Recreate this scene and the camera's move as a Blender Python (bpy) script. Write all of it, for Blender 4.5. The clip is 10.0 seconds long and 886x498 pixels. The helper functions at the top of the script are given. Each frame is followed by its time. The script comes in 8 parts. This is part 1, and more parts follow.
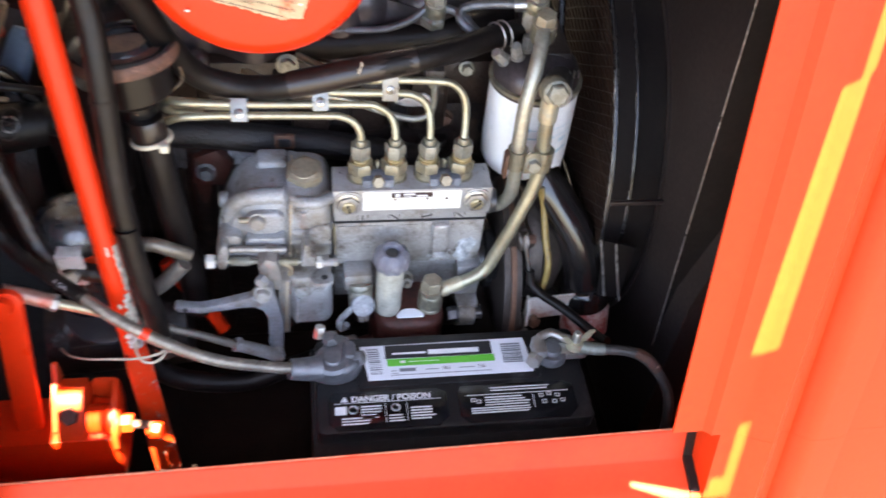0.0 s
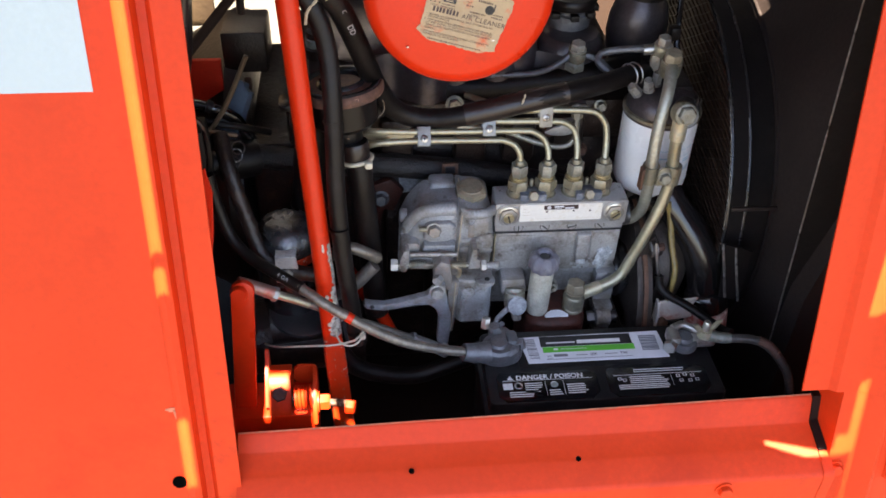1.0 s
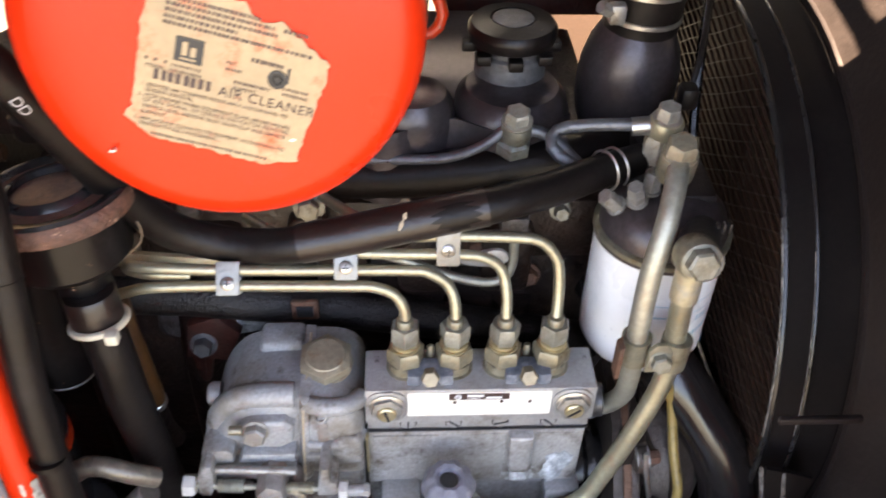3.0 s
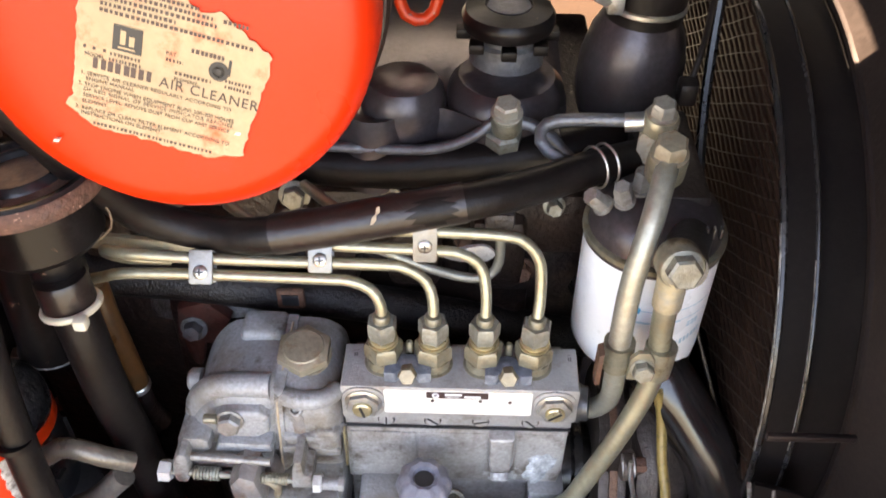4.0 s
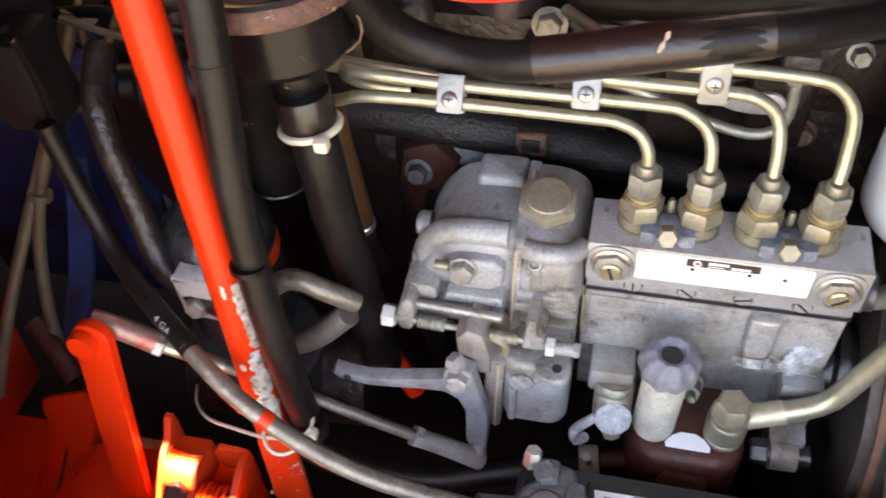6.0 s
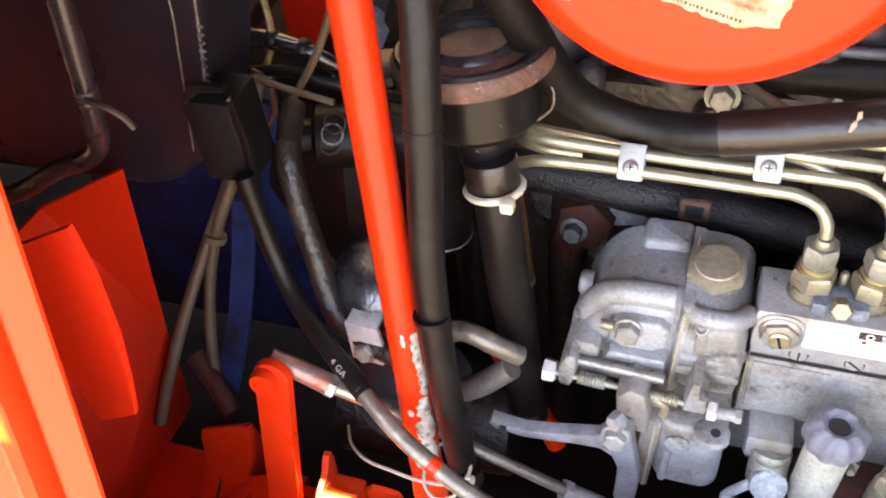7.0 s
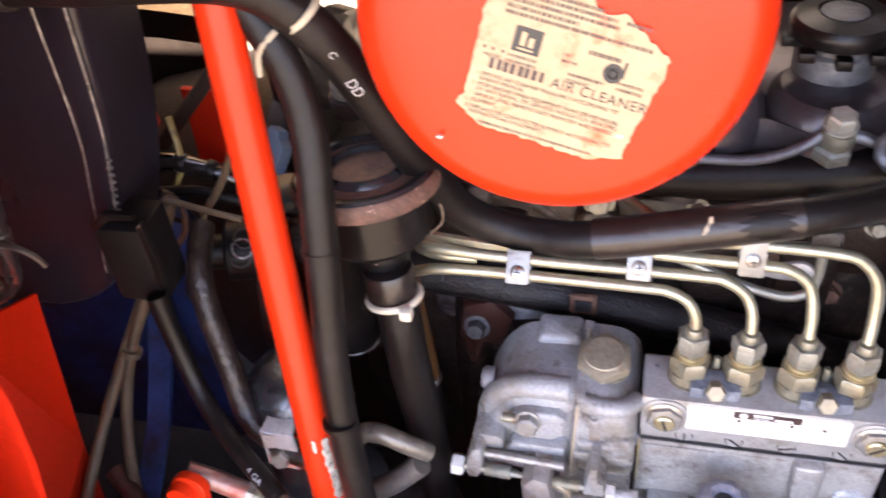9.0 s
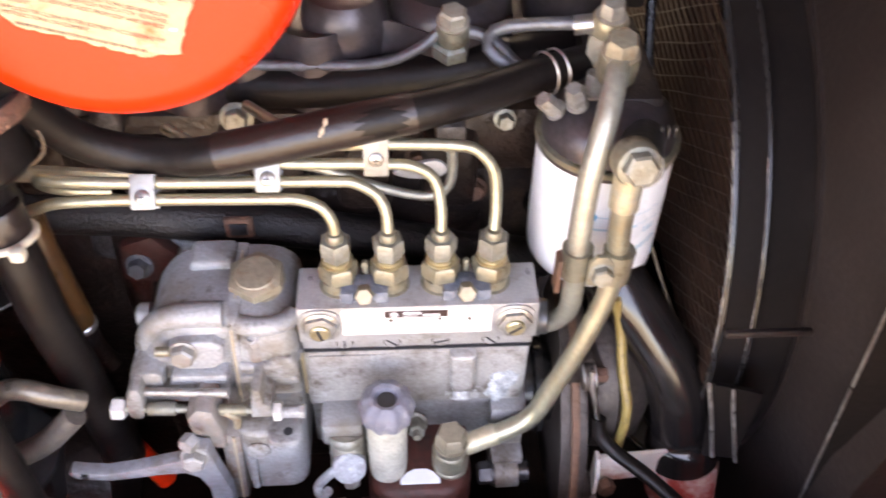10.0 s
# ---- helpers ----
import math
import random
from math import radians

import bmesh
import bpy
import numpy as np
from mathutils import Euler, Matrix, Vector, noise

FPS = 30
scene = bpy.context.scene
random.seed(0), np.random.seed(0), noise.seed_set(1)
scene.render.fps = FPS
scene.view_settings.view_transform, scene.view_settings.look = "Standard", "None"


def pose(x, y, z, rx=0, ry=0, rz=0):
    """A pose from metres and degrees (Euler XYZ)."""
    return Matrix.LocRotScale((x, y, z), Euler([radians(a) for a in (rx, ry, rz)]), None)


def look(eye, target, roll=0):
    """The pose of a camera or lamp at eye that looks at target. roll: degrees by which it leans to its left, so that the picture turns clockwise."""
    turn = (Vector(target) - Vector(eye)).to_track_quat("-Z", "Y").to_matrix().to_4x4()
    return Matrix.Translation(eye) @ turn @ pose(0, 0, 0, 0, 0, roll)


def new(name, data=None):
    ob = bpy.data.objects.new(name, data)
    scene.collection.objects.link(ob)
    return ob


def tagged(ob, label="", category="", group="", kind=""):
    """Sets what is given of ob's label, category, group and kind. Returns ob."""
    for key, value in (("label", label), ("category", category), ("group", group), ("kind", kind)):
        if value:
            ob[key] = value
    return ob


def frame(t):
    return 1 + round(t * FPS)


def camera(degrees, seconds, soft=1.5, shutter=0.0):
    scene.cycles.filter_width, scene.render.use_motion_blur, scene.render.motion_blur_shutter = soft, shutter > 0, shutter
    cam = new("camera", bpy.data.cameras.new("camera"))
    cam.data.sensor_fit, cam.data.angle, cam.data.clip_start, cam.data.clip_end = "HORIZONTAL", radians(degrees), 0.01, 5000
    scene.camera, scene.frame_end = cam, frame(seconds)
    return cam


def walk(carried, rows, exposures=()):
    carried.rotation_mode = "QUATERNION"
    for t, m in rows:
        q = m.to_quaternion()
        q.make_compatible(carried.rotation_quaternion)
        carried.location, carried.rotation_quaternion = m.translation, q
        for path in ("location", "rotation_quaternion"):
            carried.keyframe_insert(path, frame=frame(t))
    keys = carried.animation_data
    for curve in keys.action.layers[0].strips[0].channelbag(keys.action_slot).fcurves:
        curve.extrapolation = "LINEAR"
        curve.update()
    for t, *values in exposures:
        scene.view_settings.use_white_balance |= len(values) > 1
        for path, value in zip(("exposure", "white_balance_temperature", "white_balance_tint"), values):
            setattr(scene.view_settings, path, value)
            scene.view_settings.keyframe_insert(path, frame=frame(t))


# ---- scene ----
cam = camera(53.7, 10.0, soft=1.65, shutter=0.3)
# seconds, eye, yaw (to the left), pitch (up), roll
ROWS = [
    (0.0, 0.0000, 0.0000, 1.6000, -11.90, -45.82, 6.47),
    (0.5, -0.0004, -0.1429, 1.6349, -2.07, -41.12, 0.12),
    (1.0, -0.1236, -0.1748, 1.6285, -5.94, -39.46, 1.62),
    (1.5, -0.1529, -0.1652, 1.6318, -12.22, -38.19, 5.11),
    (2.0, -0.0590, -0.0918, 1.5910, -8.13, -37.92, 3.66),
    (2.5, -0.0152, 0.1321, 1.5083, -4.52, -39.11, 1.33),
    (3.0, 0.0442, 0.2402, 1.4789, -3.44, -40.47, 1.64),
    (3.2, 0.0739, 0.2523, 1.4882, -2.17, -40.42, 1.57),
    (4.3, 0.0923, 0.2601, 1.4615, 2.43, -43.84, -0.27),
    (4.5, 0.0913, 0.2588, 1.4456, 3.28, -45.34, -0.83),
    (5.0, 0.0788, 0.2757, 1.4170, 5.95, -48.29, -2.19),
    (5.5, 0.0609, 0.2834, 1.4132, 11.07, -49.46, -3.91),
    (6.0, 0.0324, 0.2816, 1.4161, 16.80, -49.03, -5.76),
    (6.2, 0.0235, 0.2790, 1.4199, 19.07, -48.53, -6.69),
    (7.3, -0.0273, 0.2546, 1.4553, 24.26, -43.70, -8.35),
    (7.5, -0.0297, 0.2539, 1.4665, 24.23, -42.24, -8.41),
    (8.0, -0.0267, 0.2508, 1.4852, 23.24, -39.93, -8.29),
    (8.5, -0.0208, 0.2479, 1.4845, 21.49, -39.77, -7.76),
    (9.0, 0.0066, 0.2499, 1.4775, 16.55, -40.90, -6.20),
    (9.5, 0.0578, 0.2419, 1.4665, 7.60, -42.87, -2.94),
    (10.0, 0.0871, 0.2504, 1.4500, -3.56, -44.79, 1.04),
]


def eye_pose(x, y, z, yaw, pitch, roll):
    a, b = radians(yaw), radians(pitch)
    ahead = Vector((-math.sin(a) * math.cos(b), math.cos(a) * math.cos(b), math.sin(b)))
    eye = Vector((x, y, z))
    return look(eye, eye + ahead, roll)


EXPOSURES = [(0.0, 4.6, 7500, 17), (0.5, 4.1, 7500, 17), (1.0, 3.7, 7300, 17), (1.5, 3.5, 7300, 17), (2.0, 3.55, 7300, 18), (2.5, 4.1, 7600, 18), (3.0, 4.5, 7900, 18),
             (4.5, 4.7, 8400, 18), (6.0, 4.75, 8600, 18), (7.5, 5.25, 8000, 20), (8.5, 4.9, 7700, 28), (9.0, 4.95, 7700, 28), (10.0, 5.2, 8700, 27)]
walk(cam, [(t, eye_pose(*r)) for t, *r in ROWS], EXPOSURES)

# ---- light ----
SUN_EL, SUN_ROT = 72.0, 180.0
world = bpy.data.worlds.new("sky")
scene.world = world
world.use_nodes = True
wn, wl = world.node_tree.nodes, world.node_tree.links
sky = wn.new("ShaderNodeTexSky")
sky.sky_type, sky.sun_disc = "NISHITA", False
sky.sun_elevation, sky.sun_rotation = radians(SUN_EL), radians(SUN_ROT)
wn["Background"].inputs["Strength"].default_value = 0.05
wl.new(sky.outputs["Color"], wn["Background"].inputs["Color"])
sun = new("sun", bpy.data.lights.new("sun", "SUN"))
sun.data.energy, sun.data.angle, sun.data.color = 5.0, radians(0.3), (1.0, 0.95, 0.78)
sun_dir = Vector((0.0, -math.cos(radians(SUN_EL)), math.sin(radians(SUN_EL))))
sun.matrix_world = look(sun_dir * 5, (0, 0, 0))


# ---- materials ----
def surf(name, col, rough=0.5, metal=0.0, var=0.15, scale=30.0, bump=0.15, dirt=None, dirt_amount=0.4, dirt_scale=18.0,
         fine=220.0, coat=0.0, spec=0.5, chips=None, stretch=(1, 1, 1), stain=None):
    """A surface with colour variation at two scales, stains, fine relief and uneven gloss."""
    m = bpy.data.materials.new(name)
    m.use_nodes = True
    n, l = m.node_tree.nodes, m.node_tree.links
    b = n["Principled BSDF"]
    tc = n.new("ShaderNodeTexCoord")
    mp = n.new("ShaderNodeMapping")
    mp.inputs["Scale"].default_value = stretch
    l.new(tc.outputs["Object"], mp.inputs["Vector"])

    def noise_tex(s, detail=4.0, rough_=0.6):
        t = n.new("ShaderNodeTexNoise")
        t.inputs["Scale"].default_value, t.inputs["Detail"].default_value, t.inputs["Roughness"].default_value = s, detail, rough_
        l.new(mp.outputs["Vector"], t.inputs["Vector"])
        return t

    def ramp(src, a, c):
        r = n.new("ShaderNodeMapRange")
        r.inputs["From Min"].default_value, r.inputs["From Max"].default_value = a, c
        l.new(src, r.inputs["Value"])
        return r.outputs["Result"]

    def mix(fac, a, c, blend="MIX"):
        x = n.new("ShaderNodeMix")
        x.data_type, x.blend_type = "RGBA", blend
        l.new(fac, x.inputs["Factor"])
        for k, v in (("A", a), ("B", c)):
            s = [i for i in x.inputs if i.name == k and i.type == "RGBA"][0]
            if isinstance(v, tuple):
                s.default_value = (*v, 1)
            else:
                l.new(v, s)
        return [o for o in x.outputs if o.type == "RGBA"][0]

    big, small = noise_tex(scale), noise_tex(fine, 3.0)
    lo, hi = tuple(c * (1 - var) for c in col), tuple(min(1, c * (1 + var)) for c in col)
    c = mix(ramp(big.outputs["Fac"], 0.3, 0.7), lo, hi)
    c = mix(ramp(small.outputs["Fac"], 0.25, 0.95), c, tuple(k * (1 - var) for k in lo))
    if dirt:
        d = noise_tex(dirt_scale, 6.0, 0.7)
        c = mix(ramp(d.outputs["Fac"], 0.62 - 0.25 * dirt_amount, 0.80 - 0.2 * dirt_amount), c, dirt)
    if stain:
        st = noise_tex(stain[1], 8.0, 0.75)
        c = mix(ramp(st.outputs["Fac"], stain[2], stain[2] + 0.12), c, stain[0])
    if chips:
        ch = noise_tex(chips[1], 5.0, 0.75)
        c = mix(ramp(ch.outputs["Fac"], chips[2], chips[2] + 0.03), c, chips[0])
    l.new(c, b.inputs["Base Color"])
    b.inputs["Metallic"].default_value = metal
    b.inputs["Coat Weight"].default_value = coat
    b.inputs["Coat Roughness"].default_value = 0.15
    b.inputs["Specular IOR Level"].default_value = spec
    r = n.new("ShaderNodeMapRange")
    r.inputs["To Min"].default_value, r.inputs["To Max"].default_value = max(0.05, rough - 0.12), min(1.0, rough + 0.15)
    l.new(big.outputs["Fac"], r.inputs["Value"])
    l.new(r.outputs["Result"], b.inputs["Roughness"])
    if bump:
        bp = n.new("ShaderNodeBump")
        bp.inputs["Strength"].default_value, bp.inputs["Distance"].default_value = bump, 0.002
        l.new(small.outputs["Fac"], bp.inputs["Height"])
        l.new(bp.outputs["Normal"], b.inputs["Normal"])
    return m


RED = (0.64, 0.043, 0.008)
M = {}
M["red"] = surf("red_paint", RED, 0.45, 0, 0.10, 6, 0.05, dirt=(0.50, 0.030, 0.006), dirt_amount=0.25, dirt_scale=9, fine=160, spec=0.22, stain=((0.40, 0.030, 0.010), 5.0, 0.62))
M["red_smudge"] = surf("greasy_red_smudge", (0.44, 0.040, 0.014), 0.5, 0, 0.3, 40, 0.05, dirt=(0.60, 0.042, 0.010), dirt_amount=0.5, dirt_scale=60)
M["worn_and_glint_red"] = surf("worn_red_and_lip_glint", (0.66, 0.22, 0.12), 0.45, 0, 0.4, 60, 0.2, dirt=(0.60, 0.05, 0.012), dirt_amount=0.6, dirt_scale=30)
M["red_gloss"] = surf("red_paint_gloss", (0.66, 0.030, 0.006), 0.30, 0, 0.06, 10, 0.04, dirt=(0.42, 0.03, 0.012), dirt_amount=0.1, dirt_scale=25, spec=0.3)
M["red_chip"] = surf("red_paint_chipped", RED, 0.35, 0, 0.08, 10, 0.2, chips=((0.52, 0.47, 0.42), 120.0, 0.60), fine=200, stain=((0.035, 0.03, 0.028), 120.0, 0.56))
M["red_dark"] = surf("red_primer_iron", (0.10, 0.028, 0.02), 0.5, 0.1, 0.35, 40, 0.5, dirt=(0.03, 0.02, 0.016), dirt_amount=0.6, dirt_scale=40)
M["alu"] = surf("cast_aluminium", (0.375, 0.38, 0.39), 0.55, 0.3, 0.30, 22, 0.35, dirt=(0.21, 0.18, 0.145), dirt_amount=0.72, dirt_scale=14, fine=420, stain=((0.105, 0.082, 0.064), 30.0, 0.545), spec=0.4)
M["alu_lite"] = surf("machined_aluminium", (0.44, 0.435, 0.43), 0.45, 0.5, 0.15, 40, 0.35, dirt=(0.25, 0.225, 0.19), dirt_amount=0.45, dirt_scale=45, fine=500, stain=((0.19, 0.165, 0.135), 60.0, 0.62))
M["alu_frost"] = surf("corroded_aluminium", (0.55, 0.58, 0.60), 0.7, 0.2, 0.35, 80, 0.8, dirt=(0.26, 0.27, 0.28), dirt_amount=0.7, dirt_scale=90, fine=500)
M["steel"] = surf("bright_steel", (0.60, 0.59, 0.56), 0.33, 0.9, 0.12, 60, 0.15, dirt=(0.25, 0.19, 0.12), dirt_amount=0.35, dirt_scale=70)
M["brass"] = surf("yellow_zinc", (0.58, 0.52, 0.36), 0.45, 0.6, 0.2, 60, 0.2, dirt=(0.42, 0.42, 0.38), dirt_amount=0.5, dirt_scale=60)
M["pipe"] = surf("zinc_plated_tube", (0.41, 0.385, 0.28), 0.36, 0.7, 0.16, 50, 0.15, dirt=(0.36, 0.30, 0.19), dirt_amount=0.4, dirt_scale=45, stain=((0.20, 0.14, 0.075), 50.0, 0.66))
M["tan_zinc"] = surf("yellowed_hex", (0.50, 0.46, 0.38), 0.5, 0.5, 0.2, 70, 0.4, dirt=(0.30, 0.20, 0.12), dirt_amount=0.35, dirt_scale=90)
M["rubber"] = surf("black_rubber", (0.0090, 0.0066, 0.0062), 0.42, 0, 0.3, 30, 0.22, dirt=(0.017, 0.013, 0.012), dirt_amount=0.3, dirt_scale=30, stain=((0.034, 0.028, 0.025), 26.0, 0.68), spec=0.25)
M["rubber_brown"] = surf("taped_rubber", (0.022, 0.014, 0.012), 0.32, 0, 0.25, 40, 0.25, dirt=(0.06, 0.042, 0.034), dirt_amount=0.2)
M["black"] = surf("black_engine_paint", (0.022, 0.0145, 0.0130), 0.38, 0.05, 0.35, 25, 0.5, dirt=(0.034, 0.022, 0.018), dirt_amount=0.5, dirt_scale=30, fine=260)
M["black_gloss"] = surf("black_gloss_paint", (0.022, 0.021, 0.022), 0.22, 0, 0.3, 20, 0.12, dirt=(0.045, 0.04, 0.036), dirt_amount=0.25, dirt_scale=50)
M["grime"] = surf("oily_grime", (0.024, 0.0145, 0.0120), 0.38, 0.05, 0.45, 40, 0.9, dirt=(0.060, 0.034, 0.024), dirt_amount=0.4, dirt_scale=60, fine=160)
M["valve"] = surf("dark_grey_cover", (0.085, 0.085, 0.09), 0.32, 0.6, 0.2, 20, 0.2, dirt=(0.03, 0.028, 0.026), dirt_amount=0.35, dirt_scale=20)
M["rust"] = surf("rusty_iron", (0.16, 0.075, 0.045), 0.7, 0.1, 0.4, 50, 0.8, dirt=(0.05, 0.03, 0.022), dirt_amount=0.6, dirt_scale=60)
M["rust_pale"] = surf("pale_rust", (0.19, 0.088, 0.058), 0.7, 0.0, 0.45, 50, 0.9, dirt=(0.060, 0.030, 0.022), dirt_amount=0.75, dirt_scale=42, chips=((0.38, 0.22, 0.15), 75.0, 0.62), stain=((0.022, 0.014, 0.012), 34.0, 0.57))
M["white"] = surf("white_enamel", (0.84, 0.87, 0.90), 0.28, 0, 0.03, 12, 0.03, dirt=(0.66, 0.70, 0.74), dirt_amount=0.12)
M["cream"] = surf("cream_plate", (0.78, 0.70, 0.62), 0.45, 0, 0.12, 30, 0.15, dirt=(0.50, 0.16, 0.10), dirt_amount=0.3, dirt_scale=30)
M["nylon"] = surf("white_nylon", (0.60, 0.55, 0.43), 0.45, 0, 0.08, 60, 0.05)
M["battery"] = surf("battery_plastic", (0.010, 0.010, 0.011), 0.36, 0, 0.2, 30, 0.2, dirt=(0.035, 0.034, 0.033), dirt_amount=0.3, dirt_scale=40)
M["gloss_label"] = surf("black_gloss_label", (0.008, 0.008, 0.009), 0.12, 0, 0.1, 30, 0.0)
M["paper"] = surf("label_paper", (0.74, 0.76, 0.80), 0.4, 0, 0.05, 40, 0.03)
M["plate"] = surf("name_plate", (0.86, 0.83, 0.76), 0.35, 0.1, 0.06, 60, 0.05, dirt=(0.60, 0.50, 0.34), dirt_amount=0.3, dirt_scale=60)
M["green"] = surf("green_print", (0.10, 0.50, 0.05), 0.4, 0, 0.05, 30, 0)
M["ink"] = surf("black_print", (0.02, 0.02, 0.022), 0.4, 0, 0.1, 30, 0)
M["grey_ink"] = surf("grey_print", (0.18, 0.19, 0.21), 0.4, 0, 0.1, 30, 0)
M["brown_ink"] = surf("brown_print", (0.055, 0.030, 0.026), 0.4, 0, 0.1, 30, 0)
M["white_ink"] = surf("white_print", (0.78, 0.78, 0.78), 0.45, 0, 0.05, 30, 0)
M["blue_ink"] = surf("blue_print", (0.05, 0.38, 0.62), 0.4, 0, 0.1, 30, 0)
M["old_label"] = surf("worn_decal", (0.43, 0.31, 0.18), 0.5, 0, 0.14, 24, 0.1, dirt=(0.60, 0.10, 0.03), dirt_amount=0.42, dirt_scale=55)
M["lead"] = surf("lead_clamp", (0.20, 0.205, 0.22), 0.44, 0.6, 0.25, 60, 0.6, dirt=(0.12, 0.12, 0.12), dirt_amount=0.5, dirt_scale=70)
M["blue"] = surf("blue_paint", (0.024, 0.068, 0.215), 0.42, 0, 0.3, 12, 0.2, dirt=(0.010, 0.011, 0.020), dirt_amount=0.75, dirt_scale=14)
M["blue_grey"] = surf("blue_grey_plastic", (0.12, 0.17, 0.24), 0.4, 0, 0.15, 30, 0.1)
M["cable_grey"] = surf("greasy_cable", (0.19, 0.165, 0.135), 0.30, 0.4, 0.25, 60, 0.3, dirt=(0.29, 0.25, 0.20), dirt_amount=0.4, dirt_scale=60)
M["overspray"] = surf("oversprayed_steel", (0.40, 0.22, 0.18), 0.36, 0.4, 0.3, 60, 0.3, dirt=(0.40, 0.05, 0.02), dirt_amount=0.5, dirt_scale=50)
M["tan_hose"] = surf("tan_hose", (0.15, 0.10, 0.060), 0.45, 0, 0.25, 40, 0.2, dirt=(0.07, 0.05, 0.035), dirt_amount=0.4, dirt_scale=50)
M["ground"] = surf("dry_ground", (0.07, 0.062, 0.052), 0.9, 0, 0.2, 3, 0.6, dirt=(0.055, 0.045, 0.036), dirt_amount=0.5, dirt_scale=2, fine=60)
M["tan_wall"] = surf("tan_wall", (0.50, 0.33, 0.19), 0.85, 0, 0.15, 6, 0.3, dirt=(0.36, 0.24, 0.14), dirt_amount=0.4, dirt_scale=5)
M["decal_white"] = surf("white_decal", (0.42, 0.51, 0.54), 0.35, 0, 0.04, 8, 0.02)
M["green_steel"] = surf("oxidised_fitting", (0.30, 0.32, 0.28), 0.45, 0.6, 0.3, 60, 0.4, dirt=(0.18, 0.13, 0.08), dirt_amount=0.4, dirt_scale=70)

M["alu_rusty"] = surf("rust_stained_aluminium", (0.34, 0.31, 0.29), 0.55, 0.4, 0.25, 50, 0.6, dirt=(0.22, 0.12, 0.07), dirt_amount=0.55, dirt_scale=50)
M["plate_print"] = surf("faded_print", (0.66, 0.60, 0.48), 0.5, 0, 0.1, 40, 0)
M["wire"] = surf("dull_wire", (0.030, 0.020, 0.017), 0.45, 0.2, 0.3, 30, 0.1)

M["alu_oily"] = surf("oil_stained_aluminium", (0.46, 0.455, 0.45), 0.42, 0.4, 0.30, 18, 0.2, dirt=(0.13, 0.105, 0.08), dirt_amount=0.72, dirt_scale=15, fine=420, chips=((0.46, 0.47, 0.48), 34.0, 0.60), stain=((0.09, 0.075, 0.06), 30.0, 0.56))
M["gasket"] = surf("gasket_paper", (0.50, 0.40, 0.28), 0.7, 0, 0.2, 80, 0.2)
M["zinc_white"] = surf("white_zinc", (0.62, 0.62, 0.60), 0.45, 0.3, 0.15, 80, 0.2, dirt=(0.35, 0.33, 0.30), dirt_amount=0.35, dirt_scale=90)
M["salt"] = surf("aluminium_salts", (0.62, 0.66, 0.70), 0.8, 0.0, 0.3, 120, 1.0, dirt=(0.20, 0.22, 0.24), dirt_amount=0.95, dirt_scale=170, fine=600)
M["nut_grey"] = surf("grey_steel_nut", (0.38, 0.37, 0.35), 0.42, 0.6, 0.2, 60, 0.3, dirt=(0.16, 0.13, 0.10), dirt_amount=0.5, dirt_scale=90)
M["brass_bright"] = surf("bright_brass", (0.60, 0.50, 0.30), 0.30, 0.75, 0.15, 70, 0.15, dirt=(0.36, 0.26, 0.12), dirt_amount=0.35, dirt_scale=120)
M["zinc_gold"] = surf("gold_zinc_plating", (0.325, 0.30, 0.225), 0.42, 0.55, 0.3, 60, 0.3, dirt=(0.24, 0.19, 0.11), dirt_amount=0.55, dirt_scale=60, stain=((0.10, 0.072, 0.042), 62.0, 0.56))
M["zinc_dull"] = surf("dull_zinc_plating", (0.34, 0.335, 0.285), 0.46, 0.5, 0.3, 60, 0.35, dirt=(0.20, 0.17, 0.12), dirt_amount=0.55, dirt_scale=66, stain=((0.105, 0.08, 0.055), 62.0, 0.56))
M["clamp_blue"] = surf("blue_grey_clamp", (0.15, 0.17, 0.21), 0.55, 0.2, 0.3, 60, 0.5, dirt=(0.30, 0.31, 0.33), dirt_amount=0.4, dirt_scale=80)
M["plug_tan"] = surf("tan_zinc_plug", (0.34, 0.29, 0.21), 0.5, 0.4, 0.25, 50, 0.3, dirt=(0.24, 0.13, 0.06), dirt_amount=0.35, dirt_scale=60)
M["barrel"] = surf("chalky_barrel", (0.52, 0.50, 0.42), 0.7, 0.1, 0.2, 60, 0.9, dirt=(0.34, 0.32, 0.27), dirt_amount=0.5, dirt_scale=110, fine=350)
M["knob_grey"] = surf("grey_plastic_knob", (0.17, 0.17, 0.21), 0.5, 0.0, 0.2, 50, 0.3, dirt=(0.27, 0.26, 0.27), dirt_amount=0.5, dirt_scale=90)
M["iron_grey"] = surf("grey_iron_casting", (0.085, 0.068, 0.060), 0.42, 0.3, 0.25, 30, 0.5, dirt=(0.040, 0.028, 0.023), dirt_amount=0.45, dirt_scale=40, fine=300)
M["drain_yellow"] = surf("yellowed_plastic", (0.30, 0.21, 0.07), 0.34, 0, 0.15, 40, 0.1, dirt=(0.06, 0.045, 0.03), dirt_amount=0.35, dirt_scale=110)
M["hose_gloss"] = surf("glossy_hose", (0.014, 0.0115, 0.0115), 0.19, 0, 0.3, 20, 0.06, dirt=(0.024, 0.020, 0.019), dirt_amount=0.35, dirt_scale=40, fine=120, stain=((0.04, 0.032, 0.028), 60.0, 0.66), spec=0.7)
M["red_faded"] = surf("faded_red_paint", (0.44, 0.06, 0.04), 0.45, 0, 0.2, 30, 0.2, dirt=(0.70, 0.58, 0.52), dirt_amount=0.75, dirt_scale=40)
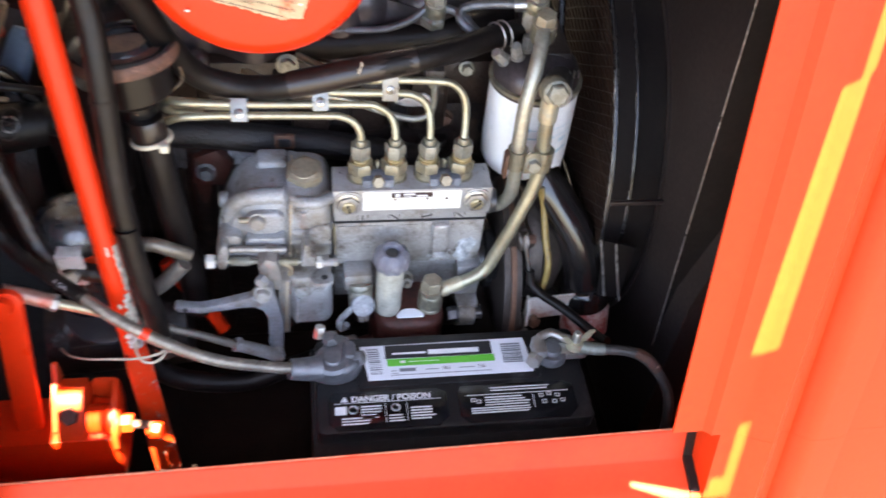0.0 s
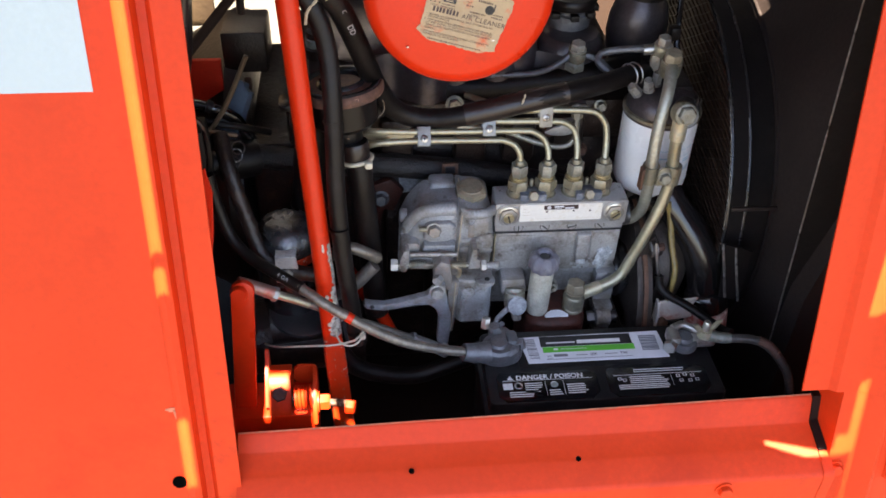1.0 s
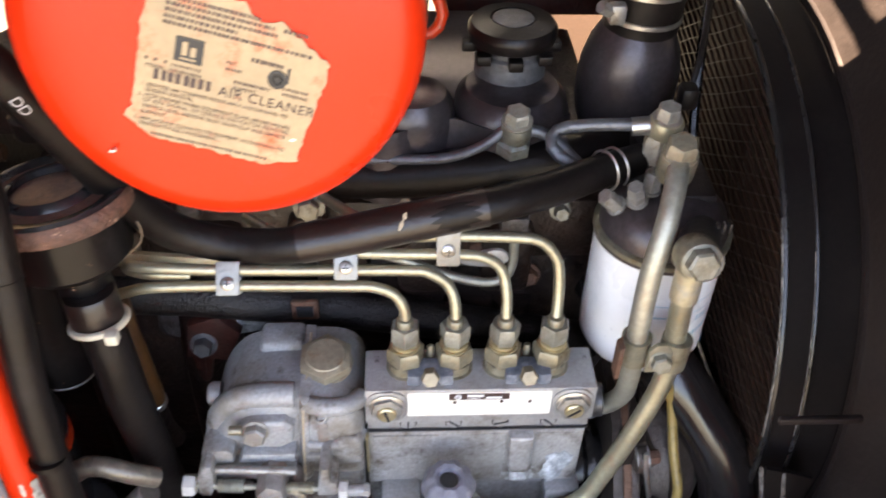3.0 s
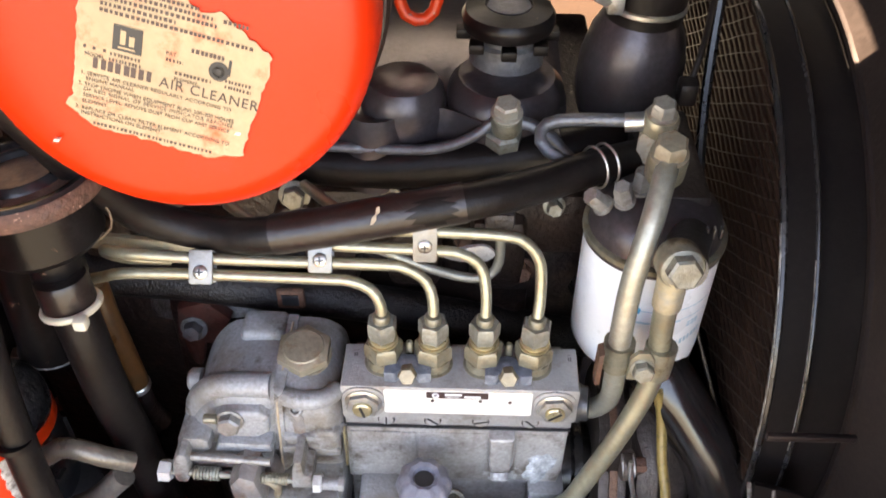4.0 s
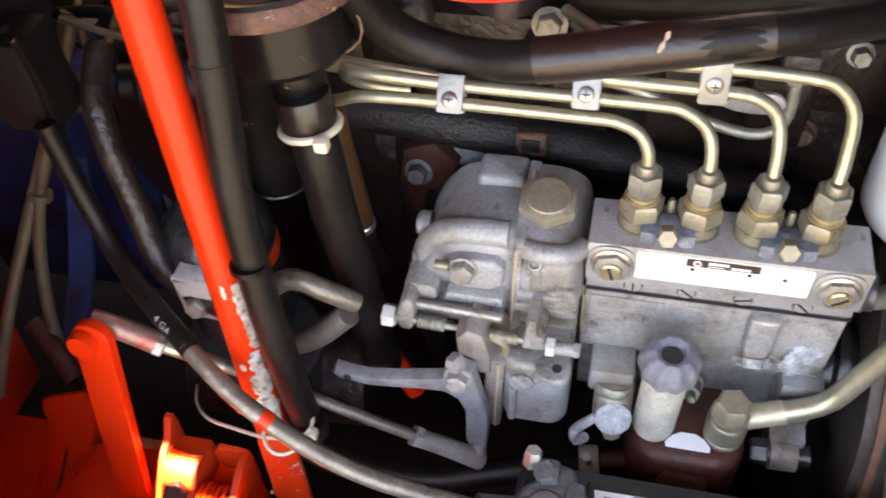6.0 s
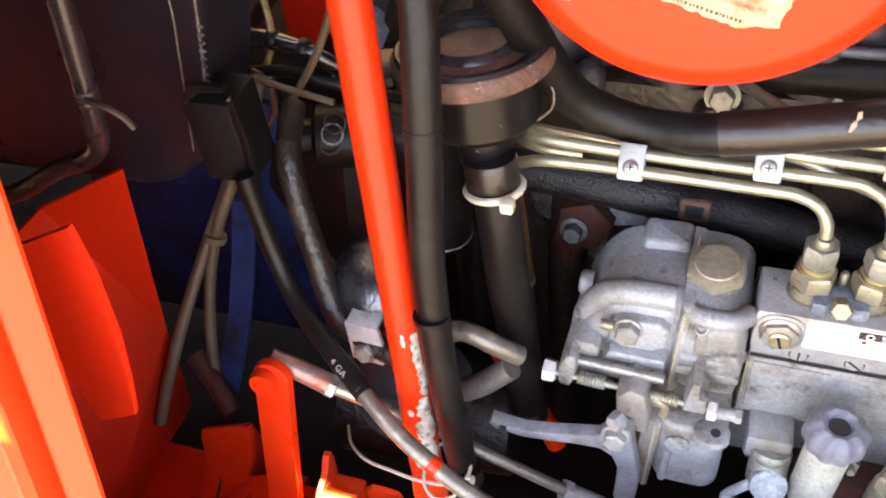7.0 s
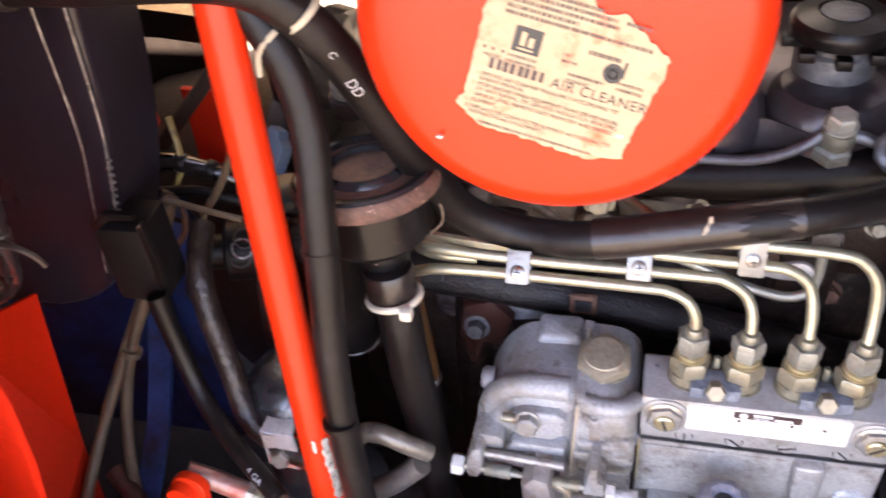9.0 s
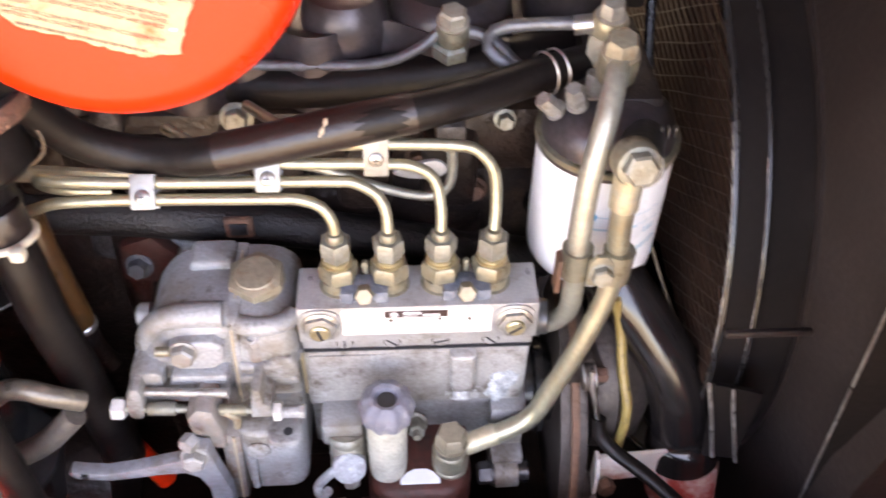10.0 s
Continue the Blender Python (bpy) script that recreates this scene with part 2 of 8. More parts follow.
M["rust_edge"] = surf("rusty_gasket_edge", (0.20, 0.10, 0.06), 0.65, 0.1, 0.35, 60, 0.6, dirt=(0.09, 0.05, 0.035), dirt_amount=0.5, dirt_scale=60)
M["worn_and_glint_edge"] = surf("worn_and_glinting_black_edge", (0.20, 0.185, 0.175), 0.30, 0.5, 0.4, 60, 0.3, dirt=(0.45, 0.43, 0.40), dirt_amount=0.6, dirt_scale=80)

M["tank_black"] = surf("black_tank_plastic", (0.019, 0.0135, 0.0185), 0.30, 0, 0.25, 12, 0.08, dirt=(0.024, 0.016, 0.022), dirt_amount=0.25, dirt_scale=30, fine=120, spec=0.4)
M["tank_tube"] = surf("greasy_black_tube", (0.017, 0.0125, 0.0140), 0.26, 0, 0.25, 30, 0.1, dirt=(0.030, 0.022, 0.022), dirt_amount=0.3, dirt_scale=40)
M["pale_blue"] = surf("pale_blue_print", (0.38, 0.58, 0.70), 0.4, 0, 0.05, 40, 0)
M["pipe_grey"] = surf("dull_steel_tube", (0.42, 0.41, 0.345), 0.40, 0.6, 0.2, 50, 0.2, dirt=(0.32, 0.27, 0.19), dirt_amount=0.45, dirt_scale=40)
# tan taken down to near black: shade is put into the base colour
M["tan_sheet"] = surf("shaded_tan_sheet", (0.034, 0.014, 0.007), 0.8, 0, 0.15, 6, 0.2, dirt=(0.022, 0.010, 0.006), dirt_amount=0.4, dirt_scale=6)
M["faded_ink"] = surf("faded_white_print", (0.42, 0.41, 0.42), 0.5, 0, 0.1, 80, 0)
M["floor"] = surf("dusty_floor", (0.022, 0.013, 0.011), 0.75, 0, 0.3, 14, 0.3, dirt=(0.026, 0.019, 0.017), dirt_amount=0.4, dirt_scale=12, spec=0.12)

M["neck_black"] = surf("chipped_black_enamel", (0.0085, 0.0068, 0.0068), 0.32, 0, 0.3, 20, 0.1, dirt=(0.022, 0.018, 0.018), dirt_amount=0.3, dirt_scale=40, chips=((0.34, 0.20, 0.13), 95.0, 0.66), spec=0.25)
M["seat_brown"] = surf("brown_oiled_seat", (0.22, 0.12, 0.075), 0.45, 0.1, 0.3, 40, 0.3, dirt=(0.10, 0.05, 0.03), dirt_amount=0.5, dirt_scale=50)

M["lever_grey"] = surf("stained_grey_lever", (0.33, 0.34, 0.37), 0.5, 0.4, 0.25, 26, 0.25, dirt=(0.17, 0.14, 0.11), dirt_amount=0.6, dirt_scale=34, chips=((0.30, 0.15, 0.08), 60.0, 0.68))
M["housing_grey"] = surf("oily_grey_metal", (0.092, 0.078, 0.083), 0.32, 0.55, 0.3, 16, 0.15, dirt=(0.05, 0.038, 0.036), dirt_amount=0.5, dirt_scale=18)
M["shroud_black"] = surf("dusty_black_shroud", (0.021, 0.0145, 0.0140), 0.42, 0, 0.3, 14, 0.2, dirt=(0.034, 0.024, 0.022), dirt_amount=0.3, dirt_scale=20, spec=0.4)
M["clip_zinc"] = surf("zinc_clip", (0.31, 0.31, 0.295), 0.44, 0.5, 0.2, 60, 0.25, dirt=(0.26, 0.22, 0.15), dirt_amount=0.45, dirt_scale=80)
M["shroud_dust"] = surf("dust_coated_shroud", (0.024, 0.0165, 0.0150), 0.5, 0, 0.3, 14, 0.2, dirt=(0.018, 0.013, 0.012), dirt_amount=0.4, dirt_scale=16, spec=0.3)
M["pad_grey"] = surf("corroded_casting", (0.14, 0.13, 0.13), 0.5, 0.2, 0.4, 60, 0.8, dirt=(0.018, 0.012, 0.010), dirt_amount=1.0, dirt_scale=70, fine=300)
M["nylon_beige"] = surf("aged_nylon", (0.40, 0.34, 0.24), 0.5, 0, 0.12, 60, 0.05)
M["cable_dark"] = surf("dark_greasy_cable", (0.075, 0.065, 0.058), 0.35, 0.1, 0.3, 60, 0.25, dirt=(0.17, 0.12, 0.09), dirt_amount=0.35, dirt_scale=70)
M["amber"] = surf("amber_rubber", (0.085, 0.038, 0.012), 0.30, 0, 0.3, 30, 0.1, dirt=(0.03, 0.015, 0.007), dirt_amount=0.5, dirt_scale=40)
M["oily_brown"] = surf("oil_stained_rusty_casting", (0.036, 0.020, 0.014), 0.36, 0.1, 0.4, 36, 0.9, dirt=(0.019, 0.012, 0.010), dirt_amount=0.7, dirt_scale=34, fine=180)
M["braid"] = surf("braided_rubber", (0.016, 0.012, 0.0115), 0.36, 0, 0.5, 260, 0.9, dirt=(0.028, 0.022, 0.02), dirt_amount=0.3, dirt_scale=30, fine=420)
M["can_bright"] = surf("dented_canister_glints", (0.20, 0.205, 0.22), 0.26, 0.8, 0.3, 30, 0.6, dirt=(0.03, 0.025, 0.025), dirt_amount=0.85, dirt_scale=30)
M["panel_black"] = surf("black_sheet_and_shadow", (0.0095, 0.0070, 0.0068), 0.55, 0, 0.3, 10, 0.1, dirt=(0.014, 0.011, 0.010), dirt_amount=0.4, dirt_scale=14, spec=0.2)
M["bare_patch"] = surf("bare_primer_patch", (0.58, 0.54, 0.48), 0.5, 0.1, 0.2, 60, 0.4, dirt=(0.10, 0.075, 0.06), dirt_amount=0.7, dirt_scale=160, stain=((0.45, 0.05, 0.015), 90.0, 0.60))
# deeper copy of the red paint: shade is put into its colour
M["red_deep"] = surf("shaded_red_copy", (0.58, 0.022, 0.006), 0.5, 0, 0.12, 8, 0.05, dirt=(0.36, 0.018, 0.006), dirt_amount=0.3, dirt_scale=12, spec=0.15)
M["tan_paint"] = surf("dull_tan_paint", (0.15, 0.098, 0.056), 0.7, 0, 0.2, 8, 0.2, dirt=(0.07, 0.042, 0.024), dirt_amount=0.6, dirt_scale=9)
M["fan_dark"] = surf("dark_rusty_fan", (0.022, 0.012, 0.009), 0.5, 0, 0.4, 20, 0.4, dirt=(0.045, 0.020, 0.010), dirt_amount=0.4, dirt_scale=24)
M["strand_brown"] = surf("dusty_brown_strand", (0.050, 0.026, 0.017), 0.6, 0, 0.4, 20, 0.3, dirt=(0.022, 0.013, 0.010), dirt_amount=0.5, dirt_scale=24, spec=0.2)
# flat black discs stand for the shade inside holes that are not cut
M["void"] = surf("hole_disc_black", (0.002, 0.002, 0.002), 0.9, 0, 0.1, 30, 0, spec=0.0)
M["dull_stub"] = surf("dull_stub_steel", (0.17, 0.15, 0.135), 0.45, 0.4, 0.3, 40, 0.3, dirt=(0.06, 0.045, 0.04), dirt_amount=0.4, dirt_scale=60)


# ---- mesh tools ----
ORIGIN = {}


def link_mesh(name, bm, material, smooth=True, base=None):
    bmesh.ops.recalc_face_normals(bm, faces=bm.faces)
    if base is not None:
        bmesh.ops.translate(bm, verts=bm.verts, vec=-Vector(base))
    me = bpy.data.meshes.new(name)
    bm.to_mesh(me)
    bm.free()
    if smooth:
        me.polygons.foreach_set("use_smooth", [True] * len(me.polygons))
        me.set_sharp_from_angle(angle=radians(38))
    me.materials.append(material)
    return new(name, me)


def thing(name, base, label, category, group="", kind=""):
    ob = new(name)
    ob.empty_display_size = 0.02
    ob.location = base
    ORIGIN[ob.name] = Vector(base)
    return tagged(ob, label, category, group, kind)


def part(name, bm, material, parent, label="", smooth=True):
    o = ORIGIN[parent.name]
    ob = link_mesh(name, bm, material, smooth, o)
    ob.parent = parent
    ORIGIN[ob.name] = o
    return tagged(ob, label)


def solo(name, bm, material, base, label, category, group="", kind="", smooth=True):
    ob = link_mesh(name, bm, material, smooth, base)
    ob.location = base
    ORIGIN[ob.name] = Vector(base)
    return tagged(ob, label, category, group, kind)


def smooth_path(pts, step=0.008):
    """Catmull-Rom through the points, in even steps."""
    p = [Vector(q) for q in pts]
    p = [p[0] * 2 - p[1]] + p + [p[-1] * 2 - p[-2]]
    out = []
    for i in range(1, len(p) - 2):
        a, b, c, d = p[i - 1:i + 3]
        k = max(2, int((c - b).length / step))
        for j in range(k):
            t = j / k
            out.append(0.5 * (2 * b + (c - a) * t + (2 * a - 5 * b + 4 * c - d) * t * t + (3 * b - a - 3 * c + d) * t ** 3))
    return out + [p[-2]]


def tube(pts, r, seg=12, smoothed=True, step=0.008, bm=None, ends=True, wobble=0.0):
    """A round tube along the points; r is one radius, or a function of 0..1."""
    bm = bm or bmesh.new()
    p = smooth_path(pts, step) if smoothed else [Vector(q) for q in pts]
    tang = [(p[min(i + 1, len(p) - 1)] - p[max(i - 1, 0)]).normalized() for i in range(len(p))]
    side = tang[0].orthogonal().normalized()
    rings = []
    for i, (q, t) in enumerate(zip(p, tang)):
        side = (side - t * side.dot(t)).normalized()
        up = t.cross(side)
        rad = r(i / (len(p) - 1)) if callable(r) else r
        ring = []
        for k in range(seg):
            a = 2 * math.pi * k / seg
            w = 1 + wobble * noise.noise(q * 60 + Vector((k, 0, 0)))
            ring.append(bm.verts.new(q + (side * math.cos(a) + up * math.sin(a)) * rad * w))
        rings.append(ring)
    for a, b in zip(rings, rings[1:]):
        for k in range(seg):
            bm.faces.new((a[k], a[(k + 1) % seg], b[(k + 1) % seg], b[k]))
    if ends:
        bm.faces.new(rings[0][::-1])
        bm.faces.new(rings[-1])
    return bm


def axis_frame(p, axis):
    z = Vector(axis).normalized()
    x = Vector((1, 0, 0)) if abs(z.x) < 0.9 else Vector((0, 1, 0))
    x = (x - z * x.dot(z)).normalized()
    y = z.cross(x)
    m = Matrix((x, y, z)).transposed().to_4x4()
    m.translation = Vector(p)
    return m


def lathe(p, axis, profile, seg=24, bm=None, phase=0.0):
    """A turned body: profile of (radius, distance along the axis). Six segments make a hexagon."""
    bm = bm or bmesh.new()
    m = axis_frame(p, axis)
    rings = []
    for r, h in profile:
        if r < 1e-5:
            rings.append([bm.verts.new(m @ Vector((0, 0, h)))])
        else:
            rings.append([bm.verts.new(m @ Vector((r * math.cos(phase + 2 * math.pi * k / seg), r * math.sin(phase + 2 * math.pi * k / seg), h))) for k in range(seg)])
    for a, b in zip(rings, rings[1:]):
        if len(a) == 1 and len(b) == 1:
            continue
        for k in range(seg):
            j = (k + 1) % seg
            if len(a) == 1:
                bm.faces.new((a[0], b[k], b[j]))
            elif len(b) == 1:
                bm.faces.new((a[k], a[j], b[0]))
            else:
                bm.faces.new((a[k], a[j], b[j], b[k]))
    for ring, flip in ((rings[0], True), (rings[-1], False)):
        if len(ring) > 2:
            bm.faces.new(ring[::-1] if flip else ring)
    return bm


def hexhead(p, axis, r, h, bm=None, washer=0.0, phase=0.3, stud=0.0):
    """A hexagon head with chamfered corners, from p outwards; washer: its radius; stud: a thread end standing out."""
    bm = bm or bmesh.new()
    z0 = 0.0
    if washer:
        lathe(p, axis, [(washer, 0), (washer, 0.0016), (washer * 0.8, 0.002)], 20, bm)
        z0 = 0.0018
    lathe(p, axis, [(r, z0), (r, z0 + h * 0.82), (r * 0.84, z0 + h), (0, z0 + h)], 6, bm, phase)
    if stud:
        lathe(p, axis, [(stud, z0 + h * 0.9), (stud, z0 + h * 1.5), (stud * 0.7, z0 + h * 1.6), (0, z0 + h * 1.6)], 10, bm)
    return bm


def offset_poly(pts, d):
    n = len(pts)
    out = []
    area = sum(pts[i][0] * pts[(i + 1) % n][1] - pts[(i + 1) % n][0] * pts[i][1] for i in range(n))
    s = 1 if area > 0 else -1
    for i in range(n):
        a, b, c = Vector(pts[i - 1]), Vector(pts[i]), Vector(pts[(i + 1) % n])
        e, f = (b - a).normalized(), (c - b).normalized()
        n1, n2 = Vector((-e.y, e.x)) * s, Vector((-f.y, f.x)) * s
        k = n1 + n2
        k = k / max(0.35, k.dot(n1))
        out.append(b + k * d)
    return out


def soften(pts, times=2):
    """Rounds the corners of an outline by cutting them."""
    for _ in range(times):
        n = len(pts)
        pts = [q for i in range(n) for q in (((0.78 * pts[i][0] + 0.22 * pts[(i + 1) % n][0]), (0.78 * pts[i][1] + 0.22 * pts[(i + 1) % n][1])), ((0.22 * pts[i][0] + 0.78 * pts[(i + 1) % n][0]), (0.22 * pts[i][1] + 0.78 * pts[(i + 1) % n][1])))]
    return pts


def front(y):
    """Draws x and z in a plane that faces the opening, and builds towards it from y."""
    return Matrix(((1, 0, 0, 0), (0, 0, -1, y), (0, 1, 0, 0), (0, 0, 0, 1)))


def flat(z):
    """Draws x and y, and builds upwards from z."""
    return Matrix.Translation((0, 0, z))


def side_on(x):
    """Draws y and z, and builds to the right from x."""
    return Matrix(((0, 0, 1, x), (1, 0, 0, 0), (0, 1, 0, 0), (0, 0, 0, 1)))


def prism(m, outline, depth, bevel=0.0, bm=None, steps=2):
    """An outline (counter-clockwise) raised by depth, with a rounded front edge."""
    bm = bm or bmesh.new()
    layers = [(0.0, 0.0)]
    if bevel:
        for k in range(steps + 1):
            a = math.pi / 2 * k / steps
            layers.append((bevel * (1 - math.cos(a)), depth - bevel + bevel * math.sin(a)))
    else:
        layers.append((0.0, depth))
    rings = []
    for d, h in layers:
        pts = offset_poly(outline, d) if d else outline
        rings.append([bm.verts.new(m @ Vector((q[0], q[1], h))) for q in pts])
    n = len(outline)
    for a, b in zip(rings, rings[1:]):
        for k in range(n):
            bm.faces.new((a[k], a[(k + 1) % n], b[(k + 1) % n], b[k]))
    bm.faces.new(rings[0][::-1])
    bm.faces.new(rings[-1])
    return bm


def pillow(m, outline, depth, bevel, steps=6):
    """An outline raised by depth whose front edge is rounded by drawing it in towards its middle."""
    bm = bmesh.new()
    c = Vector((sum(q[0] for q in outline), sum(q[1] for q in outline))) / len(outline)
    size = min(max(q[0] for q in outline) - min(q[0] for q in outline), max(q[1] for q in outline) - min(q[1] for q in outline)) / 2
    rings = [[bm.verts.new(m @ Vector((q[0], q[1], 0))) for q in outline]]
    for k in range(steps + 1):
        a = math.pi / 2 * k / steps
        f = 1 - bevel * (1 - math.cos(a)) / size
        rings.append([bm.verts.new(m @ Vector((c.x + (q[0] - c.x) * f, c.y + (q[1] - c.y) * f, depth - bevel + bevel * math.sin(a)))) for q in outline])
    n = len(outline)
    for a, b in zip(rings, rings[1:]):
        for k in range(n):
            bm.faces.new((a[k], a[(k + 1) % n], b[(k + 1) % n], b[k]))
    bm.faces.new(rings[0][::-1])
    bm.faces.new(rings[-1])
    return bm


def rounded(x0, y0, x1, y1, r, k=4):
    out = []
    for cx, cy, a0 in ((x1 - r, y0 + r, -90), (x1 - r, y1 - r, 0), (x0 + r, y1 - r, 90), (x0 + r, y0 + r, 180)):
        for j in range(k + 1):
            a = radians(a0 + 90 * j / k)
            out.append((cx + r * math.cos(a), cy + r * math.sin(a)))
    return out


def arc(cx, cy, r, a0, a1, k=10):
    return [(cx + r * math.cos(radians(a0 + (a1 - a0) * j / k)), cy + r * math.sin(radians(a0 + (a1 - a0) * j / k))) for j in range(k + 1)]


def box(x0, x1, y0, y1, z0, z1, bevel=0.002, bm=None):
    bm = bm or bmesh.new()
    b2 = bmesh.new()
    r = bmesh.ops.create_cube(b2, size=1.0)
    for v in b2.verts:
        v.co = Vector(((x0 + x1) / 2 + v.co.x * (x1 - x0), (y0 + y1) / 2 + v.co.y * (y1 - y0), (z0 + z1) / 2 + v.co.z * (z1 - z0)))
    if bevel:
        bmesh.ops.bevel(b2, geom=b2.edges[:], offset=bevel, segments=2, affect="EDGES", profile=0.5)
    tmp = bpy.data.meshes.new("tmp")
    b2.to_mesh(tmp)
    b2.free()
    bm.from_mesh(tmp)
    bpy.data.meshes.remove(tmp)
    return bm


def sweep(profile, m, length, bm=None):
    """An open sheet: profile of (x, offset) drawn out along the y axis of m by length."""
    bm = bm or bmesh.new()
    a = [bm.verts.new(m @ Vector((x, 0, d))) for x, d in profile]
    b = [bm.verts.new(m @ Vector((x, length, d))) for x, d in profile]
    for k in range(len(a) - 1):
        bm.faces.new((a[k], a[k + 1], b[k + 1], b[k]))
    return bm


def sheet(bm, thick):
    """Gives a sheet its thickness, towards its back."""
    bmesh.ops.recalc_face_normals(bm, faces=bm.faces)
    bmesh.ops.solidify(bm, geom=bm.faces[:], thickness=thick)
    return bm


def letters(body, size, m, material, parent, name="print", spacing=1.0, bold=0.0):
    cu = bpy.data.curves.new("words", "FONT")
    cu.body, cu.size, cu.space_character, cu.offset = body, size, spacing, bold
    cu.extrude = 0.00005
    tmp = bpy.data.objects.new("words", cu)
    scene.collection.objects.link(tmp)
    me = bpy.data.meshes.new_from_object(tmp.evaluated_get(bpy.context.evaluated_depsgraph_get()))
    bpy.data.objects.remove(tmp)
    bm = bmesh.new()
    bm.from_mesh(me)
    bpy.data.meshes.remove(me)
    bmesh.ops.transform(bm, matrix=m, verts=bm.verts)
    return part(name, bm, material, parent, smooth=False)


def bars(rects, m, material, parent, name="print"):
    """Flat printed bars: (x0, y0, x1, y1) each, in the plane of m."""
    bm = bmesh.new()
    for x0, y0, x1, y1 in rects:
        vs = [bm.verts.new(m @ Vector((x, y, 0))) for x, y in ((x0, y0), (x1, y0), (x1, y1), (x0, y1))]
        bm.faces.new(vs)
    return part(name, bm, material, parent, smooth=False)


# ---- the machine's side: posts, sill, panels ----
PF = Matrix(((1, 0, 0, 0), (0, 0.2425, -0.9701, 0.352), (0, 0.9701, 0.2425, 0.95), (0, 0, 0, 1)))
PFV = PF @ Matrix.Translation((0, -0.28, 0))

left_profile = [(-1.3, 0), (-0.3075, 0), (-0.304, 0.0035), (-0.3005, 0.0045), (-0.2965, 0.0025), (-0.2945, -0.010), (-0.285, -0.011),
                (-0.279, -0.001), (-0.2745, 0), (-0.2575, 0)]
wall_left = solo("wall_left", sheet(sweep(left_profile, PFV, 1.05), 0.002), M["red"], (-0.6, 0.34, 0.9),
                 "orange-red painted sheet-metal side panel with a folded post", "side panel", kind="structure")
hole = lathe(PF @ Vector((-0.314, -0.026, 0.0026)), PF.to_3x3() @ Vector((0, 0, 1)), [(0.0068, -0.001), (0.0068, 0.0006), (0, 0.0006)], 20)
part("bolt_hole", hole, M["void"], wall_left, "round dark hole")
decal = prism(PF @ Matrix.Translation((0, 0, 0.002)), [(-0.62, 0.352), (-0.331, 0.352), (-0.331, 0.60), (-0.62, 0.60)], 0.0009)
part("decal", decal, M["decal_white"], wall_left, "white blank decal")

rnd = random.Random(5)
for cx, cy, cz, w, h, mat, label in ((-0.3088, 0.0567, 0.0046, 0.010, 0.003, "worn_and_glint_red", "pale paint scuff"), (-0.3080, 0.0520, 0.0046, 0.002, 0.006, "worn_and_glint_red", "pale paint scuff"),
                                     (-0.2660, 0.0949, 0.0024, 0.007, 0.014, "red_smudge", "greasy dark smudge"), (-0.2870, 0.2480, -0.0085, 0.002, 0.005, "worn_and_glint_red", "pale paint scuff")):
    outline = [(w * rnd.uniform(0.55, 1.1) * math.cos(2 * math.pi * k / 14), h * rnd.uniform(0.55, 1.1) * math.sin(2 * math.pi * k / 14)) for k in range(14)]
    part("scuff", prism(PF @ Matrix.Translation((cx, cy, cz - 0.0026)), soften(outline, 1), 0.0006), M[mat], wall_left, label, smooth=False)

right_profile = [(0.2865, 0), (0.313, 0), (0.319, 0.0055), (0.341, 0.006), (0.345, 0.009), (0.366, 0.0190),
                 (0.370, 0.0165), (0.373, 0.008), (0.388, 0.0065), (0.395, 0.0170), (0.400, 0.0195), (0.406, 0.0195), (0.430, 0.018), (0.434, 0.010), (1.4, 0.010)]
rp = sweep(right_profile, PF @ Matrix.Translation((0, 0.041, 0)), 0.729)
sweep([(0.3278, -0.045), (0.3285, 0.0048)] + right_profile[3:], PF @ Matrix.Translation((0, -0.066, 0)), 0.1068, rp)
sweep([(0.3278, -0.045), (0.3285, 0.0048)] + right_profile[3:9] + [(0.394, 0.005), (1.4, 0.005)], PFV, 0.2139, rp)
wall_right = solo("wall_right", sheet(rp, 0.002), M["red"], (0.6, 0.34, 0.9),
                  "orange-red painted sheet-metal post and door with pressed ribs", "side panel", kind="structure")

sill_profile = [(0.391, 0.86), (0.390, 0.945), (0.3885, 0.9495), (0.385, 0.951), (0.382, 0.949), (0.3735, 0.927), (0.371, 0.925),
                (0.349, 0.9185), (0.346, 0.9170), (0.325, 0.9075), (0.3215, 0.905), (0.320, 0.901), (0.318, 0.76)]
bm = bmesh.new()
lo_row = [bm.verts.new((-0.262, y, z - (0.012 if y > 0.38 else 0.0))) for y, z in sill_profile]
hi_row = [bm.verts.new((0.3175, y, z + (0.002 if y > 0.38 else 0.0))) for y, z in sill_profile]
for k in range(len(lo_row) - 1):
    bm.faces.new((lo_row[k], lo_row[k + 1], hi_row[k + 1], hi_row[k]))
sill = solo("sill", sheet(bm, 0.002), M["red"], (0, 0.35, 0.9), "orange-red painted sill with a raised lip and two small holes", "sill", kind="structure")
for hx, hy in ((-0.094, 0.348), (0.072, 0.351)):
    part("screw_hole", lathe((hx, hy - 0.002, 0.9180), (0, -0.30, 1), [(0.0028, -0.001), (0.0028, 0.0006), (0, 0.0006)], 14), M["void"], sill, "small dark hole")
for bx, by, bz in ((0.2165, 0.3195, 0.895), (0.3345, 0.3335, 0.902)):
    part("bolt", hexhead((bx, by, bz), (0, -1, 0.1), 0.007, 0.006, washer=0.009), M["red"], sill)
seal = bmesh.new()
sp = [(0.3895, 0.955), (0.382, 0.9545), (0.373, 0.929), (0.3705, 0.928), (0.346, 0.920), (0.343, 0.9187), (0.343, 0.80), (0.3895, 0.80)]
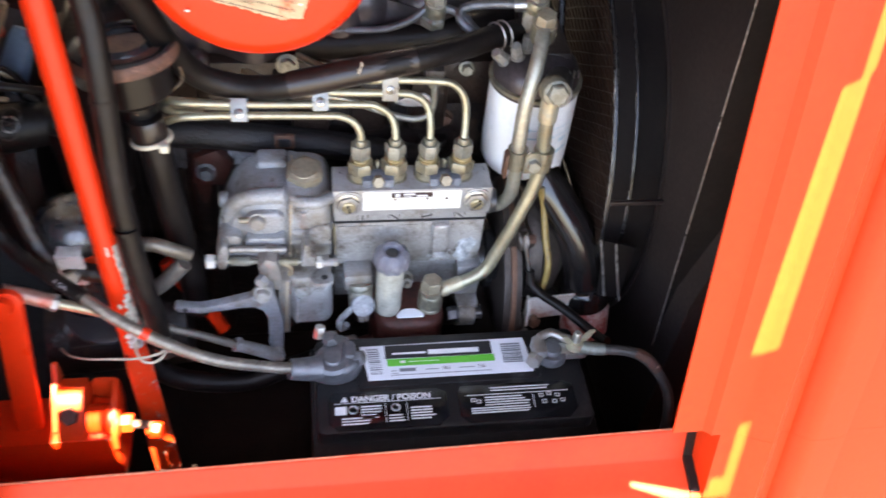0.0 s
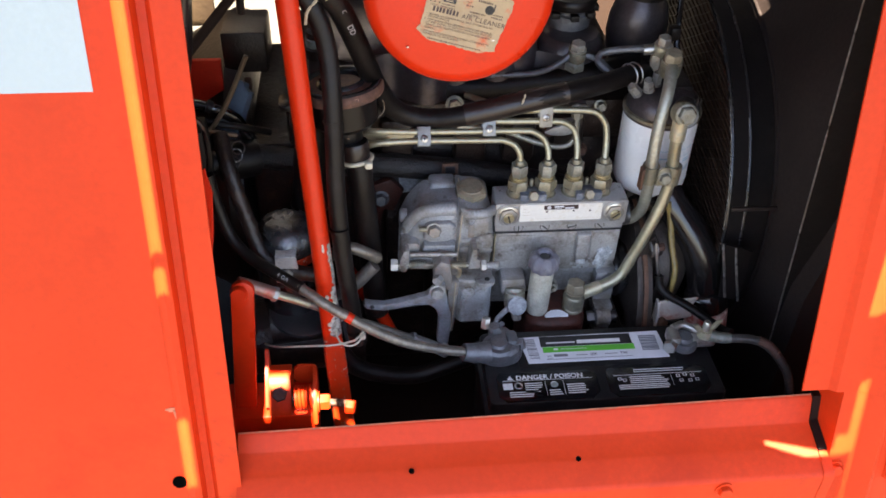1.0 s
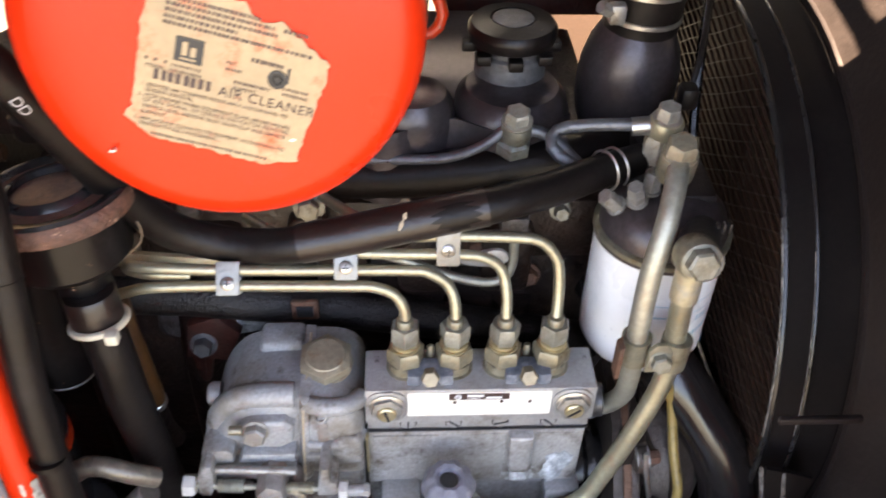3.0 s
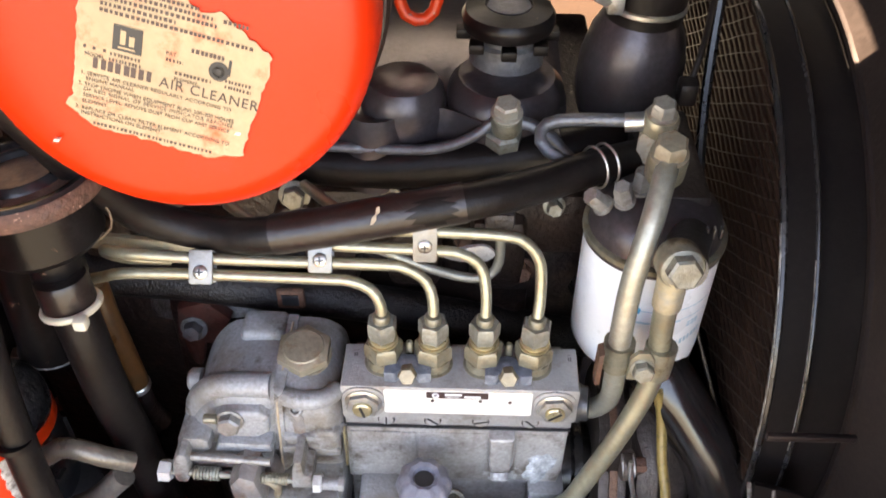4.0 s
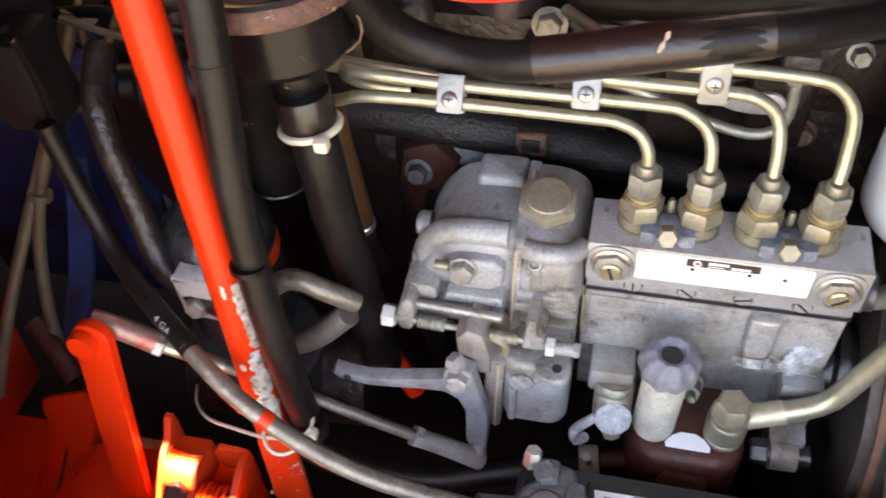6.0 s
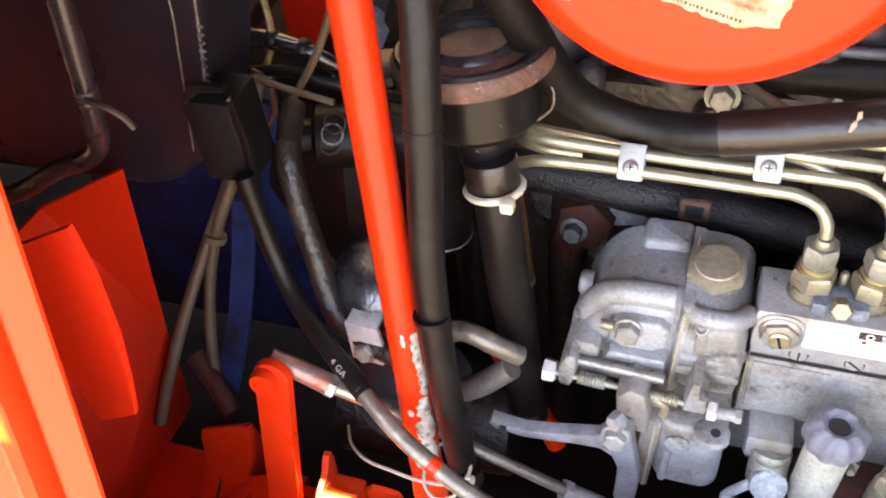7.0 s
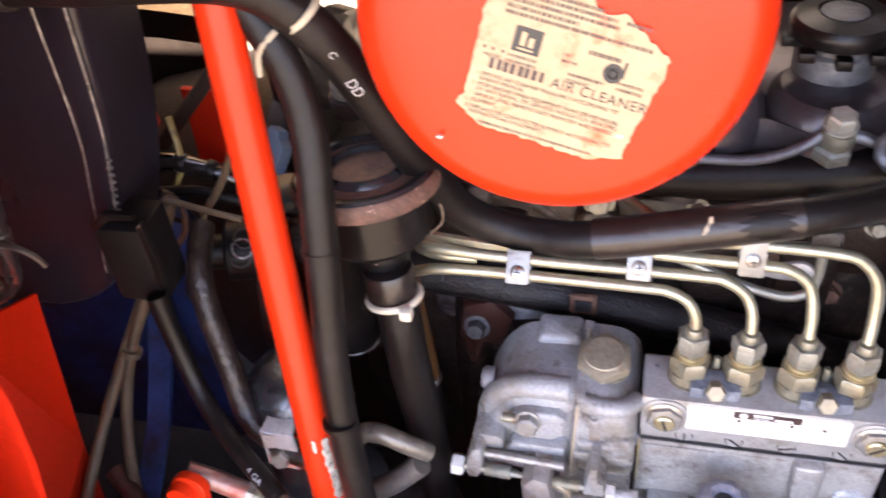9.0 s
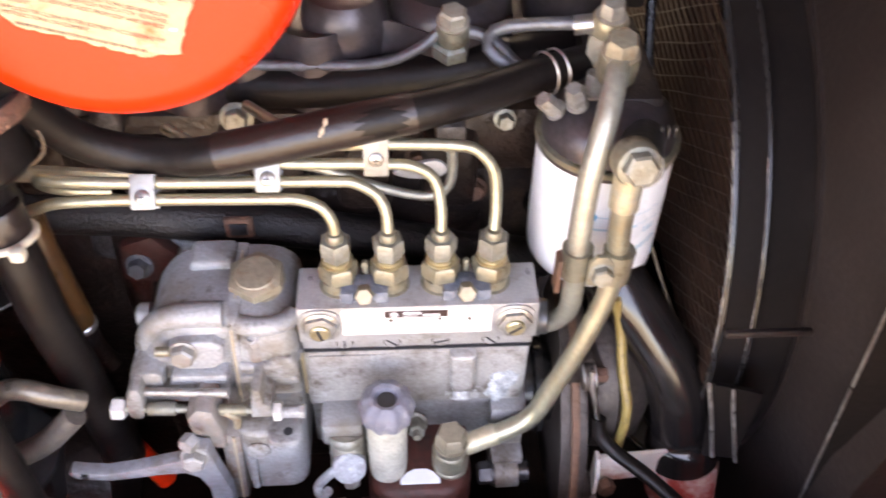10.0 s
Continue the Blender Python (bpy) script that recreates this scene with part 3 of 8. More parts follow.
prism(side_on(0.3180), sp, 0.0095, 0, seal)
part("rubber_seal", seal, M["rubber"], sill, "black rubber seal strip", smooth=False)
corner = prism(side_on(0.3177), [(0.318, 0.80), (0.3428, 0.80), (0.3428, 0.9172), (0.325, 0.9090), (0.3215, 0.9065), (0.3195, 0.901)], 0.0115, 0.001)
part("corner_gusset", corner, M["red"], sill)
# pale line on the worn lip: the sky's glint is put into its colour
lip = tube([(-0.262, 0.3865, 0.9388), (-0.05, 0.3865, 0.9440), (0.3175, 0.3865, 0.9528)], 0.0009, 8)
part("lip_glint", lip, M["worn_and_glint_red"], sill, "worn lip edge, coloured pale for the sky it catches")
slot = prism(front(0.3195), rounded(-0.035, 0.872, 0.045, 0.894, 0.004), 0.0012)
part("slot", slot, M["ink"], sill, "dark slot")
lower = box(-1.3, 1.4, 0.322, 0.34, 0.0, 0.80, 0.004)
solo("wall_lower", lower, M["red"], (0, 0.33, 0.5), "orange-red painted lower side plate", "side panel", kind="structure")

# unseen hatch plates, slit where sun patches should fall, with a slit hood behind
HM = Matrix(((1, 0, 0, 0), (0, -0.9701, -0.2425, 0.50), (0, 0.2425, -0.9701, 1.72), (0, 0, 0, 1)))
SUN_MASK = "unseen black hatch plate, slit to drop sun patches where wanted"


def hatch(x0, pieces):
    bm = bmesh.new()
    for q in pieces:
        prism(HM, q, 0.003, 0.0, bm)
    return solo("hatch_sun_mask", bm, M["black"], (x0, 0.5, 1.72), SUN_MASK, "hatch", kind="structure")


def strip(a, b, c, d):
    return [(a, c), (b, c), (b, d), (a, d)]


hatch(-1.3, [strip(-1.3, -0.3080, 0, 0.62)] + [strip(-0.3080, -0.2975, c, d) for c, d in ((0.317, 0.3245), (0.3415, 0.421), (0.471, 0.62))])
# closed pieces around the linkage slots, each slot set for one sun patch
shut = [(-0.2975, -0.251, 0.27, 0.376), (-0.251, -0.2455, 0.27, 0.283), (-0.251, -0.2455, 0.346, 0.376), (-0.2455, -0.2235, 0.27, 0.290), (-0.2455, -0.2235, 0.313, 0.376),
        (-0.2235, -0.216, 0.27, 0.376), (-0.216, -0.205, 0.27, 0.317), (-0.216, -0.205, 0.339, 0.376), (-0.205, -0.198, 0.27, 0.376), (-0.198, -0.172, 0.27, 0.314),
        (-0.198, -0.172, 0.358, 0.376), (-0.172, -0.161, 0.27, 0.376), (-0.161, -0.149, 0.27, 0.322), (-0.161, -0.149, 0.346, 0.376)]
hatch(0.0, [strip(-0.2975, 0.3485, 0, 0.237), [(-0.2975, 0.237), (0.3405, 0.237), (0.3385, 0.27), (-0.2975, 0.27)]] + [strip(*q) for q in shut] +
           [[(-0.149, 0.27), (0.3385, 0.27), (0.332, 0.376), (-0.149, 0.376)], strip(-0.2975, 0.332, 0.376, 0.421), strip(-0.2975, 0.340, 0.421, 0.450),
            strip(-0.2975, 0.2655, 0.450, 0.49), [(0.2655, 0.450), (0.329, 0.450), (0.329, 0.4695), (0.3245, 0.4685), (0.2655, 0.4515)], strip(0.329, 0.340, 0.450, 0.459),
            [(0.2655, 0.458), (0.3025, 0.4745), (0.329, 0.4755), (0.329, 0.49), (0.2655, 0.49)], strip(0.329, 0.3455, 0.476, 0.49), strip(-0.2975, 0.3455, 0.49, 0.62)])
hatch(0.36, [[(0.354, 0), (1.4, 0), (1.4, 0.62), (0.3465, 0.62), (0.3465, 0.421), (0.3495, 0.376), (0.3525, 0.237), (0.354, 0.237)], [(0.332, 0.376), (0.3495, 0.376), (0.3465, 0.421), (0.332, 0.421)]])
# hood out of view; its gaps are cut to drop sun on chosen spots
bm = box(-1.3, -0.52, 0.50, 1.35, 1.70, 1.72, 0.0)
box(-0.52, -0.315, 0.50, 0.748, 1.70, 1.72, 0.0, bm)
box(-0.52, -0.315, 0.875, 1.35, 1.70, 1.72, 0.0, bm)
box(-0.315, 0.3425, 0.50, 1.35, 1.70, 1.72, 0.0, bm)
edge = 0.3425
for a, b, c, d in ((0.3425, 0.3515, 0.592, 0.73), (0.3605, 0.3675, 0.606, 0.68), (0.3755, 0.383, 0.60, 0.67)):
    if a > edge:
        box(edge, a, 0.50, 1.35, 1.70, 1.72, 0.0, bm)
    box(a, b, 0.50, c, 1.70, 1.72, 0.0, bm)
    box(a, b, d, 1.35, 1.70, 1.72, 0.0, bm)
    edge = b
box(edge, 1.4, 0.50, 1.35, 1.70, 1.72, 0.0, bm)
solo("hood", bm, M["black"], (0, 0.9, 1.7), "unseen dark engine hood with gaps cut to place sun patches", "hood", kind="structure")
solo("floor", box(-1.3, 1.4, 0.34, 1.5, 0.62, 0.66, 0.004), M["floor"], (0, 0.9, 0.62), "grimy black steel floor under the engine", "floor", kind="structure")
solo("wall_back", box(-1.3, 1.4, 1.40, 1.42, 0.0, 0.72, 0.004), M["black"], (0, 1.4, 0.3), "black far side panel behind the engine", "side panel", kind="structure")
# unseen upper wall, added to cut the light coming in from the back
solo("wall_back", box(-1.3, 1.4, 1.40, 1.42, 1.04, 1.70, 0.004), M["black"], (0, 1.4, 1.04), "unseen black upper back wall added to block light", "side panel", kind="structure")
solo("wall_side", box(0.62, 0.66, 0.42, 1.4, 0.0, 1.70, 0.004), M["black"], (0.64, 0.9, 0.3), "black front end of the engine bay", "panel", kind="structure")
solo("wall_cab", box(-1.0, -0.96, 0.42, 1.4, 0.0, 1.70, 0.004), M["black"], (-0.98, 0.9, 0.3), "black bulkhead at the cab end", "panel", kind="structure")

bm = bmesh.new()
g = [bm.verts.new((x, y, 0)) for x, y in ((-300, -300), (300, -300), (300, 300), (-300, 300))]
bm.faces.new(g)
solo("ground", bm, M["ground"], (0, 0, 0), "dry pale earth around the machine", "ground", kind="structure")

# ---- engine ----
def engine():
    e = thing("engine", (0.0, 0.8, 0.66), "oily black four-cylinder diesel engine", "engine")
    part("block", box(-0.27, 0.20, 0.745, 1.02, 0.66, 1.045, 0.008), M["grime"], e)
    part("cylinder_head", box(-0.22, 0.205, 0.735, 1.01, 1.045, 1.10, 0.006), M["oily_brown"], e)
    for x in (-0.16, -0.09, 0.0, 0.06, 0.12):
        part("port_boss", box(x - 0.02, x + 0.02, 0.722, 0.75, 1.02, 1.085, 0.008), M["oily_brown"], e)
    # ribbed side of the block
    for x in (-0.2, -0.12, -0.04, 0.06, 0.13):
        part("rib", tube([(x, 0.742, 0.70), (x, 0.736, 0.86), (x, 0.742, 1.0)], 0.016, 10), M["grime"], e)
    # valve cover with bulged sides
    xs = [-0.19 + 0.0075 * i for i in range(48)]
    bm = bmesh.new()
    rows = []
    for x in xs:
        bulge = 0.020 * (0.5 + 0.5 * math.cos(2 * math.pi * (x - 0.118) / 0.085))
        edge = 0.035 * max(0.0, (abs(x + 0.0125) - 0.155) / 0.02) ** 2 * 0.2
        top = 1.158 - edge
        sec = [(0.752 - bulge + edge, 1.10), (0.754 - bulge + edge, 1.135), (0.758 - bulge + edge, 1.155), (0.768 + edge - bulge * 0.6, top - 0.008), (0.785 + edge, top),
               (0.85, top + 0.004), (0.92 - edge, top), (0.935 - edge, 1.15), (0.94 - edge, 1.10)]
        rows.append([bm.verts.new((x, y, z)) for y, z in sec])
    for a, b in zip(rows, rows[1:]):
        for k in range(len(a) - 1):
            bm.faces.new((a[k], a[k + 1], b[k + 1], b[k]))
    bm.faces.new(rows[0])
    bm.faces.new(rows[-1])
    part("valve_cover", bm, M["housing_grey"], e, "dark grey ribbed valve cover")
    for x, r in ((0.122, 0.042), (0.052, 0.030), (-0.012, 0.030)):
        part("cover_tower", lathe((x, 0.782 - (0.042 - r) * 0.8, 1.10), (0, 0, 1), [(r * 1.05, 0), (r, 0.012), (r, 0.050), (r * 0.93, 0.061), (r * 0.78, 0.068), (r * 0.5, 0.070), (0, 0.070)], 40), M["housing_grey"], e)
    part("filler_neck", lathe((0.122, 0.80, 1.168), (0, 0, 1), [(0.0255, 0), (0.0255, 0.018), (0.0225, 0.020), (0.0225, 0.030)], 32), M["lead"], e, "bright steel filler neck")
    cap = part("oil_cap", lathe((0.122, 0.80, 1.192), (0, 0, 1), [(0.025, 0), (0.030, 0.003), (0.0315, 0.009), (0.0315, 0.012), (0.029, 0.0155), (0.016, 0.018), (0.015, 0.0165), (0, 0.0165)], 36), M["neck_black"], e, "black oil filler cap")
    part("cap_face", lathe((0.122, 0.80, 1.2086), (0, 0, 1), [(0.0145, 0), (0.0145, 0.0012), (0.012, 0.002), (0, 0.0015)], 24), M["lead"], cap, "grey oval face of the cap")
    for k in range(8):
        a = 2 * math.pi * k / 8
        p = Vector((0.122 + 0.030 * math.cos(a), 0.80 + 0.030 * math.sin(a), 1.186))
        part("lug", box(p.x - 0.005, p.x + 0.005, p.y - 0.005, p.y + 0.005, 1.186, 1.193, 0.001), M["rubber"], cap)
    # lifting eye, red
    part("lifting_eye", tube([(0.056, 0.83, 1.30), (0.058, 0.82, 1.245), (0.048, 0.815, 1.215), (0.052, 0.812, 1.195), (0.066, 0.812, 1.192), (0.074, 0.815, 1.205), (0.066, 0.818, 1.225), (0.056, 0.82, 1.245)], 0.0045, 10), M["red_chip"], e, "red painted rod loop")
    # bolted lug and pale corroded pads on the block beside the pump
    part("block_lug", prism(front(0.733), soften([(-0.126, 0.974), (-0.122, 0.930), (-0.113, 0.926), (-0.108, 0.955), (-0.098, 0.968), (-0.099, 0.988), (-0.110, 0.992), (-0.119, 0.988)]), 0.013, 0.003), M["red_dark"], e, "rusty bolted lug")
    part("casting_pad", pillow(front(0.742), soften([(-0.150, 0.972), (-0.130, 0.966), (-0.127, 0.990), (-0.105, 0.998), (-0.108, 1.008), (-0.146, 1.004)], 1), 0.012, 0.006), M["pad_grey"], e, "pale corroded casting pad")
    part("casting_pad", pillow(front(0.742), soften([(-0.106, 0.935), (-0.094, 0.930), (-0.084, 0.960), (-0.088, 1.002), (-0.098, 1.000), (-0.095, 0.965)], 1), 0.012, 0.005), M["pad_grey"], e, "pale corroded casting pad")
    # head and block bolts
    for p, r, mt in (((-0.0208, 0.7260, 1.1036), 0.0082, "zinc_dull"), ((0.158, 0.735, 1.092), 0.0058, "zinc_dull"), ((0.045, 0.735, 1.095), 0.006, "plug_tan"),
                     ((-0.111, 0.7165, 0.977), 0.0078, "lead"), ((0.14, 0.735, 1.03), 0.007, "rust"), ((-0.07, 0.735, 1.062), 0.007, "grime"), ((0.098, 0.735, 1.06), 0.007, "rust")):
        part("bolt", hexhead(p, (0, -1, 0.25), r, 0.008, washer=r * 1.35), M[mt], e)
    part("mounting_ear", prism(front(0.728), [(-0.128, 0.96), (-0.095, 0.955), (-0.082, 0.985), (-0.098, 1.004), (-0.122, 0.995)], 0.01, 0.003), M["red_dark"], e, "rusty mounting ear")
    bm = prism(front(0.731), [(-0.085, 0.975), (-0.03, 0.985), (-0.032, 1.0), (-0.06, 1.003), (-0.088, 0.998)], 0.002, 0.0008)
    part("scraped_patch", bm, M["alu_frost"], e, "pale scraped patch")
    # thermostat housing
    bm = lathe((0.205, 0.80, 1.10), (0.05, 0.0, 1), [(0.026, 0), (0.027, 0.018), (0.033, 0.035), (0.0365, 0.055), (0.0360, 0.075), (0.0320, 0.092), (0.0265, 0.103), (0.0235, 0.108), (0.0235, 0.14)], 32)
    part("thermostat_housing", bm, M["housing_grey"], e, "grey thermostat housing")
    # plain dark fittings at the front of the block
    part("front_plate", prism(front(0.70), [(0.192, 0.84), (0.212, 0.835), (0.222, 0.86), (0.226, 0.96), (0.212, 0.985), (0.198, 0.975)], 0.09, 0.003), M["black"], e)
    part("inlet_port", lathe((0.166, 0.634, 1.003), (1, -0.15, 0.1), [(0.0135, 0), (0.0135, 0.010), (0.0120, 0.012), (0.0120, 0.016), (0.0085, 0.017)], 22), M["valve"], e)
    # small bracket and spring-like lead behind the pipes
    part("outlet_block", box(0.1085, 0.1275, 0.684, 0.735, 1.110, 1.124, 0.003), M["pad_grey"], e, "grey fuel outlet block")
    part("outlet_nut", hexhead((0.1185, 0.690, 1.111), (0, -0.1, -1), 0.0068, 0.008), M["zinc_dull"], e)
    for x0, x1, z0, z1 in ((-0.118, -0.094, 1.090, 1.118), (-0.040, -0.006, 1.070, 1.100), (0.022, 0.052, 1.064, 1.096)):
        part("port_flange", pillow(front(0.735), soften([(x0, z0), (x1, z0 + 0.003), (x1 - 0.002, z1), (x0 + 0.004, z1 - 0.004)], 2), 0.016, 0.005), M["pad_grey" if x0 < -0.1 else "oily_brown"], e, "corroded port flange")
    return e


engine()


def injector_leak_line():
    e = thing("fuel_return_line", (0.12, 0.734, 1.15), "steel fuel return line with banjo bolts along the valve cover", "pipe")
    b1 = hexhead((0.121, 0.736, 1.1660), (0, -0.25, 1), 0.0088, 0.0085, washer=0.0105)
    part("banjo_bolt", b1, M["tan_zinc"], e)
    part("banjo_ring", lathe((0.121, 0.737, 1.153), (0, -0.25, 1), [(0.0095, 0), (0.0105, 0.003), (0.0105, 0.010), (0.0095, 0.013)], 20), M["zinc_gold"], e)
    part("injector_nut", hexhead((0.120, 0.738, 1.143), (0, -0.2, 1), 0.0125, 0.0105), M["green_steel"], e)
    part("line", tube([(-0.03, 0.742, 1.135), (0.03, 0.738, 1.135), (0.075, 0.735, 1.138), (0.10, 0.733, 1.150), (0.112, 0.735, 1.160)], 0.0036, 10), M["lead"], e)
    part("injector_nut", hexhead((0.035, 0.748, 1.122), (0, -0.2, 1), 0.0125, 0.011), M["green_steel"], e)
    part("line", tube([(0.128, 0.736, 1.160), (0.145, 0.733, 1.156), (0.165, 0.722, 1.140), (0.182, 0.72, 1.137), (0.187, 0.715, 1.143), (0.178, 0.706, 1.146), (0.155, 0.707, 1.152),
                       (0.142, 0.715, 1.160), (0.146, 0.724, 1.167), (0.165, 0.722, 1.172), (0.205, 0.716, 1.176)], 0.0042, 10), M["lead"], e)
    part("banjo_bolt", hexhead((0.214, 0.714, 1.1815), (0, -0.2, 1), 0.0078, 0.009, washer=0.0095), M["tan_zinc"], e)
    part("banjo_ring", lathe((0.214, 0.7155, 1.170), (0, -0.2, 1), [(0.010, 0), (0.0115, 0.004), (0.0115, 0.010), (0.010, 0.013)], 20), M["brass"], e)
    part("hose_end", tube([(0.193, 0.717, 1.174), (0.206, 0.7155, 1.176)], 0.0062, 12, False), M["steel"], e)
    part("adapter", hexhead((0.212, 0.716, 1.150), (0, -0.1, 1), 0.0105, 0.020), M["tan_zinc"], e)
    return e


injector_leak_line()


# ---- fuel injection pump ----
def slot_mark(p, length, width, degrees, parent):
    """A dark screwdriver slot on a face that looks to the front."""
    sl = box(p[0] - length / 2, p[0] + length / 2, p[1] - 0.0004, p[1] + 0.0002, p[2] - width / 2, p[2] + width / 2, 0)
    bmesh.ops.rotate(sl, verts=sl.verts, cent=p, matrix=Matrix.Rotation(radians(degrees), 3, "Y"))
    return part("slot", sl, M["ink"], parent)


def injection_pump():
    e = thing("injection_pump", (0.05, 0.62, 0.86), "grey cast-aluminium four-outlet diesel injection pump with governor", "injection pump")
    # body: stained upper face, lower face set back, cast ribs
    body = prism(front(0.69), [(0.018, 0.938), (0.166, 0.936), (0.168, 0.95), (0.1685, 0.9955), (0.019, 0.9955)], 0.0765, 0.0025)
    part("body", body, M["alu_oily"], e)
    part("lower_body", prism(front(0.69), [(0.018, 0.880), (0.150, 0.880), (0.166, 0.890), (0.166, 0.937), (0.018, 0.9385)], 0.069, 0.003), M["alu_oily"], e)
    part("cover_plate", prism(front(0.6142), [(0.022, 0.942), (0.0665, 0.941), (0.0665, 0.9925), (0.022, 0.993)], 0.0022, 0.001), M["alu_oily"], e)
    part("cover_plate", prism(front(0.6142), [(0.0685, 0.940), (0.1135, 0.939), (0.1135, 0.9925), (0.0685, 0.9925)], 0.0014, 0.0008), M["alu_oily"], e)
    part("cover_plate", prism(front(0.6142), [(0.1345, 0.940), (0.1655, 0.939), (0.1655, 0.9925), (0.1345, 0.9925)], 0.0014, 0.0008), M["alu_oily"], e)
    rib = [(0.1155, 0.9945), (0.1155, 0.966)] + arc(0.1238, 0.957, 0.0065, 200, 340, 8) + [(0.1325, 0.966), (0.1325, 0.9945)]
    part("rib", prism(front(0.6142), rib, 0.008, 0.003, steps=3), M["alu_oily"], e)
    part("rib_foot", lathe((0.1238, 0.6085, 0.9545), (0, -0.7, -0.5), [(0.0062, 0), (0.0062, 0.005), (0.004, 0.006), (0, 0.006)], 16), M["alu_frost"], e)
    rnd = random.Random(11)
    edge = []
    for k in range(22):
        a = 2 * math.pi * k / 22
        r = 1 + rnd.uniform(-0.28, 0.22)
        edge.append((0.1515 + 0.0105 * r * math.cos(a) + 0.003 * math.sin(a), 0.9560 + 0.0165 * r * math.sin(a)))
    part("salt_patch", prism(front(0.6130), edge, 0.0007, 0.0003), M["salt"], e, "white corroded patch")
    edge = [(0.078 + 0.012 * math.cos(0.7 * k) * (1 + rnd.uniform(-0.4, 0.2)) + 0.0016 * k, 0.912 + 0.006 * math.sin(0.7 * k) * (1 + rnd.uniform(-0.4, 0.3))) for k in range(9)]
    part("salt_patch", prism(front(0.6213), edge, 0.0006), M["salt"], e)
    # machined head with a set-back lower lip
    head = prism(front(0.651), [(0.0185, 1.0045), (0.1715, 1.0045), (0.172, 1.006), (0.172, 1.0355), (0.171, 1.037), (0.019, 1.037), (0.018, 1.0355), (0.018, 1.006)], 0.036, 0.0010)
    part("head", head, M["alu_lite"], e, "machined aluminium pump head")
    part("head_lip", prism(front(0.651), [(0.019, 0.9962), (0.170, 0.9962), (0.170, 1.005), (0.019, 1.005)], 0.0342, 0.0006), M["alu_lite"], e)
    part("joint_line", box(0.0195, 0.1695, 0.6145, 0.6165, 0.9952, 0.9960, 0), M["ink"], e)
    for x, deg in ((0.0255, 90), (0.1665, 80)):
        bars([(x - 0.0006 + 0.0014 * k, 0.640, x + 0.0001 + 0.0014 * k, 0.6435) for k in range(2)] + [(x - 0.001, 0.6450, x + 0.002, 0.6454)], flat(1.0373), M["valve"], e, "stamp")
    # drive end
    part("drive_lug", prism(front(0.665), [(0.1455, 0.892), (0.1695, 0.892), (0.1705, 0.934), (0.1455, 0.936)], 0.060, 0.002), M["alu"], e)
    part("drive_lug", prism(front(0.665), [(0.1475, 0.852), (0.169, 0.852), (0.170, 0.887), (0.1475, 0.888)], 0.072, 0.003), M["alu_oily"], e)
    part("shaft_boss", lathe((0.166, 0.65, 0.908), (1, 0, 0), [(0.031, 0), (0.031, 0.012), (0.038, 0.014), (0.038, 0.020), (0.030, 0.022), (0.030, 0.030), (0.046, 0.032), (0.046, 0.040)], 28), M["black_gloss"], e)
    bm = hexhead((0.1485, 0.5925, 0.8745), (-1, -0.05, 0), 0.0088, 0.010, washer=0.0098)
    part("drive_bolt", bm, M["valve"], e)
    part("bolt_sleeve", tube([(0.149, 0.5925, 0.8745), (0.166, 0.593, 0.8745)], 0.0112, 18, False), M["alu"], e)
    part("bolt_sleeve", tube([(0.166, 0.593, 0.8745), (0.174, 0.593, 0.8745)], 0.0092, 18, False), M["black_gloss"], e)
    # two stud nuts with slotted brass studs
    for x, deg in ((0.0325, 75), (0.1565, -40)):
        seat = part("nut_seat", prism(front(0.6152), rounded(x - 0.0138, 1.0068, x + 0.0138, 1.0364, 0.011, 6), 0.0016, 0.0006), M["alu_lite"], e)
        part("washer", lathe((x, 0.6136, 1.0225), (0, -1, 0), [(0.0122, 0), (0.0122, 0.0014), (0.0112, 0.0020)], 24), M["steel"], seat)
        part("stud_nut", hexhead((x, 0.6122, 1.0225), (0, -1, 0), 0.0110, 0.0040, phase=0.3 if x < 0.1 else 0.1), M["nut_grey"], seat)
        part("stud", lathe((x, 0.6085, 1.0225), (0, -1, 0), [(0.0064, 0), (0.0064, 0.0020), (0.0054, 0.0030), (0, 0.0032)], 20), M["brass_bright"], seat)
        slot_mark(Vector((x, 0.6054, 1.0225)), 0.0100, 0.0017, deg, seat)
    # slotted screws along the lower lip
    for x, deg in ((0.0465, 90), (0.0775, 40), (0.1095, -15), (0.1425, 45)):
        s = part("slotted_screw", lathe((x, 0.6170, 1.0012), (0, -1, 0), [(0.0050, 0), (0.0050, 0.0010), (0.0045, 0.0014), (0, 0.0014)], 18), M["alu_lite"], e)
        part("screw_gap", lathe((x, 0.6169, 1.0012), (0, -1, 0), [(0.0058, 0), (0.0058, 0.0003), (0, 0.0003)], 18), M["grime"], s)
        slot_mark(Vector((x, 0.6156, 1.0012)), 0.0092, 0.0012, deg, s)
    # name plate with plain printed bars
    pl = prism(front(0.6152), rounded(0.0460, 1.0118, 0.1418, 1.0350, 0.0012, 2), 0.0008)
    plate = part("name_plate", pl, M["plate"], e, "pale aluminium name plate with a dark printed band")
    PM, PM2 = front(0.6140) @ Matrix.Translation((0, 0.0090, 0)), front(0.6138) @ Matrix.Translation((0, 0.0090, 0))
    bars([(0.0735, 1.0190, 0.1135, 1.0252)], PM, M["brown_ink"], plate, "band")
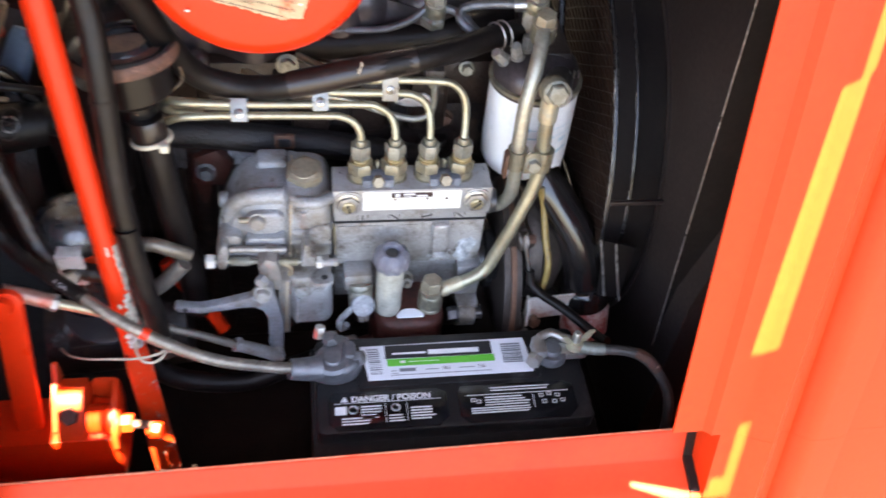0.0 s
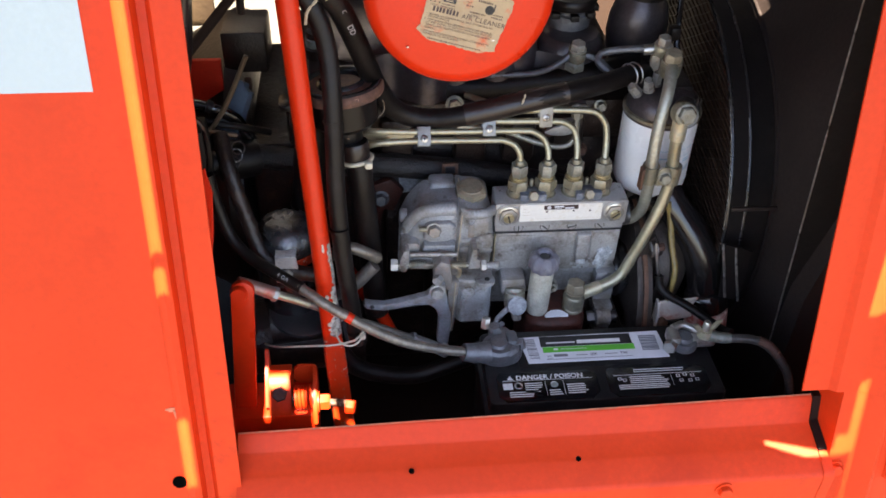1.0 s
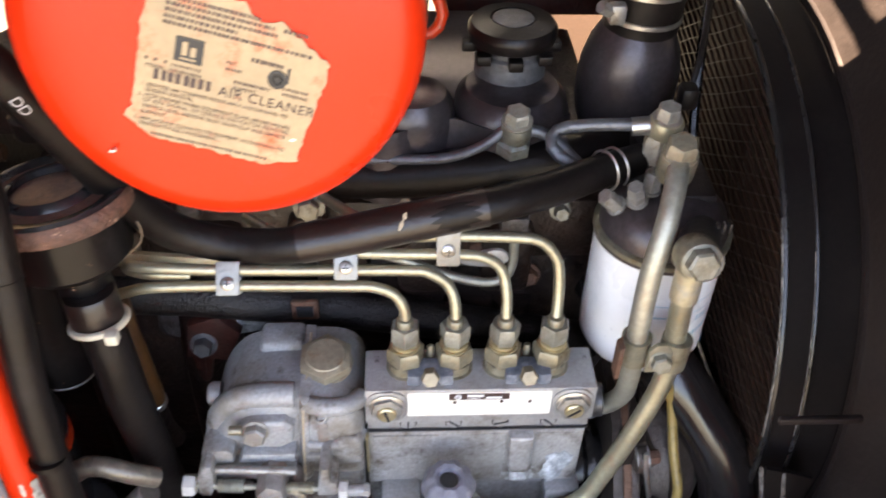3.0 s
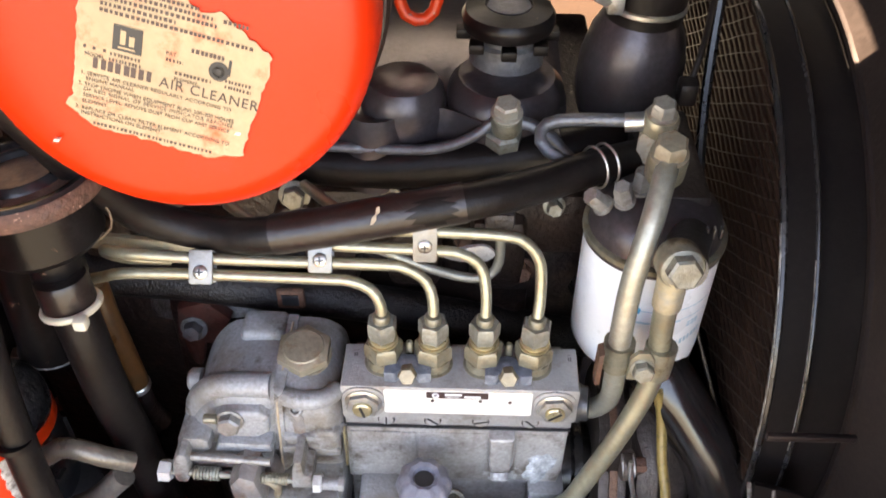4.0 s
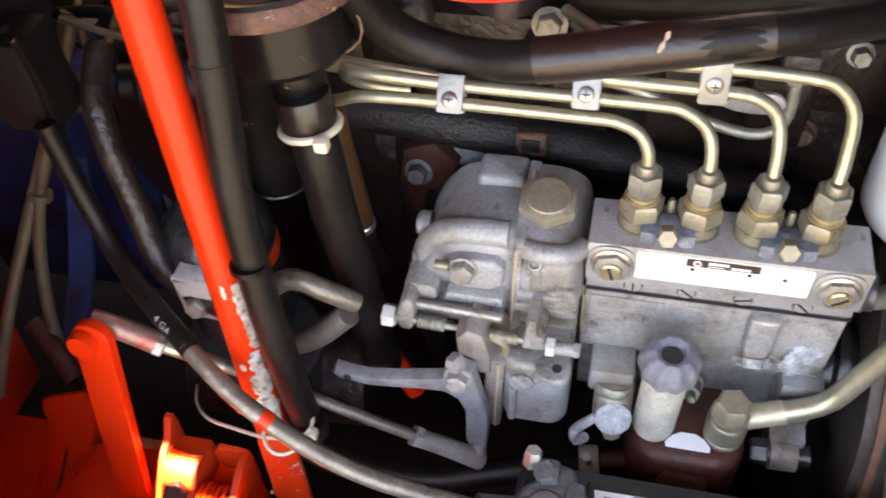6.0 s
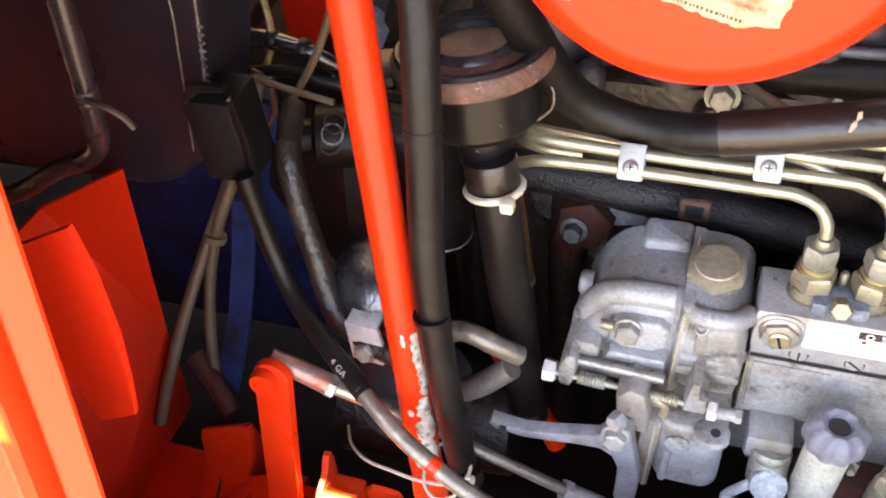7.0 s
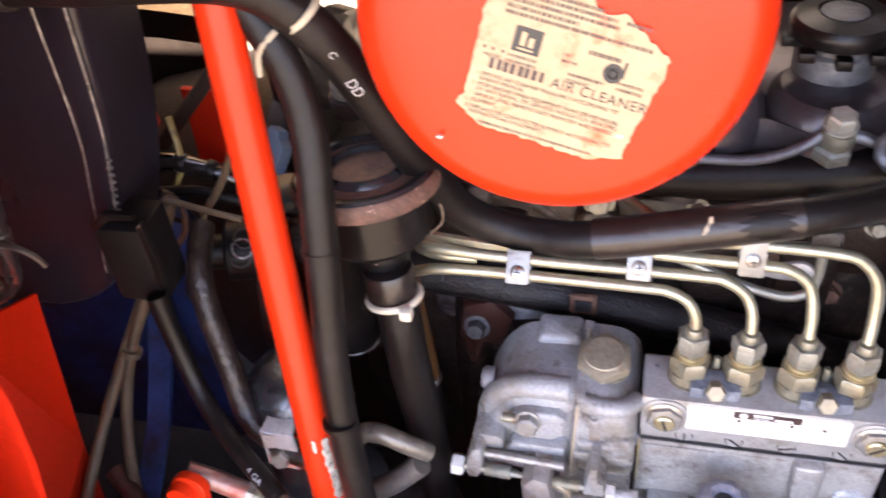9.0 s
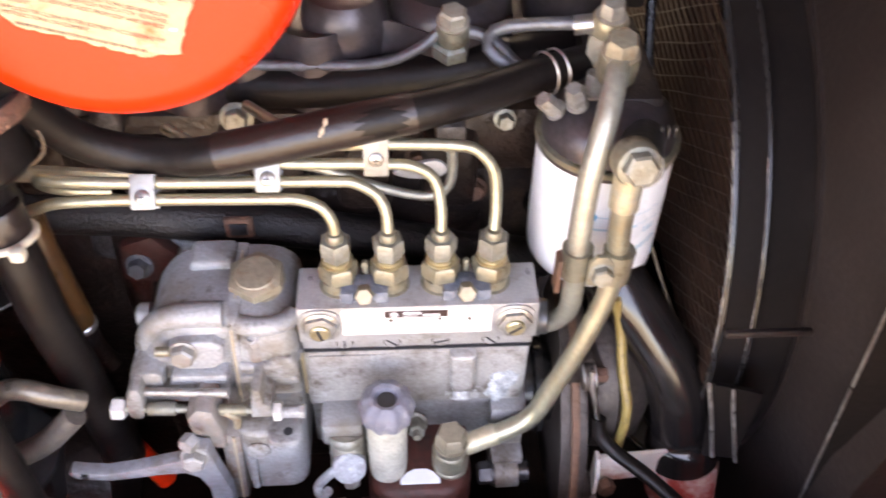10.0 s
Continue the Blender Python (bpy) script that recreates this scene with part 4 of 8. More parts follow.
    part("emblem", lathe((0.0795, 0.6139, 1.0311), (0, -1, 0), [(0.0024, 0), (0.0024, 0.0003), (0.0014, 0.0003), (0.0014, 0)], 16), M["white_ink"], plate)
    bars([(0.0855, 1.0220, 0.0965, 1.0242), (0.098, 1.0200, 0.1085, 1.0220), (0.0855, 1.0202, 0.0945, 1.0208)], PM2, M["white_ink"], plate, "print")
    bars([(0.049, 1.0205, 0.054, 1.021), (0.049, 1.0165, 0.058, 1.0169), (0.049, 1.012, 0.060, 1.0124), (0.118, 1.0225, 0.131, 1.0229), (0.122, 1.0195, 0.129, 1.0199), (0.122, 1.0155, 0.130, 1.0159), (0.060, 1.0065, 0.10, 1.0068), (0.115, 1.006, 0.138, 1.0063)], PM2, M["plate_print"], plate, "print")
    for x, z in ((0.0775, 1.0250), (0.1085, 1.0255), (0.1275, 1.0250)):
        part("rivet", lathe((x, 0.6145, z), (0, -1, 0), [(0.0014, 0), (0.0010, 0.0007), (0, 0.0008)], 10), M["brown_ink"], plate)
    # delivery valve holders and pipe nuts
    for k, x in enumerate((0.045, 0.0773, 0.1097, 0.142)):
        v = part("delivery_valve", lathe((x, 0.636, 1.0365), (0, 0, 1), [(0.0128, 0), (0.0128, 0.0010), (0.0112, 0.0016), (0.0112, 0.0085)], 28), M["zinc_gold"], e, "yellow zinc delivery valve holder")
        part("holder_hex", lathe((x, 0.636, 1.0445), (0, 0, 1), [(0.0112, 0), (0.0127, 0.0015), (0.0127, 0.0105), (0.0112, 0.0125), (0.0095, 0.0125)], 6, phase=0.25 + 0.5 * k), M["zinc_gold"], v)
        part("collar", lathe((x, 0.636, 1.0568), (0, 0, 1), [(0.0092, 0), (0.0098, 0.0008), (0.0098, 0.0022), (0.0085, 0.0026), (0.0085, 0.0036), (0.0092, 0.0040), (0.0092, 0.0056), (0.0083, 0.006)], 24), M["brass_bright"], v, "shiny gold collar")
        part("pipe_nut", lathe((x, 0.6355, 1.0618), (0, -0.04, 1), [(0.0082, 0), (0.0088, 0.0015), (0.0090, 0.0045), (0.0100, 0.0052), (0.0100, 0.0145), (0.0088, 0.0165), (0.0060, 0.0160)], 6, phase=0.5 + 0.3 * k), M["zinc_dull"], v)
        part("ferrule", lathe((x, 0.635, 1.0770), (0, -0.04, 1), [(0.0056, 0), (0.0056, 0.0052), (0.0046, 0.0065)], 16), M["zinc_gold"], v)
    # crescent clamps between the valves, each with a hexagon bolt
    for x in (0.0612, 0.1258):
        out = arc(x, 0.6205, 0.0160, 20, 160, 12) + [(x - 0.0150, 0.6195), (x - 0.0085, 0.6188)] + arc(x, 0.6150, 0.0085, 150, 30, 6) + [(x + 0.0085, 0.6188), (x + 0.0150, 0.6195)]
        c = part("valve_clamp", prism(flat(1.0372), out, 0.0085, 0.001), M["clamp_blue"], e, "dark blue-grey crescent clamp")
        part("clamp_bolt", hexhead((x, 0.6245, 1.0410), (0, -0.85, 0.5), 0.0062, 0.0100, phase=0.1), M["plug_tan"], c)
        part("clamp_pin", lathe((x + 0.0005, 0.6400, 1.034), (0, 0, 1), [(0.0026, 0), (0.0026, 0.018), (0.0016, 0.0195), (0, 0.0195)], 10), M["zinc_gold"], c)

    # governor housing: two halves on a seam
    g_right = pillow(front(0.676), soften([(-0.036, 0.950), (0.014, 0.947), (0.0170, 0.955), (0.0170, 1.008), (0.0140, 1.026), (0.001, 1.0355), (-0.030, 1.0360)]), 0.070, 0.016, steps=7)
    part("governor_rear_half", g_right, M["alu"], e)
    g_left = pillow(front(0.676), soften([(-0.090, 0.950), (-0.084, 0.940), (-0.012, 0.936), (-0.012, 1.0345), (-0.050, 1.0340), (-0.066, 1.029), (-0.080, 1.012), (-0.091, 0.985)]), 0.066, 0.018, steps=8)
    part("governor_cover", g_left, M["alu"], e)
    fl = prism(front(0.676), [(-0.0300, 0.945), (-0.0205, 0.945), (-0.0170, 1.0375), (-0.0238, 1.0380)], 0.0705, 0.006, steps=4)
    part("flange", fl, M["alu"], e)
    part("gasket", tube([(-0.0200, 0.668, 1.0382), (-0.0203, 0.635, 1.0382), (-0.0210, 0.613, 1.0345), (-0.0216, 0.6055, 1.0290), (-0.0240, 0.6052, 0.990), (-0.0262, 0.6052, 0.948)], 0.0008, 6), M["gasket"], e, "tan paper gasket edge")
    part("top_pad", prism(flat(1.026), rounded(-0.055, 0.655, -0.024, 0.680, 0.005), 0.0135, 0.005, steps=3), M["alu"], e)
    # flat boss with the cover bolt, ledges under it
    part("boss", prism(front(0.622), soften([(-0.0655, 0.994), (-0.0305, 0.994), (-0.0280, 1.0205), (-0.0560, 1.0205), (-0.0650, 1.016)], 1), 0.0185, 0.003, steps=3), M["alu"], e)
    part("ledge", prism(front(0.618), [(-0.068, 0.9840), (-0.0290, 0.9840), (-0.0290, 0.9925), (-0.064, 0.9935)], 0.0190, 0.0022), M["alu"], e)
    part("ledge", prism(front(0.618), [(-0.088, 0.9700), (-0.0300, 0.9690), (-0.0300, 0.9765), (-0.084, 0.9800)], 0.0220, 0.0022), M["alu"], e)
    part("shoulder", tube([(-0.0850, 0.629, 0.968), (-0.0835, 0.626, 0.994), (-0.0760, 0.623, 1.0145), (-0.0640, 0.6215, 1.0255), (-0.0480, 0.6205, 1.0290), (-0.0280, 0.6200, 1.0295)], 0.0085, 20), M["alu"], e)
    part("cover_bolt", hexhead((-0.0535, 0.6035, 1.0135), (0, -1, 0.15), 0.0078, 0.0070, washer=0.0088), M["nut_grey"], e)
    part("adjuster", tube([(-0.0705, 0.6030, 1.0145), (-0.0620, 0.6030, 1.0145)], 0.0033, 10, False), M["zinc_gold"], e)
    part("knob", lathe((-0.0820, 0.642, 1.006), (-1, 0, 0), [(0.0085, 0), (0.0085, 0.007), (0.0065, 0.009), (0, 0.009)], 16), M["alu"], e)
    part("boss", lathe((-0.0110, 0.6085, 1.0205), (0, -0.8, 0.5), [(0.0056, 0), (0.0042, 0.0030), (0.0028, 0.0030), (0.0024, 0.0010), (0, 0.0010)], 16), M["alu"], e)
    part("boss", prism(front(0.612), rounded(-0.0145, 0.994, -0.0055, 1.0175, 0.004), 0.0070, 0.003), M["alu_rusty"], e)
    part("boss", prism(front(0.614), soften([(-0.010, 0.984), (0.0158, 0.980), (0.0158, 1.001), (0.002, 1.004), (-0.006, 0.997)], 1), 0.0110, 0.004, steps=4), M["alu"], e)
    part("joint_strip", box(0.0178, 0.0192, 0.6085, 0.614, 0.958, 0.996, 0.0004), M["brass_bright"], e, "thin brass strip")
    # breather plug on top
    part("top_plug", hexhead((-0.0080, 0.641, 1.0355), (0, -0.12, 1), 0.0188, 0.0085, washer=0.0178, phase=0.52), M["plug_tan"], e, "large tan hexagon plug")
    part("plug_face", lathe((-0.0080, 0.6397, 1.0457), (0, -0.12, 1), [(0.0138, 0), (0.0130, 0.0008), (0, 0.0005)], 24), M["plug_tan"], e)
    # lower housing, an upright rounded box with a drilled top
    low = prism(flat(0.890), rounded(-0.0290, 0.5790, 0.0150, 0.665, 0.013, 6), 0.0650, 0.004, steps=3)
    part("lower_housing", low, M["alu"], e)
    part("lower_flange", prism(front(0.66), [(-0.044, 0.872), (-0.0300, 0.872), (-0.0245, 0.952), (-0.037, 0.955)], 0.0800, 0.003), M["alu_rusty"], e)
    part("gasket", tube([(-0.0290, 0.5795, 0.952), (-0.0310, 0.5792, 0.915), (-0.0330, 0.5792, 0.876)], 0.0009, 6), M["gasket"], e)
    part("lower_rib", tube([(-0.0210, 0.5785, 0.893), (-0.0195, 0.5785, 0.930)], 0.003, 8, False), M["alu"], e)
    ear = part("ear", prism(flat(0.9515), rounded(-0.006, 0.571, 0.0165, 0.590, 0.0085, 6), 0.0045, 0.0015), M["alu"], e)
    part("ear_hole", lathe((0.0075, 0.5800, 0.9560), (0, 0, 1), [(0.0032, 0), (0.0032, 0.0003), (0, 0.0003)], 14), M["ink"], ear)
    part("side_boss", lathe((-0.0140, 0.581, 0.9375), (0, -1, 0.1), [(0.0085, -0.004), (0.0080, 0.004), (0.005, 0.0055), (0, 0.0055)], 18), M["alu"], e)
    # stop-screw row across the front
    part("ridge", tube([(-0.0185, 0.611, 1.0300), (-0.0060, 0.6075, 1.0305), (0.0080, 0.611, 1.0290), (0.0155, 0.620, 1.0270)], 0.0062, 14), M["alu"], e)
    part("ridge", tube([(-0.0200, 0.6075, 0.9930), (-0.0050, 0.6055, 0.9945), (0.0095, 0.609, 0.9935), (0.0160, 0.617, 0.9920)], 0.0042, 12), M["alu"], e)
    part("ridge", prism(front(0.611), soften([(-0.024, 0.976), (0.016, 0.974), (0.016, 0.9835), (-0.023, 0.9860)], 1), 0.0075, 0.0025, steps=3), M["alu"], e)
    part("bracket_web", prism(front(0.640), soften([(-0.0930, 0.984), (-0.0700, 0.982), (-0.0700, 0.9985), (-0.0900, 0.9985)], 1), 0.042, 0.003), M["alu"], e)
    part("guide_bar", tube([(-0.0880, 0.594, 0.9860), (-0.0280, 0.590, 0.9870)], 0.0030, 10, False), M["nut_grey"], e)
    part("guide_bar", tube([(-0.0850, 0.598, 0.9655), (-0.0600, 0.595, 0.9655)], 0.0026, 10, False), M["nut_grey"], e)
    part("arm_plate", prism(front(0.606), soften([(-0.0300, 0.905), (-0.0240, 0.960), (-0.0290, 0.975), (-0.0365, 0.970), (-0.0415, 0.940), (-0.0400, 0.905)], 1), 0.014, 0.003), M["alu_rusty"], e, "rust-stained inner arm")
    part("arm_hook", tube([(-0.0350, 0.586, 0.972), (-0.0290, 0.583, 0.974), (-0.0245, 0.583, 0.968), (-0.0260, 0.584, 0.958)], 0.0026, 10), M["plug_tan"], e)
    SZ = 0.9745
    part("stop_screw", tube([(-0.098, 0.5895, SZ), (0.020, 0.5830, SZ)], 0.0024, 10, False), M["zinc_dull"], e)
    part("stop_nut", hexhead((-0.1035, 0.590, SZ), (1, -0.05, 0), 0.0076, 0.0080), M["zinc_white"], e, "bright steel nut")
    part("screw_bracket", prism(front(0.612), soften([(-0.0950, 0.9660), (-0.0840, 0.9650), (-0.0810, 0.9960), (-0.0880, 0.9985), (-0.0935, 0.9850)], 1), 0.0260, 0.003), M["alu"], e)
    part("spring", lathe((-0.0810, 0.589, SZ), (1, -0.05, 0), [(0.0050 if k % 2 else 0.0043, k * 0.0011) for k in range(17)], 14), M["zinc_dull"], e)
    part("spring", lathe((-0.0350, 0.586, SZ), (1, -0.05, 0), [(0.0042 if k % 2 else 0.0037, k * 0.0011) for k in range(17)], 14), M["zinc_gold"], e)
    bm = prism(front(0.602), [(-0.0150, 0.9700), (-0.0010, 0.9700), (-0.0005, 0.9835), (-0.0050, 0.9855), (-0.0055, 0.9995), (-0.0110, 0.9995), (-0.0130, 0.988)], 0.021, 0.003)
    part("screw_block", bm, M["alu"], e)
    part("lock_nut", hexhead((0.0000, 0.5835, SZ), (1, 0, 0), 0.0066, 0.0058), M["zinc_white"], e, "bright lock nut")
    part("screw_tip", tube([(0.0055, 0.583, SZ), (0.0170, 0.583, SZ)], 0.0042, 12, False), M["alu"], e)
    part("screw_tip", hexhead((0.0165, 0.583, SZ), (1, 0, 0), 0.0048, 0.004), M["alu_lite"], e)
    return e


injection_pump()


def throttle_lever():
    e = thing("throttle_lever", (-0.05, 0.57, 0.96), "grey cast throttle lever with two arms on the pump", "lever")
    arm = [(-0.1350, 0.939), (-0.1375, 0.935), (-0.134, 0.9295), (-0.113, 0.9255), (-0.095, 0.928), (-0.078, 0.931), (-0.062, 0.932), (-0.054, 0.926), (-0.0495, 0.912), (-0.0500, 0.892), (-0.0510, 0.874),
           (-0.048, 0.8600), (-0.042, 0.857), (-0.0370, 0.862), (-0.0350, 0.890), (-0.0345, 0.908), (-0.0395, 0.938), (-0.0425, 0.960), (-0.050, 0.963), (-0.056, 0.957), (-0.064, 0.947), (-0.094, 0.9385), (-0.113, 0.9345), (-0.126, 0.9365)]
    part("arm", prism(front(0.574), arm, 0.009, 0.0025), M["lever_grey"], e)
    part("clamp_boss", prism(front(0.60), [(-0.054, 0.945), (-0.034, 0.942), (-0.033, 0.962), (-0.037, 0.984), (-0.047, 0.988), (-0.055, 0.978)], 0.024, 0.004), M["alu_rusty"], e, "rust-stained clamp boss")
    part("pivot_bolt", hexhead((-0.052, 0.566, 0.953), (0, -1, 0.1), 0.0075, 0.007, washer=0.009), M["alu_lite"], e)
    part("pinch_bolt", hexhead((-0.050, 0.566, 0.972), (-0.5, -1, 0.2), 0.0062, 0.008), M["alu"], e)
    part("end_pin", lathe((-0.043, 0.566, 0.863), (0, -1, 0), [(0.0065, 0), (0.0065, 0.006), (0.005, 0.008), (0, 0.008)], 14), M["alu_lite"], e)
    part("arm_hole", lathe((-0.127, 0.5652, 0.9335), (0, -1, 0), [(0.0026, 0), (0.0026, 0.0008), (0, 0.0008)], 12), M["ink"], e)
    return e


throttle_lever()


def lift_pump():
    e = thing("lift_pump", (0.09, 0.58, 0.78), "dark red-brown cast fuel lift pump below the injection pump", "fuel pump")
    body = prism(flat(0.775), rounded(0.057, 0.562, 0.131, 0.66, 0.022, 6), 0.122, 0.010, steps=4)
    part("body", body, M["red_dark"], e)
    part("lower_body", lathe((0.094, 0.585, 0.74), (0, 0, 1), [(0.028, 0), (0.036, 0.02), (0.040, 0.05), (0.036, 0.07)], 28), M["red_dark"], e)
    bm = tube([(0.035, 0.578, 0.845), (0.07, 0.585, 0.848)], 0.009, 14, False)
    part("inlet", bm, M["red_dark"], e)
    part("tag", prism(flat(0.8975), [(0.0805, 0.5715), (0.1080, 0.5715), (0.1085, 0.5745), (0.1045, 0.5800), (0.0990, 0.5830), (0.0900, 0.5830), (0.0845, 0.5800), (0.0800, 0.5745)], 0.0012), M["white"], e, "small bright metal tag")
    part("port_boss", lathe((0.095, 0.569, 0.856), (0, -0.55, 0.83), [(0.019, 0), (0.0170, 0.008), (0.0160, 0.022)], 24), M["red_dark"], e)
    part("port_plug", lathe((0.095, 0.5570, 0.8745), (0, -0.55, 0.83), [(0.0150, 0), (0.0150, 0.004), (0.0138, 0.005), (0.0120, 0.0035), (0, 0.0030)], 24), M["red_dark"], e)
    # hand primer with a fluted knob
    part("primer_barrel", lathe((0.0715, 0.5850, 0.900), (0.02, -0.03, 1), [(0.0130, 0), (0.0135, 0.004), (0.0135, 0.068), (0.0125, 0.073)], 28), M["barrel"], e, "pale corroded hand primer barrel")
    bm = bmesh.new()
    ax = Vector((0.02, -0.06, 1)).normalized()
    base = Vector((0.0728, 0.5825, 0.9690))
    fm = axis_frame(base, ax)
    rings = []
    for rr, h in ((0.0150, 0.0), (0.0172, 0.002), (0.0180, 0.008), (0.0174, 0.013), (0.0150, 0.0175), (0.010, 0.0205), (0.0075, 0.0195), (0.0065, 0.016), (0.0, 0.0155)):
        if rr == 0:
            rings.append([bm.verts.new(fm @ Vector((0, 0, h)))])
            continue
        f = 0.045 if h > 0.001 and rr > 0.009 else 0.0
        rings.append([bm.verts.new(fm @ Vector((rr * (1 + f * math.cos(10 * t)) * math.cos(t), rr * (1 + f * math.cos(10 * t)) * math.sin(t), h))) for t in [2 * math.pi * k / 54 for k in range(54)]])
    for a, b in zip(rings, rings[1:]):
        for k in range(54):
            j = (k + 1) % 54
            bm.faces.new((a[k], a[j], b[0]) if len(b) == 1 else (a[k], a[j], b[j], b[k]))
    part("primer_knob", bm, M["knob_grey"], e, "fluted grey primer knob")
    part("knob_recess", lathe(base + ax * 0.0162, ax, [(0.0062, 0), (0.0062, 0.0003), (0, 0.0003)], 16), M["ink"], e)
    # outlet banjo
    o = part("banjo_ring", lathe((0.1160, 0.5865, 0.896), (0, -0.03, 1), [(0.0105, 0), (0.0128, 0.002), (0.0128, 0.005), (0.0115, 0.0065), (0.0130, 0.008), (0.0130, 0.0225), (0.0124, 0.0245), (0.0115, 0.0255), (0.0120, 0.027), (0.0120, 0.030)], 28), M["zinc_gold"], e)
    part("banjo_bolt", hexhead((0.1160, 0.5855, 0.9260), (0, -0.03, 1), 0.0112, 0.0125, washer=0.0120, phase=0.15), M["plug_tan"], e)
    part("small_bolt", hexhead((0.0925, 0.612, 0.914), (0, -1, 0.45), 0.0066, 0.012, washer=0.0085, stud=0.003), M["zinc_dull"], e)
    # drain cock on the pump side
    part("elbow_pad", box(0.0270, 0.0555, 0.590, 0.622, 0.921, 0.944, 0.003), M["alu"], e)
    part("elbow", lathe((0.0440, 0.5945, 0.931), (0.0, -0.35, -1), [(0.0120, 0), (0.0130, 0.002), (0.0130, 0.006), (0.0115, 0.008), (0.0125, 0.010), (0.0125, 0.026), (0.010, 0.028)], 24), M["zinc_dull"], e)
    part("elbow_bolt", lathe((0.0445, 0.582, 0.912), (0.1, -0.80, 0.45), [(0.0110, 0), (0.0122, 0.004), (0.0118, 0.009), (0.0100, 0.0105), (0, 0.011)], 12), M["alu_frost"], e)
    part("elbow_tip", hexhead((0.0450, 0.580, 0.901), (0.1, -0.5, -0.9), 0.0062, 0.010), M["alu"], e)
    part("cock_lever", tube([(0.0370, 0.580, 0.909), (0.0290, 0.577, 0.903), (0.0215, 0.576, 0.891), (0.0235, 0.574, 0.881), (0.0290, 0.574, 0.889)], 0.0034, 10), M["alu_frost"], e)
    return e


lift_pump()


# ---- injection pipes ----
def injection_pipe(pts, label):
    e = thing("injection_pipe", pts[-1], label, "fuel pipe", group="injection pipes")
    part("tube", tube(pts, 0.0036, 12, step=0.005), M["pipe"], e)
    return e


PL = "yellowish zinc-plated steel injection pipe bent down to the pump"
injection_pipe([(-0.138, 0.650, 1.093), (-0.125, 0.645, 1.101), (-0.112, 0.642, 1.1065), (-0.067, 0.640, 1.109), (0.009, 0.640, 1.1075), (0.026, 0.640, 1.1065), (0.0385, 0.640, 1.100), (0.0445, 0.637, 1.090), (0.045, 0.6352, 1.079)], PL)
injection_pipe([(-0.10, 0.685, 1.078), (-0.123, 0.679, 1.084), (-0.132, 0.668, 1.098), (-0.126, 0.655, 1.114), (-0.110, 0.648, 1.1175), (-0.057, 0.646, 1.1165), (0.042, 0.646, 1.115), (0.060, 0.646, 1.1125), (0.0725, 0.645, 1.103), (0.077, 0.640, 1.092), (0.0773, 0.6352, 1.079)], PL)
injection_pipe([(-0.06, 0.70, 1.115), (-0.03, 0.672, 1.120), (0.009, 0.653, 1.1245), (0.075, 0.650, 1.124), (0.094, 0.650, 1.1215), (0.106, 0.649, 1.112), (0.1098, 0.642, 1.096), (0.1097, 0.6352, 1.079)], PL)
injection_pipe([(-0.01, 0.71, 1.125), (0.02, 0.675, 1.131), (0.045, 0.656, 1.135), (0.075, 0.653, 1.1365), (0.117, 0.653, 1.1345), (0.1315, 0.653, 1.130), (0.1415, 0.650, 1.117), (0.1432, 0.643, 1.096), (0.142, 0.6352, 1.079)], PL)


def pipe_clip(x, lo, hi, screw_z):
    """A folded clip that holds two pipes, with a cross-head screw."""
    (yl, zl), (yh, zh) = lo, hi
    d = Vector((0, yh - yl, zh - zl)).normalized()
    nrm = Vector((0, -d.z, d.y))
    c = Vector((x, (yl + yh) / 2, (zl + zh) / 2)) + nrm * 0.0042
    half = math.hypot(yh - yl, zh - zl) / 2 + 0.0055
    m = Matrix((Vector((1, 0, 0)), d, nrm)).transposed().to_4x4()
    m.translation = c
    e = thing("pipe_clip", c, "folded zinc clip with a cross-head screw over two pipes", "pipe clip", group="pipe clips")
    bm = prism(m, rounded(-0.0072, -half, 0.0072, half, 0.0015, 2), 0.0012, 0.0004)
    prism(m @ Matrix.Translation((0, 0, -0.010)), rounded(-0.0072, -half, 0.0072, half, 0.0015, 2), 0.0012, 0.0004, bm)
    prism(m @ Matrix.Translation((0, half - 0.0012, -0.010)), [(-0.0072, 0), (0.0072, 0), (0.0072, 0.0012), (-0.0072, 0.0012)], 0.011, 0, bm)
    part("clip_plate", bm, M["clip_zinc"], e)
    p = m @ Vector((0, screw_z, 0.0012))
    part("screw", lathe(p, nrm, [(0.0044, 0), (0.0044, 0.001), (0.003, 0.0022), (0, 0.0024)], 16), M["steel"], e)
    bars([(-0.0024, -0.0005, 0.0024, 0.0005), (-0.0005, -0.0024, 0.0005, 0.0024)], m @ Matrix.Translation((0, screw_z, 0.0038)), M["ink"], e, "cross_slot")
    return e


pipe_clip(-0.063, (0.640, 1.109), (0.646, 1.1165), -0.003)
pipe_clip(0.009, (0.646, 1.1155), (0.652, 1.1245), -0.003)
pipe_clip(0.072, (0.650, 1.124), (0.653, 1.1365), -0.001)

e = thing("return_pipe", (0.09, 0.69, 1.06), "thin steel pipe looped behind the injection pipes", "pipe")
part("tube", tube([(-0.02, 0.70, 1.090), (0.030, 0.695, 1.086), (0.061, 0.692, 1.075), (0.079, 0.690, 1.069), (0.101, 0.689, 1.064), (0.114, 0.689, 1.068), (0.1195, 0.690, 1.080), (0.1190, 0.691, 1.106)], 0.0034, 12), M["pipe_grey"], e)
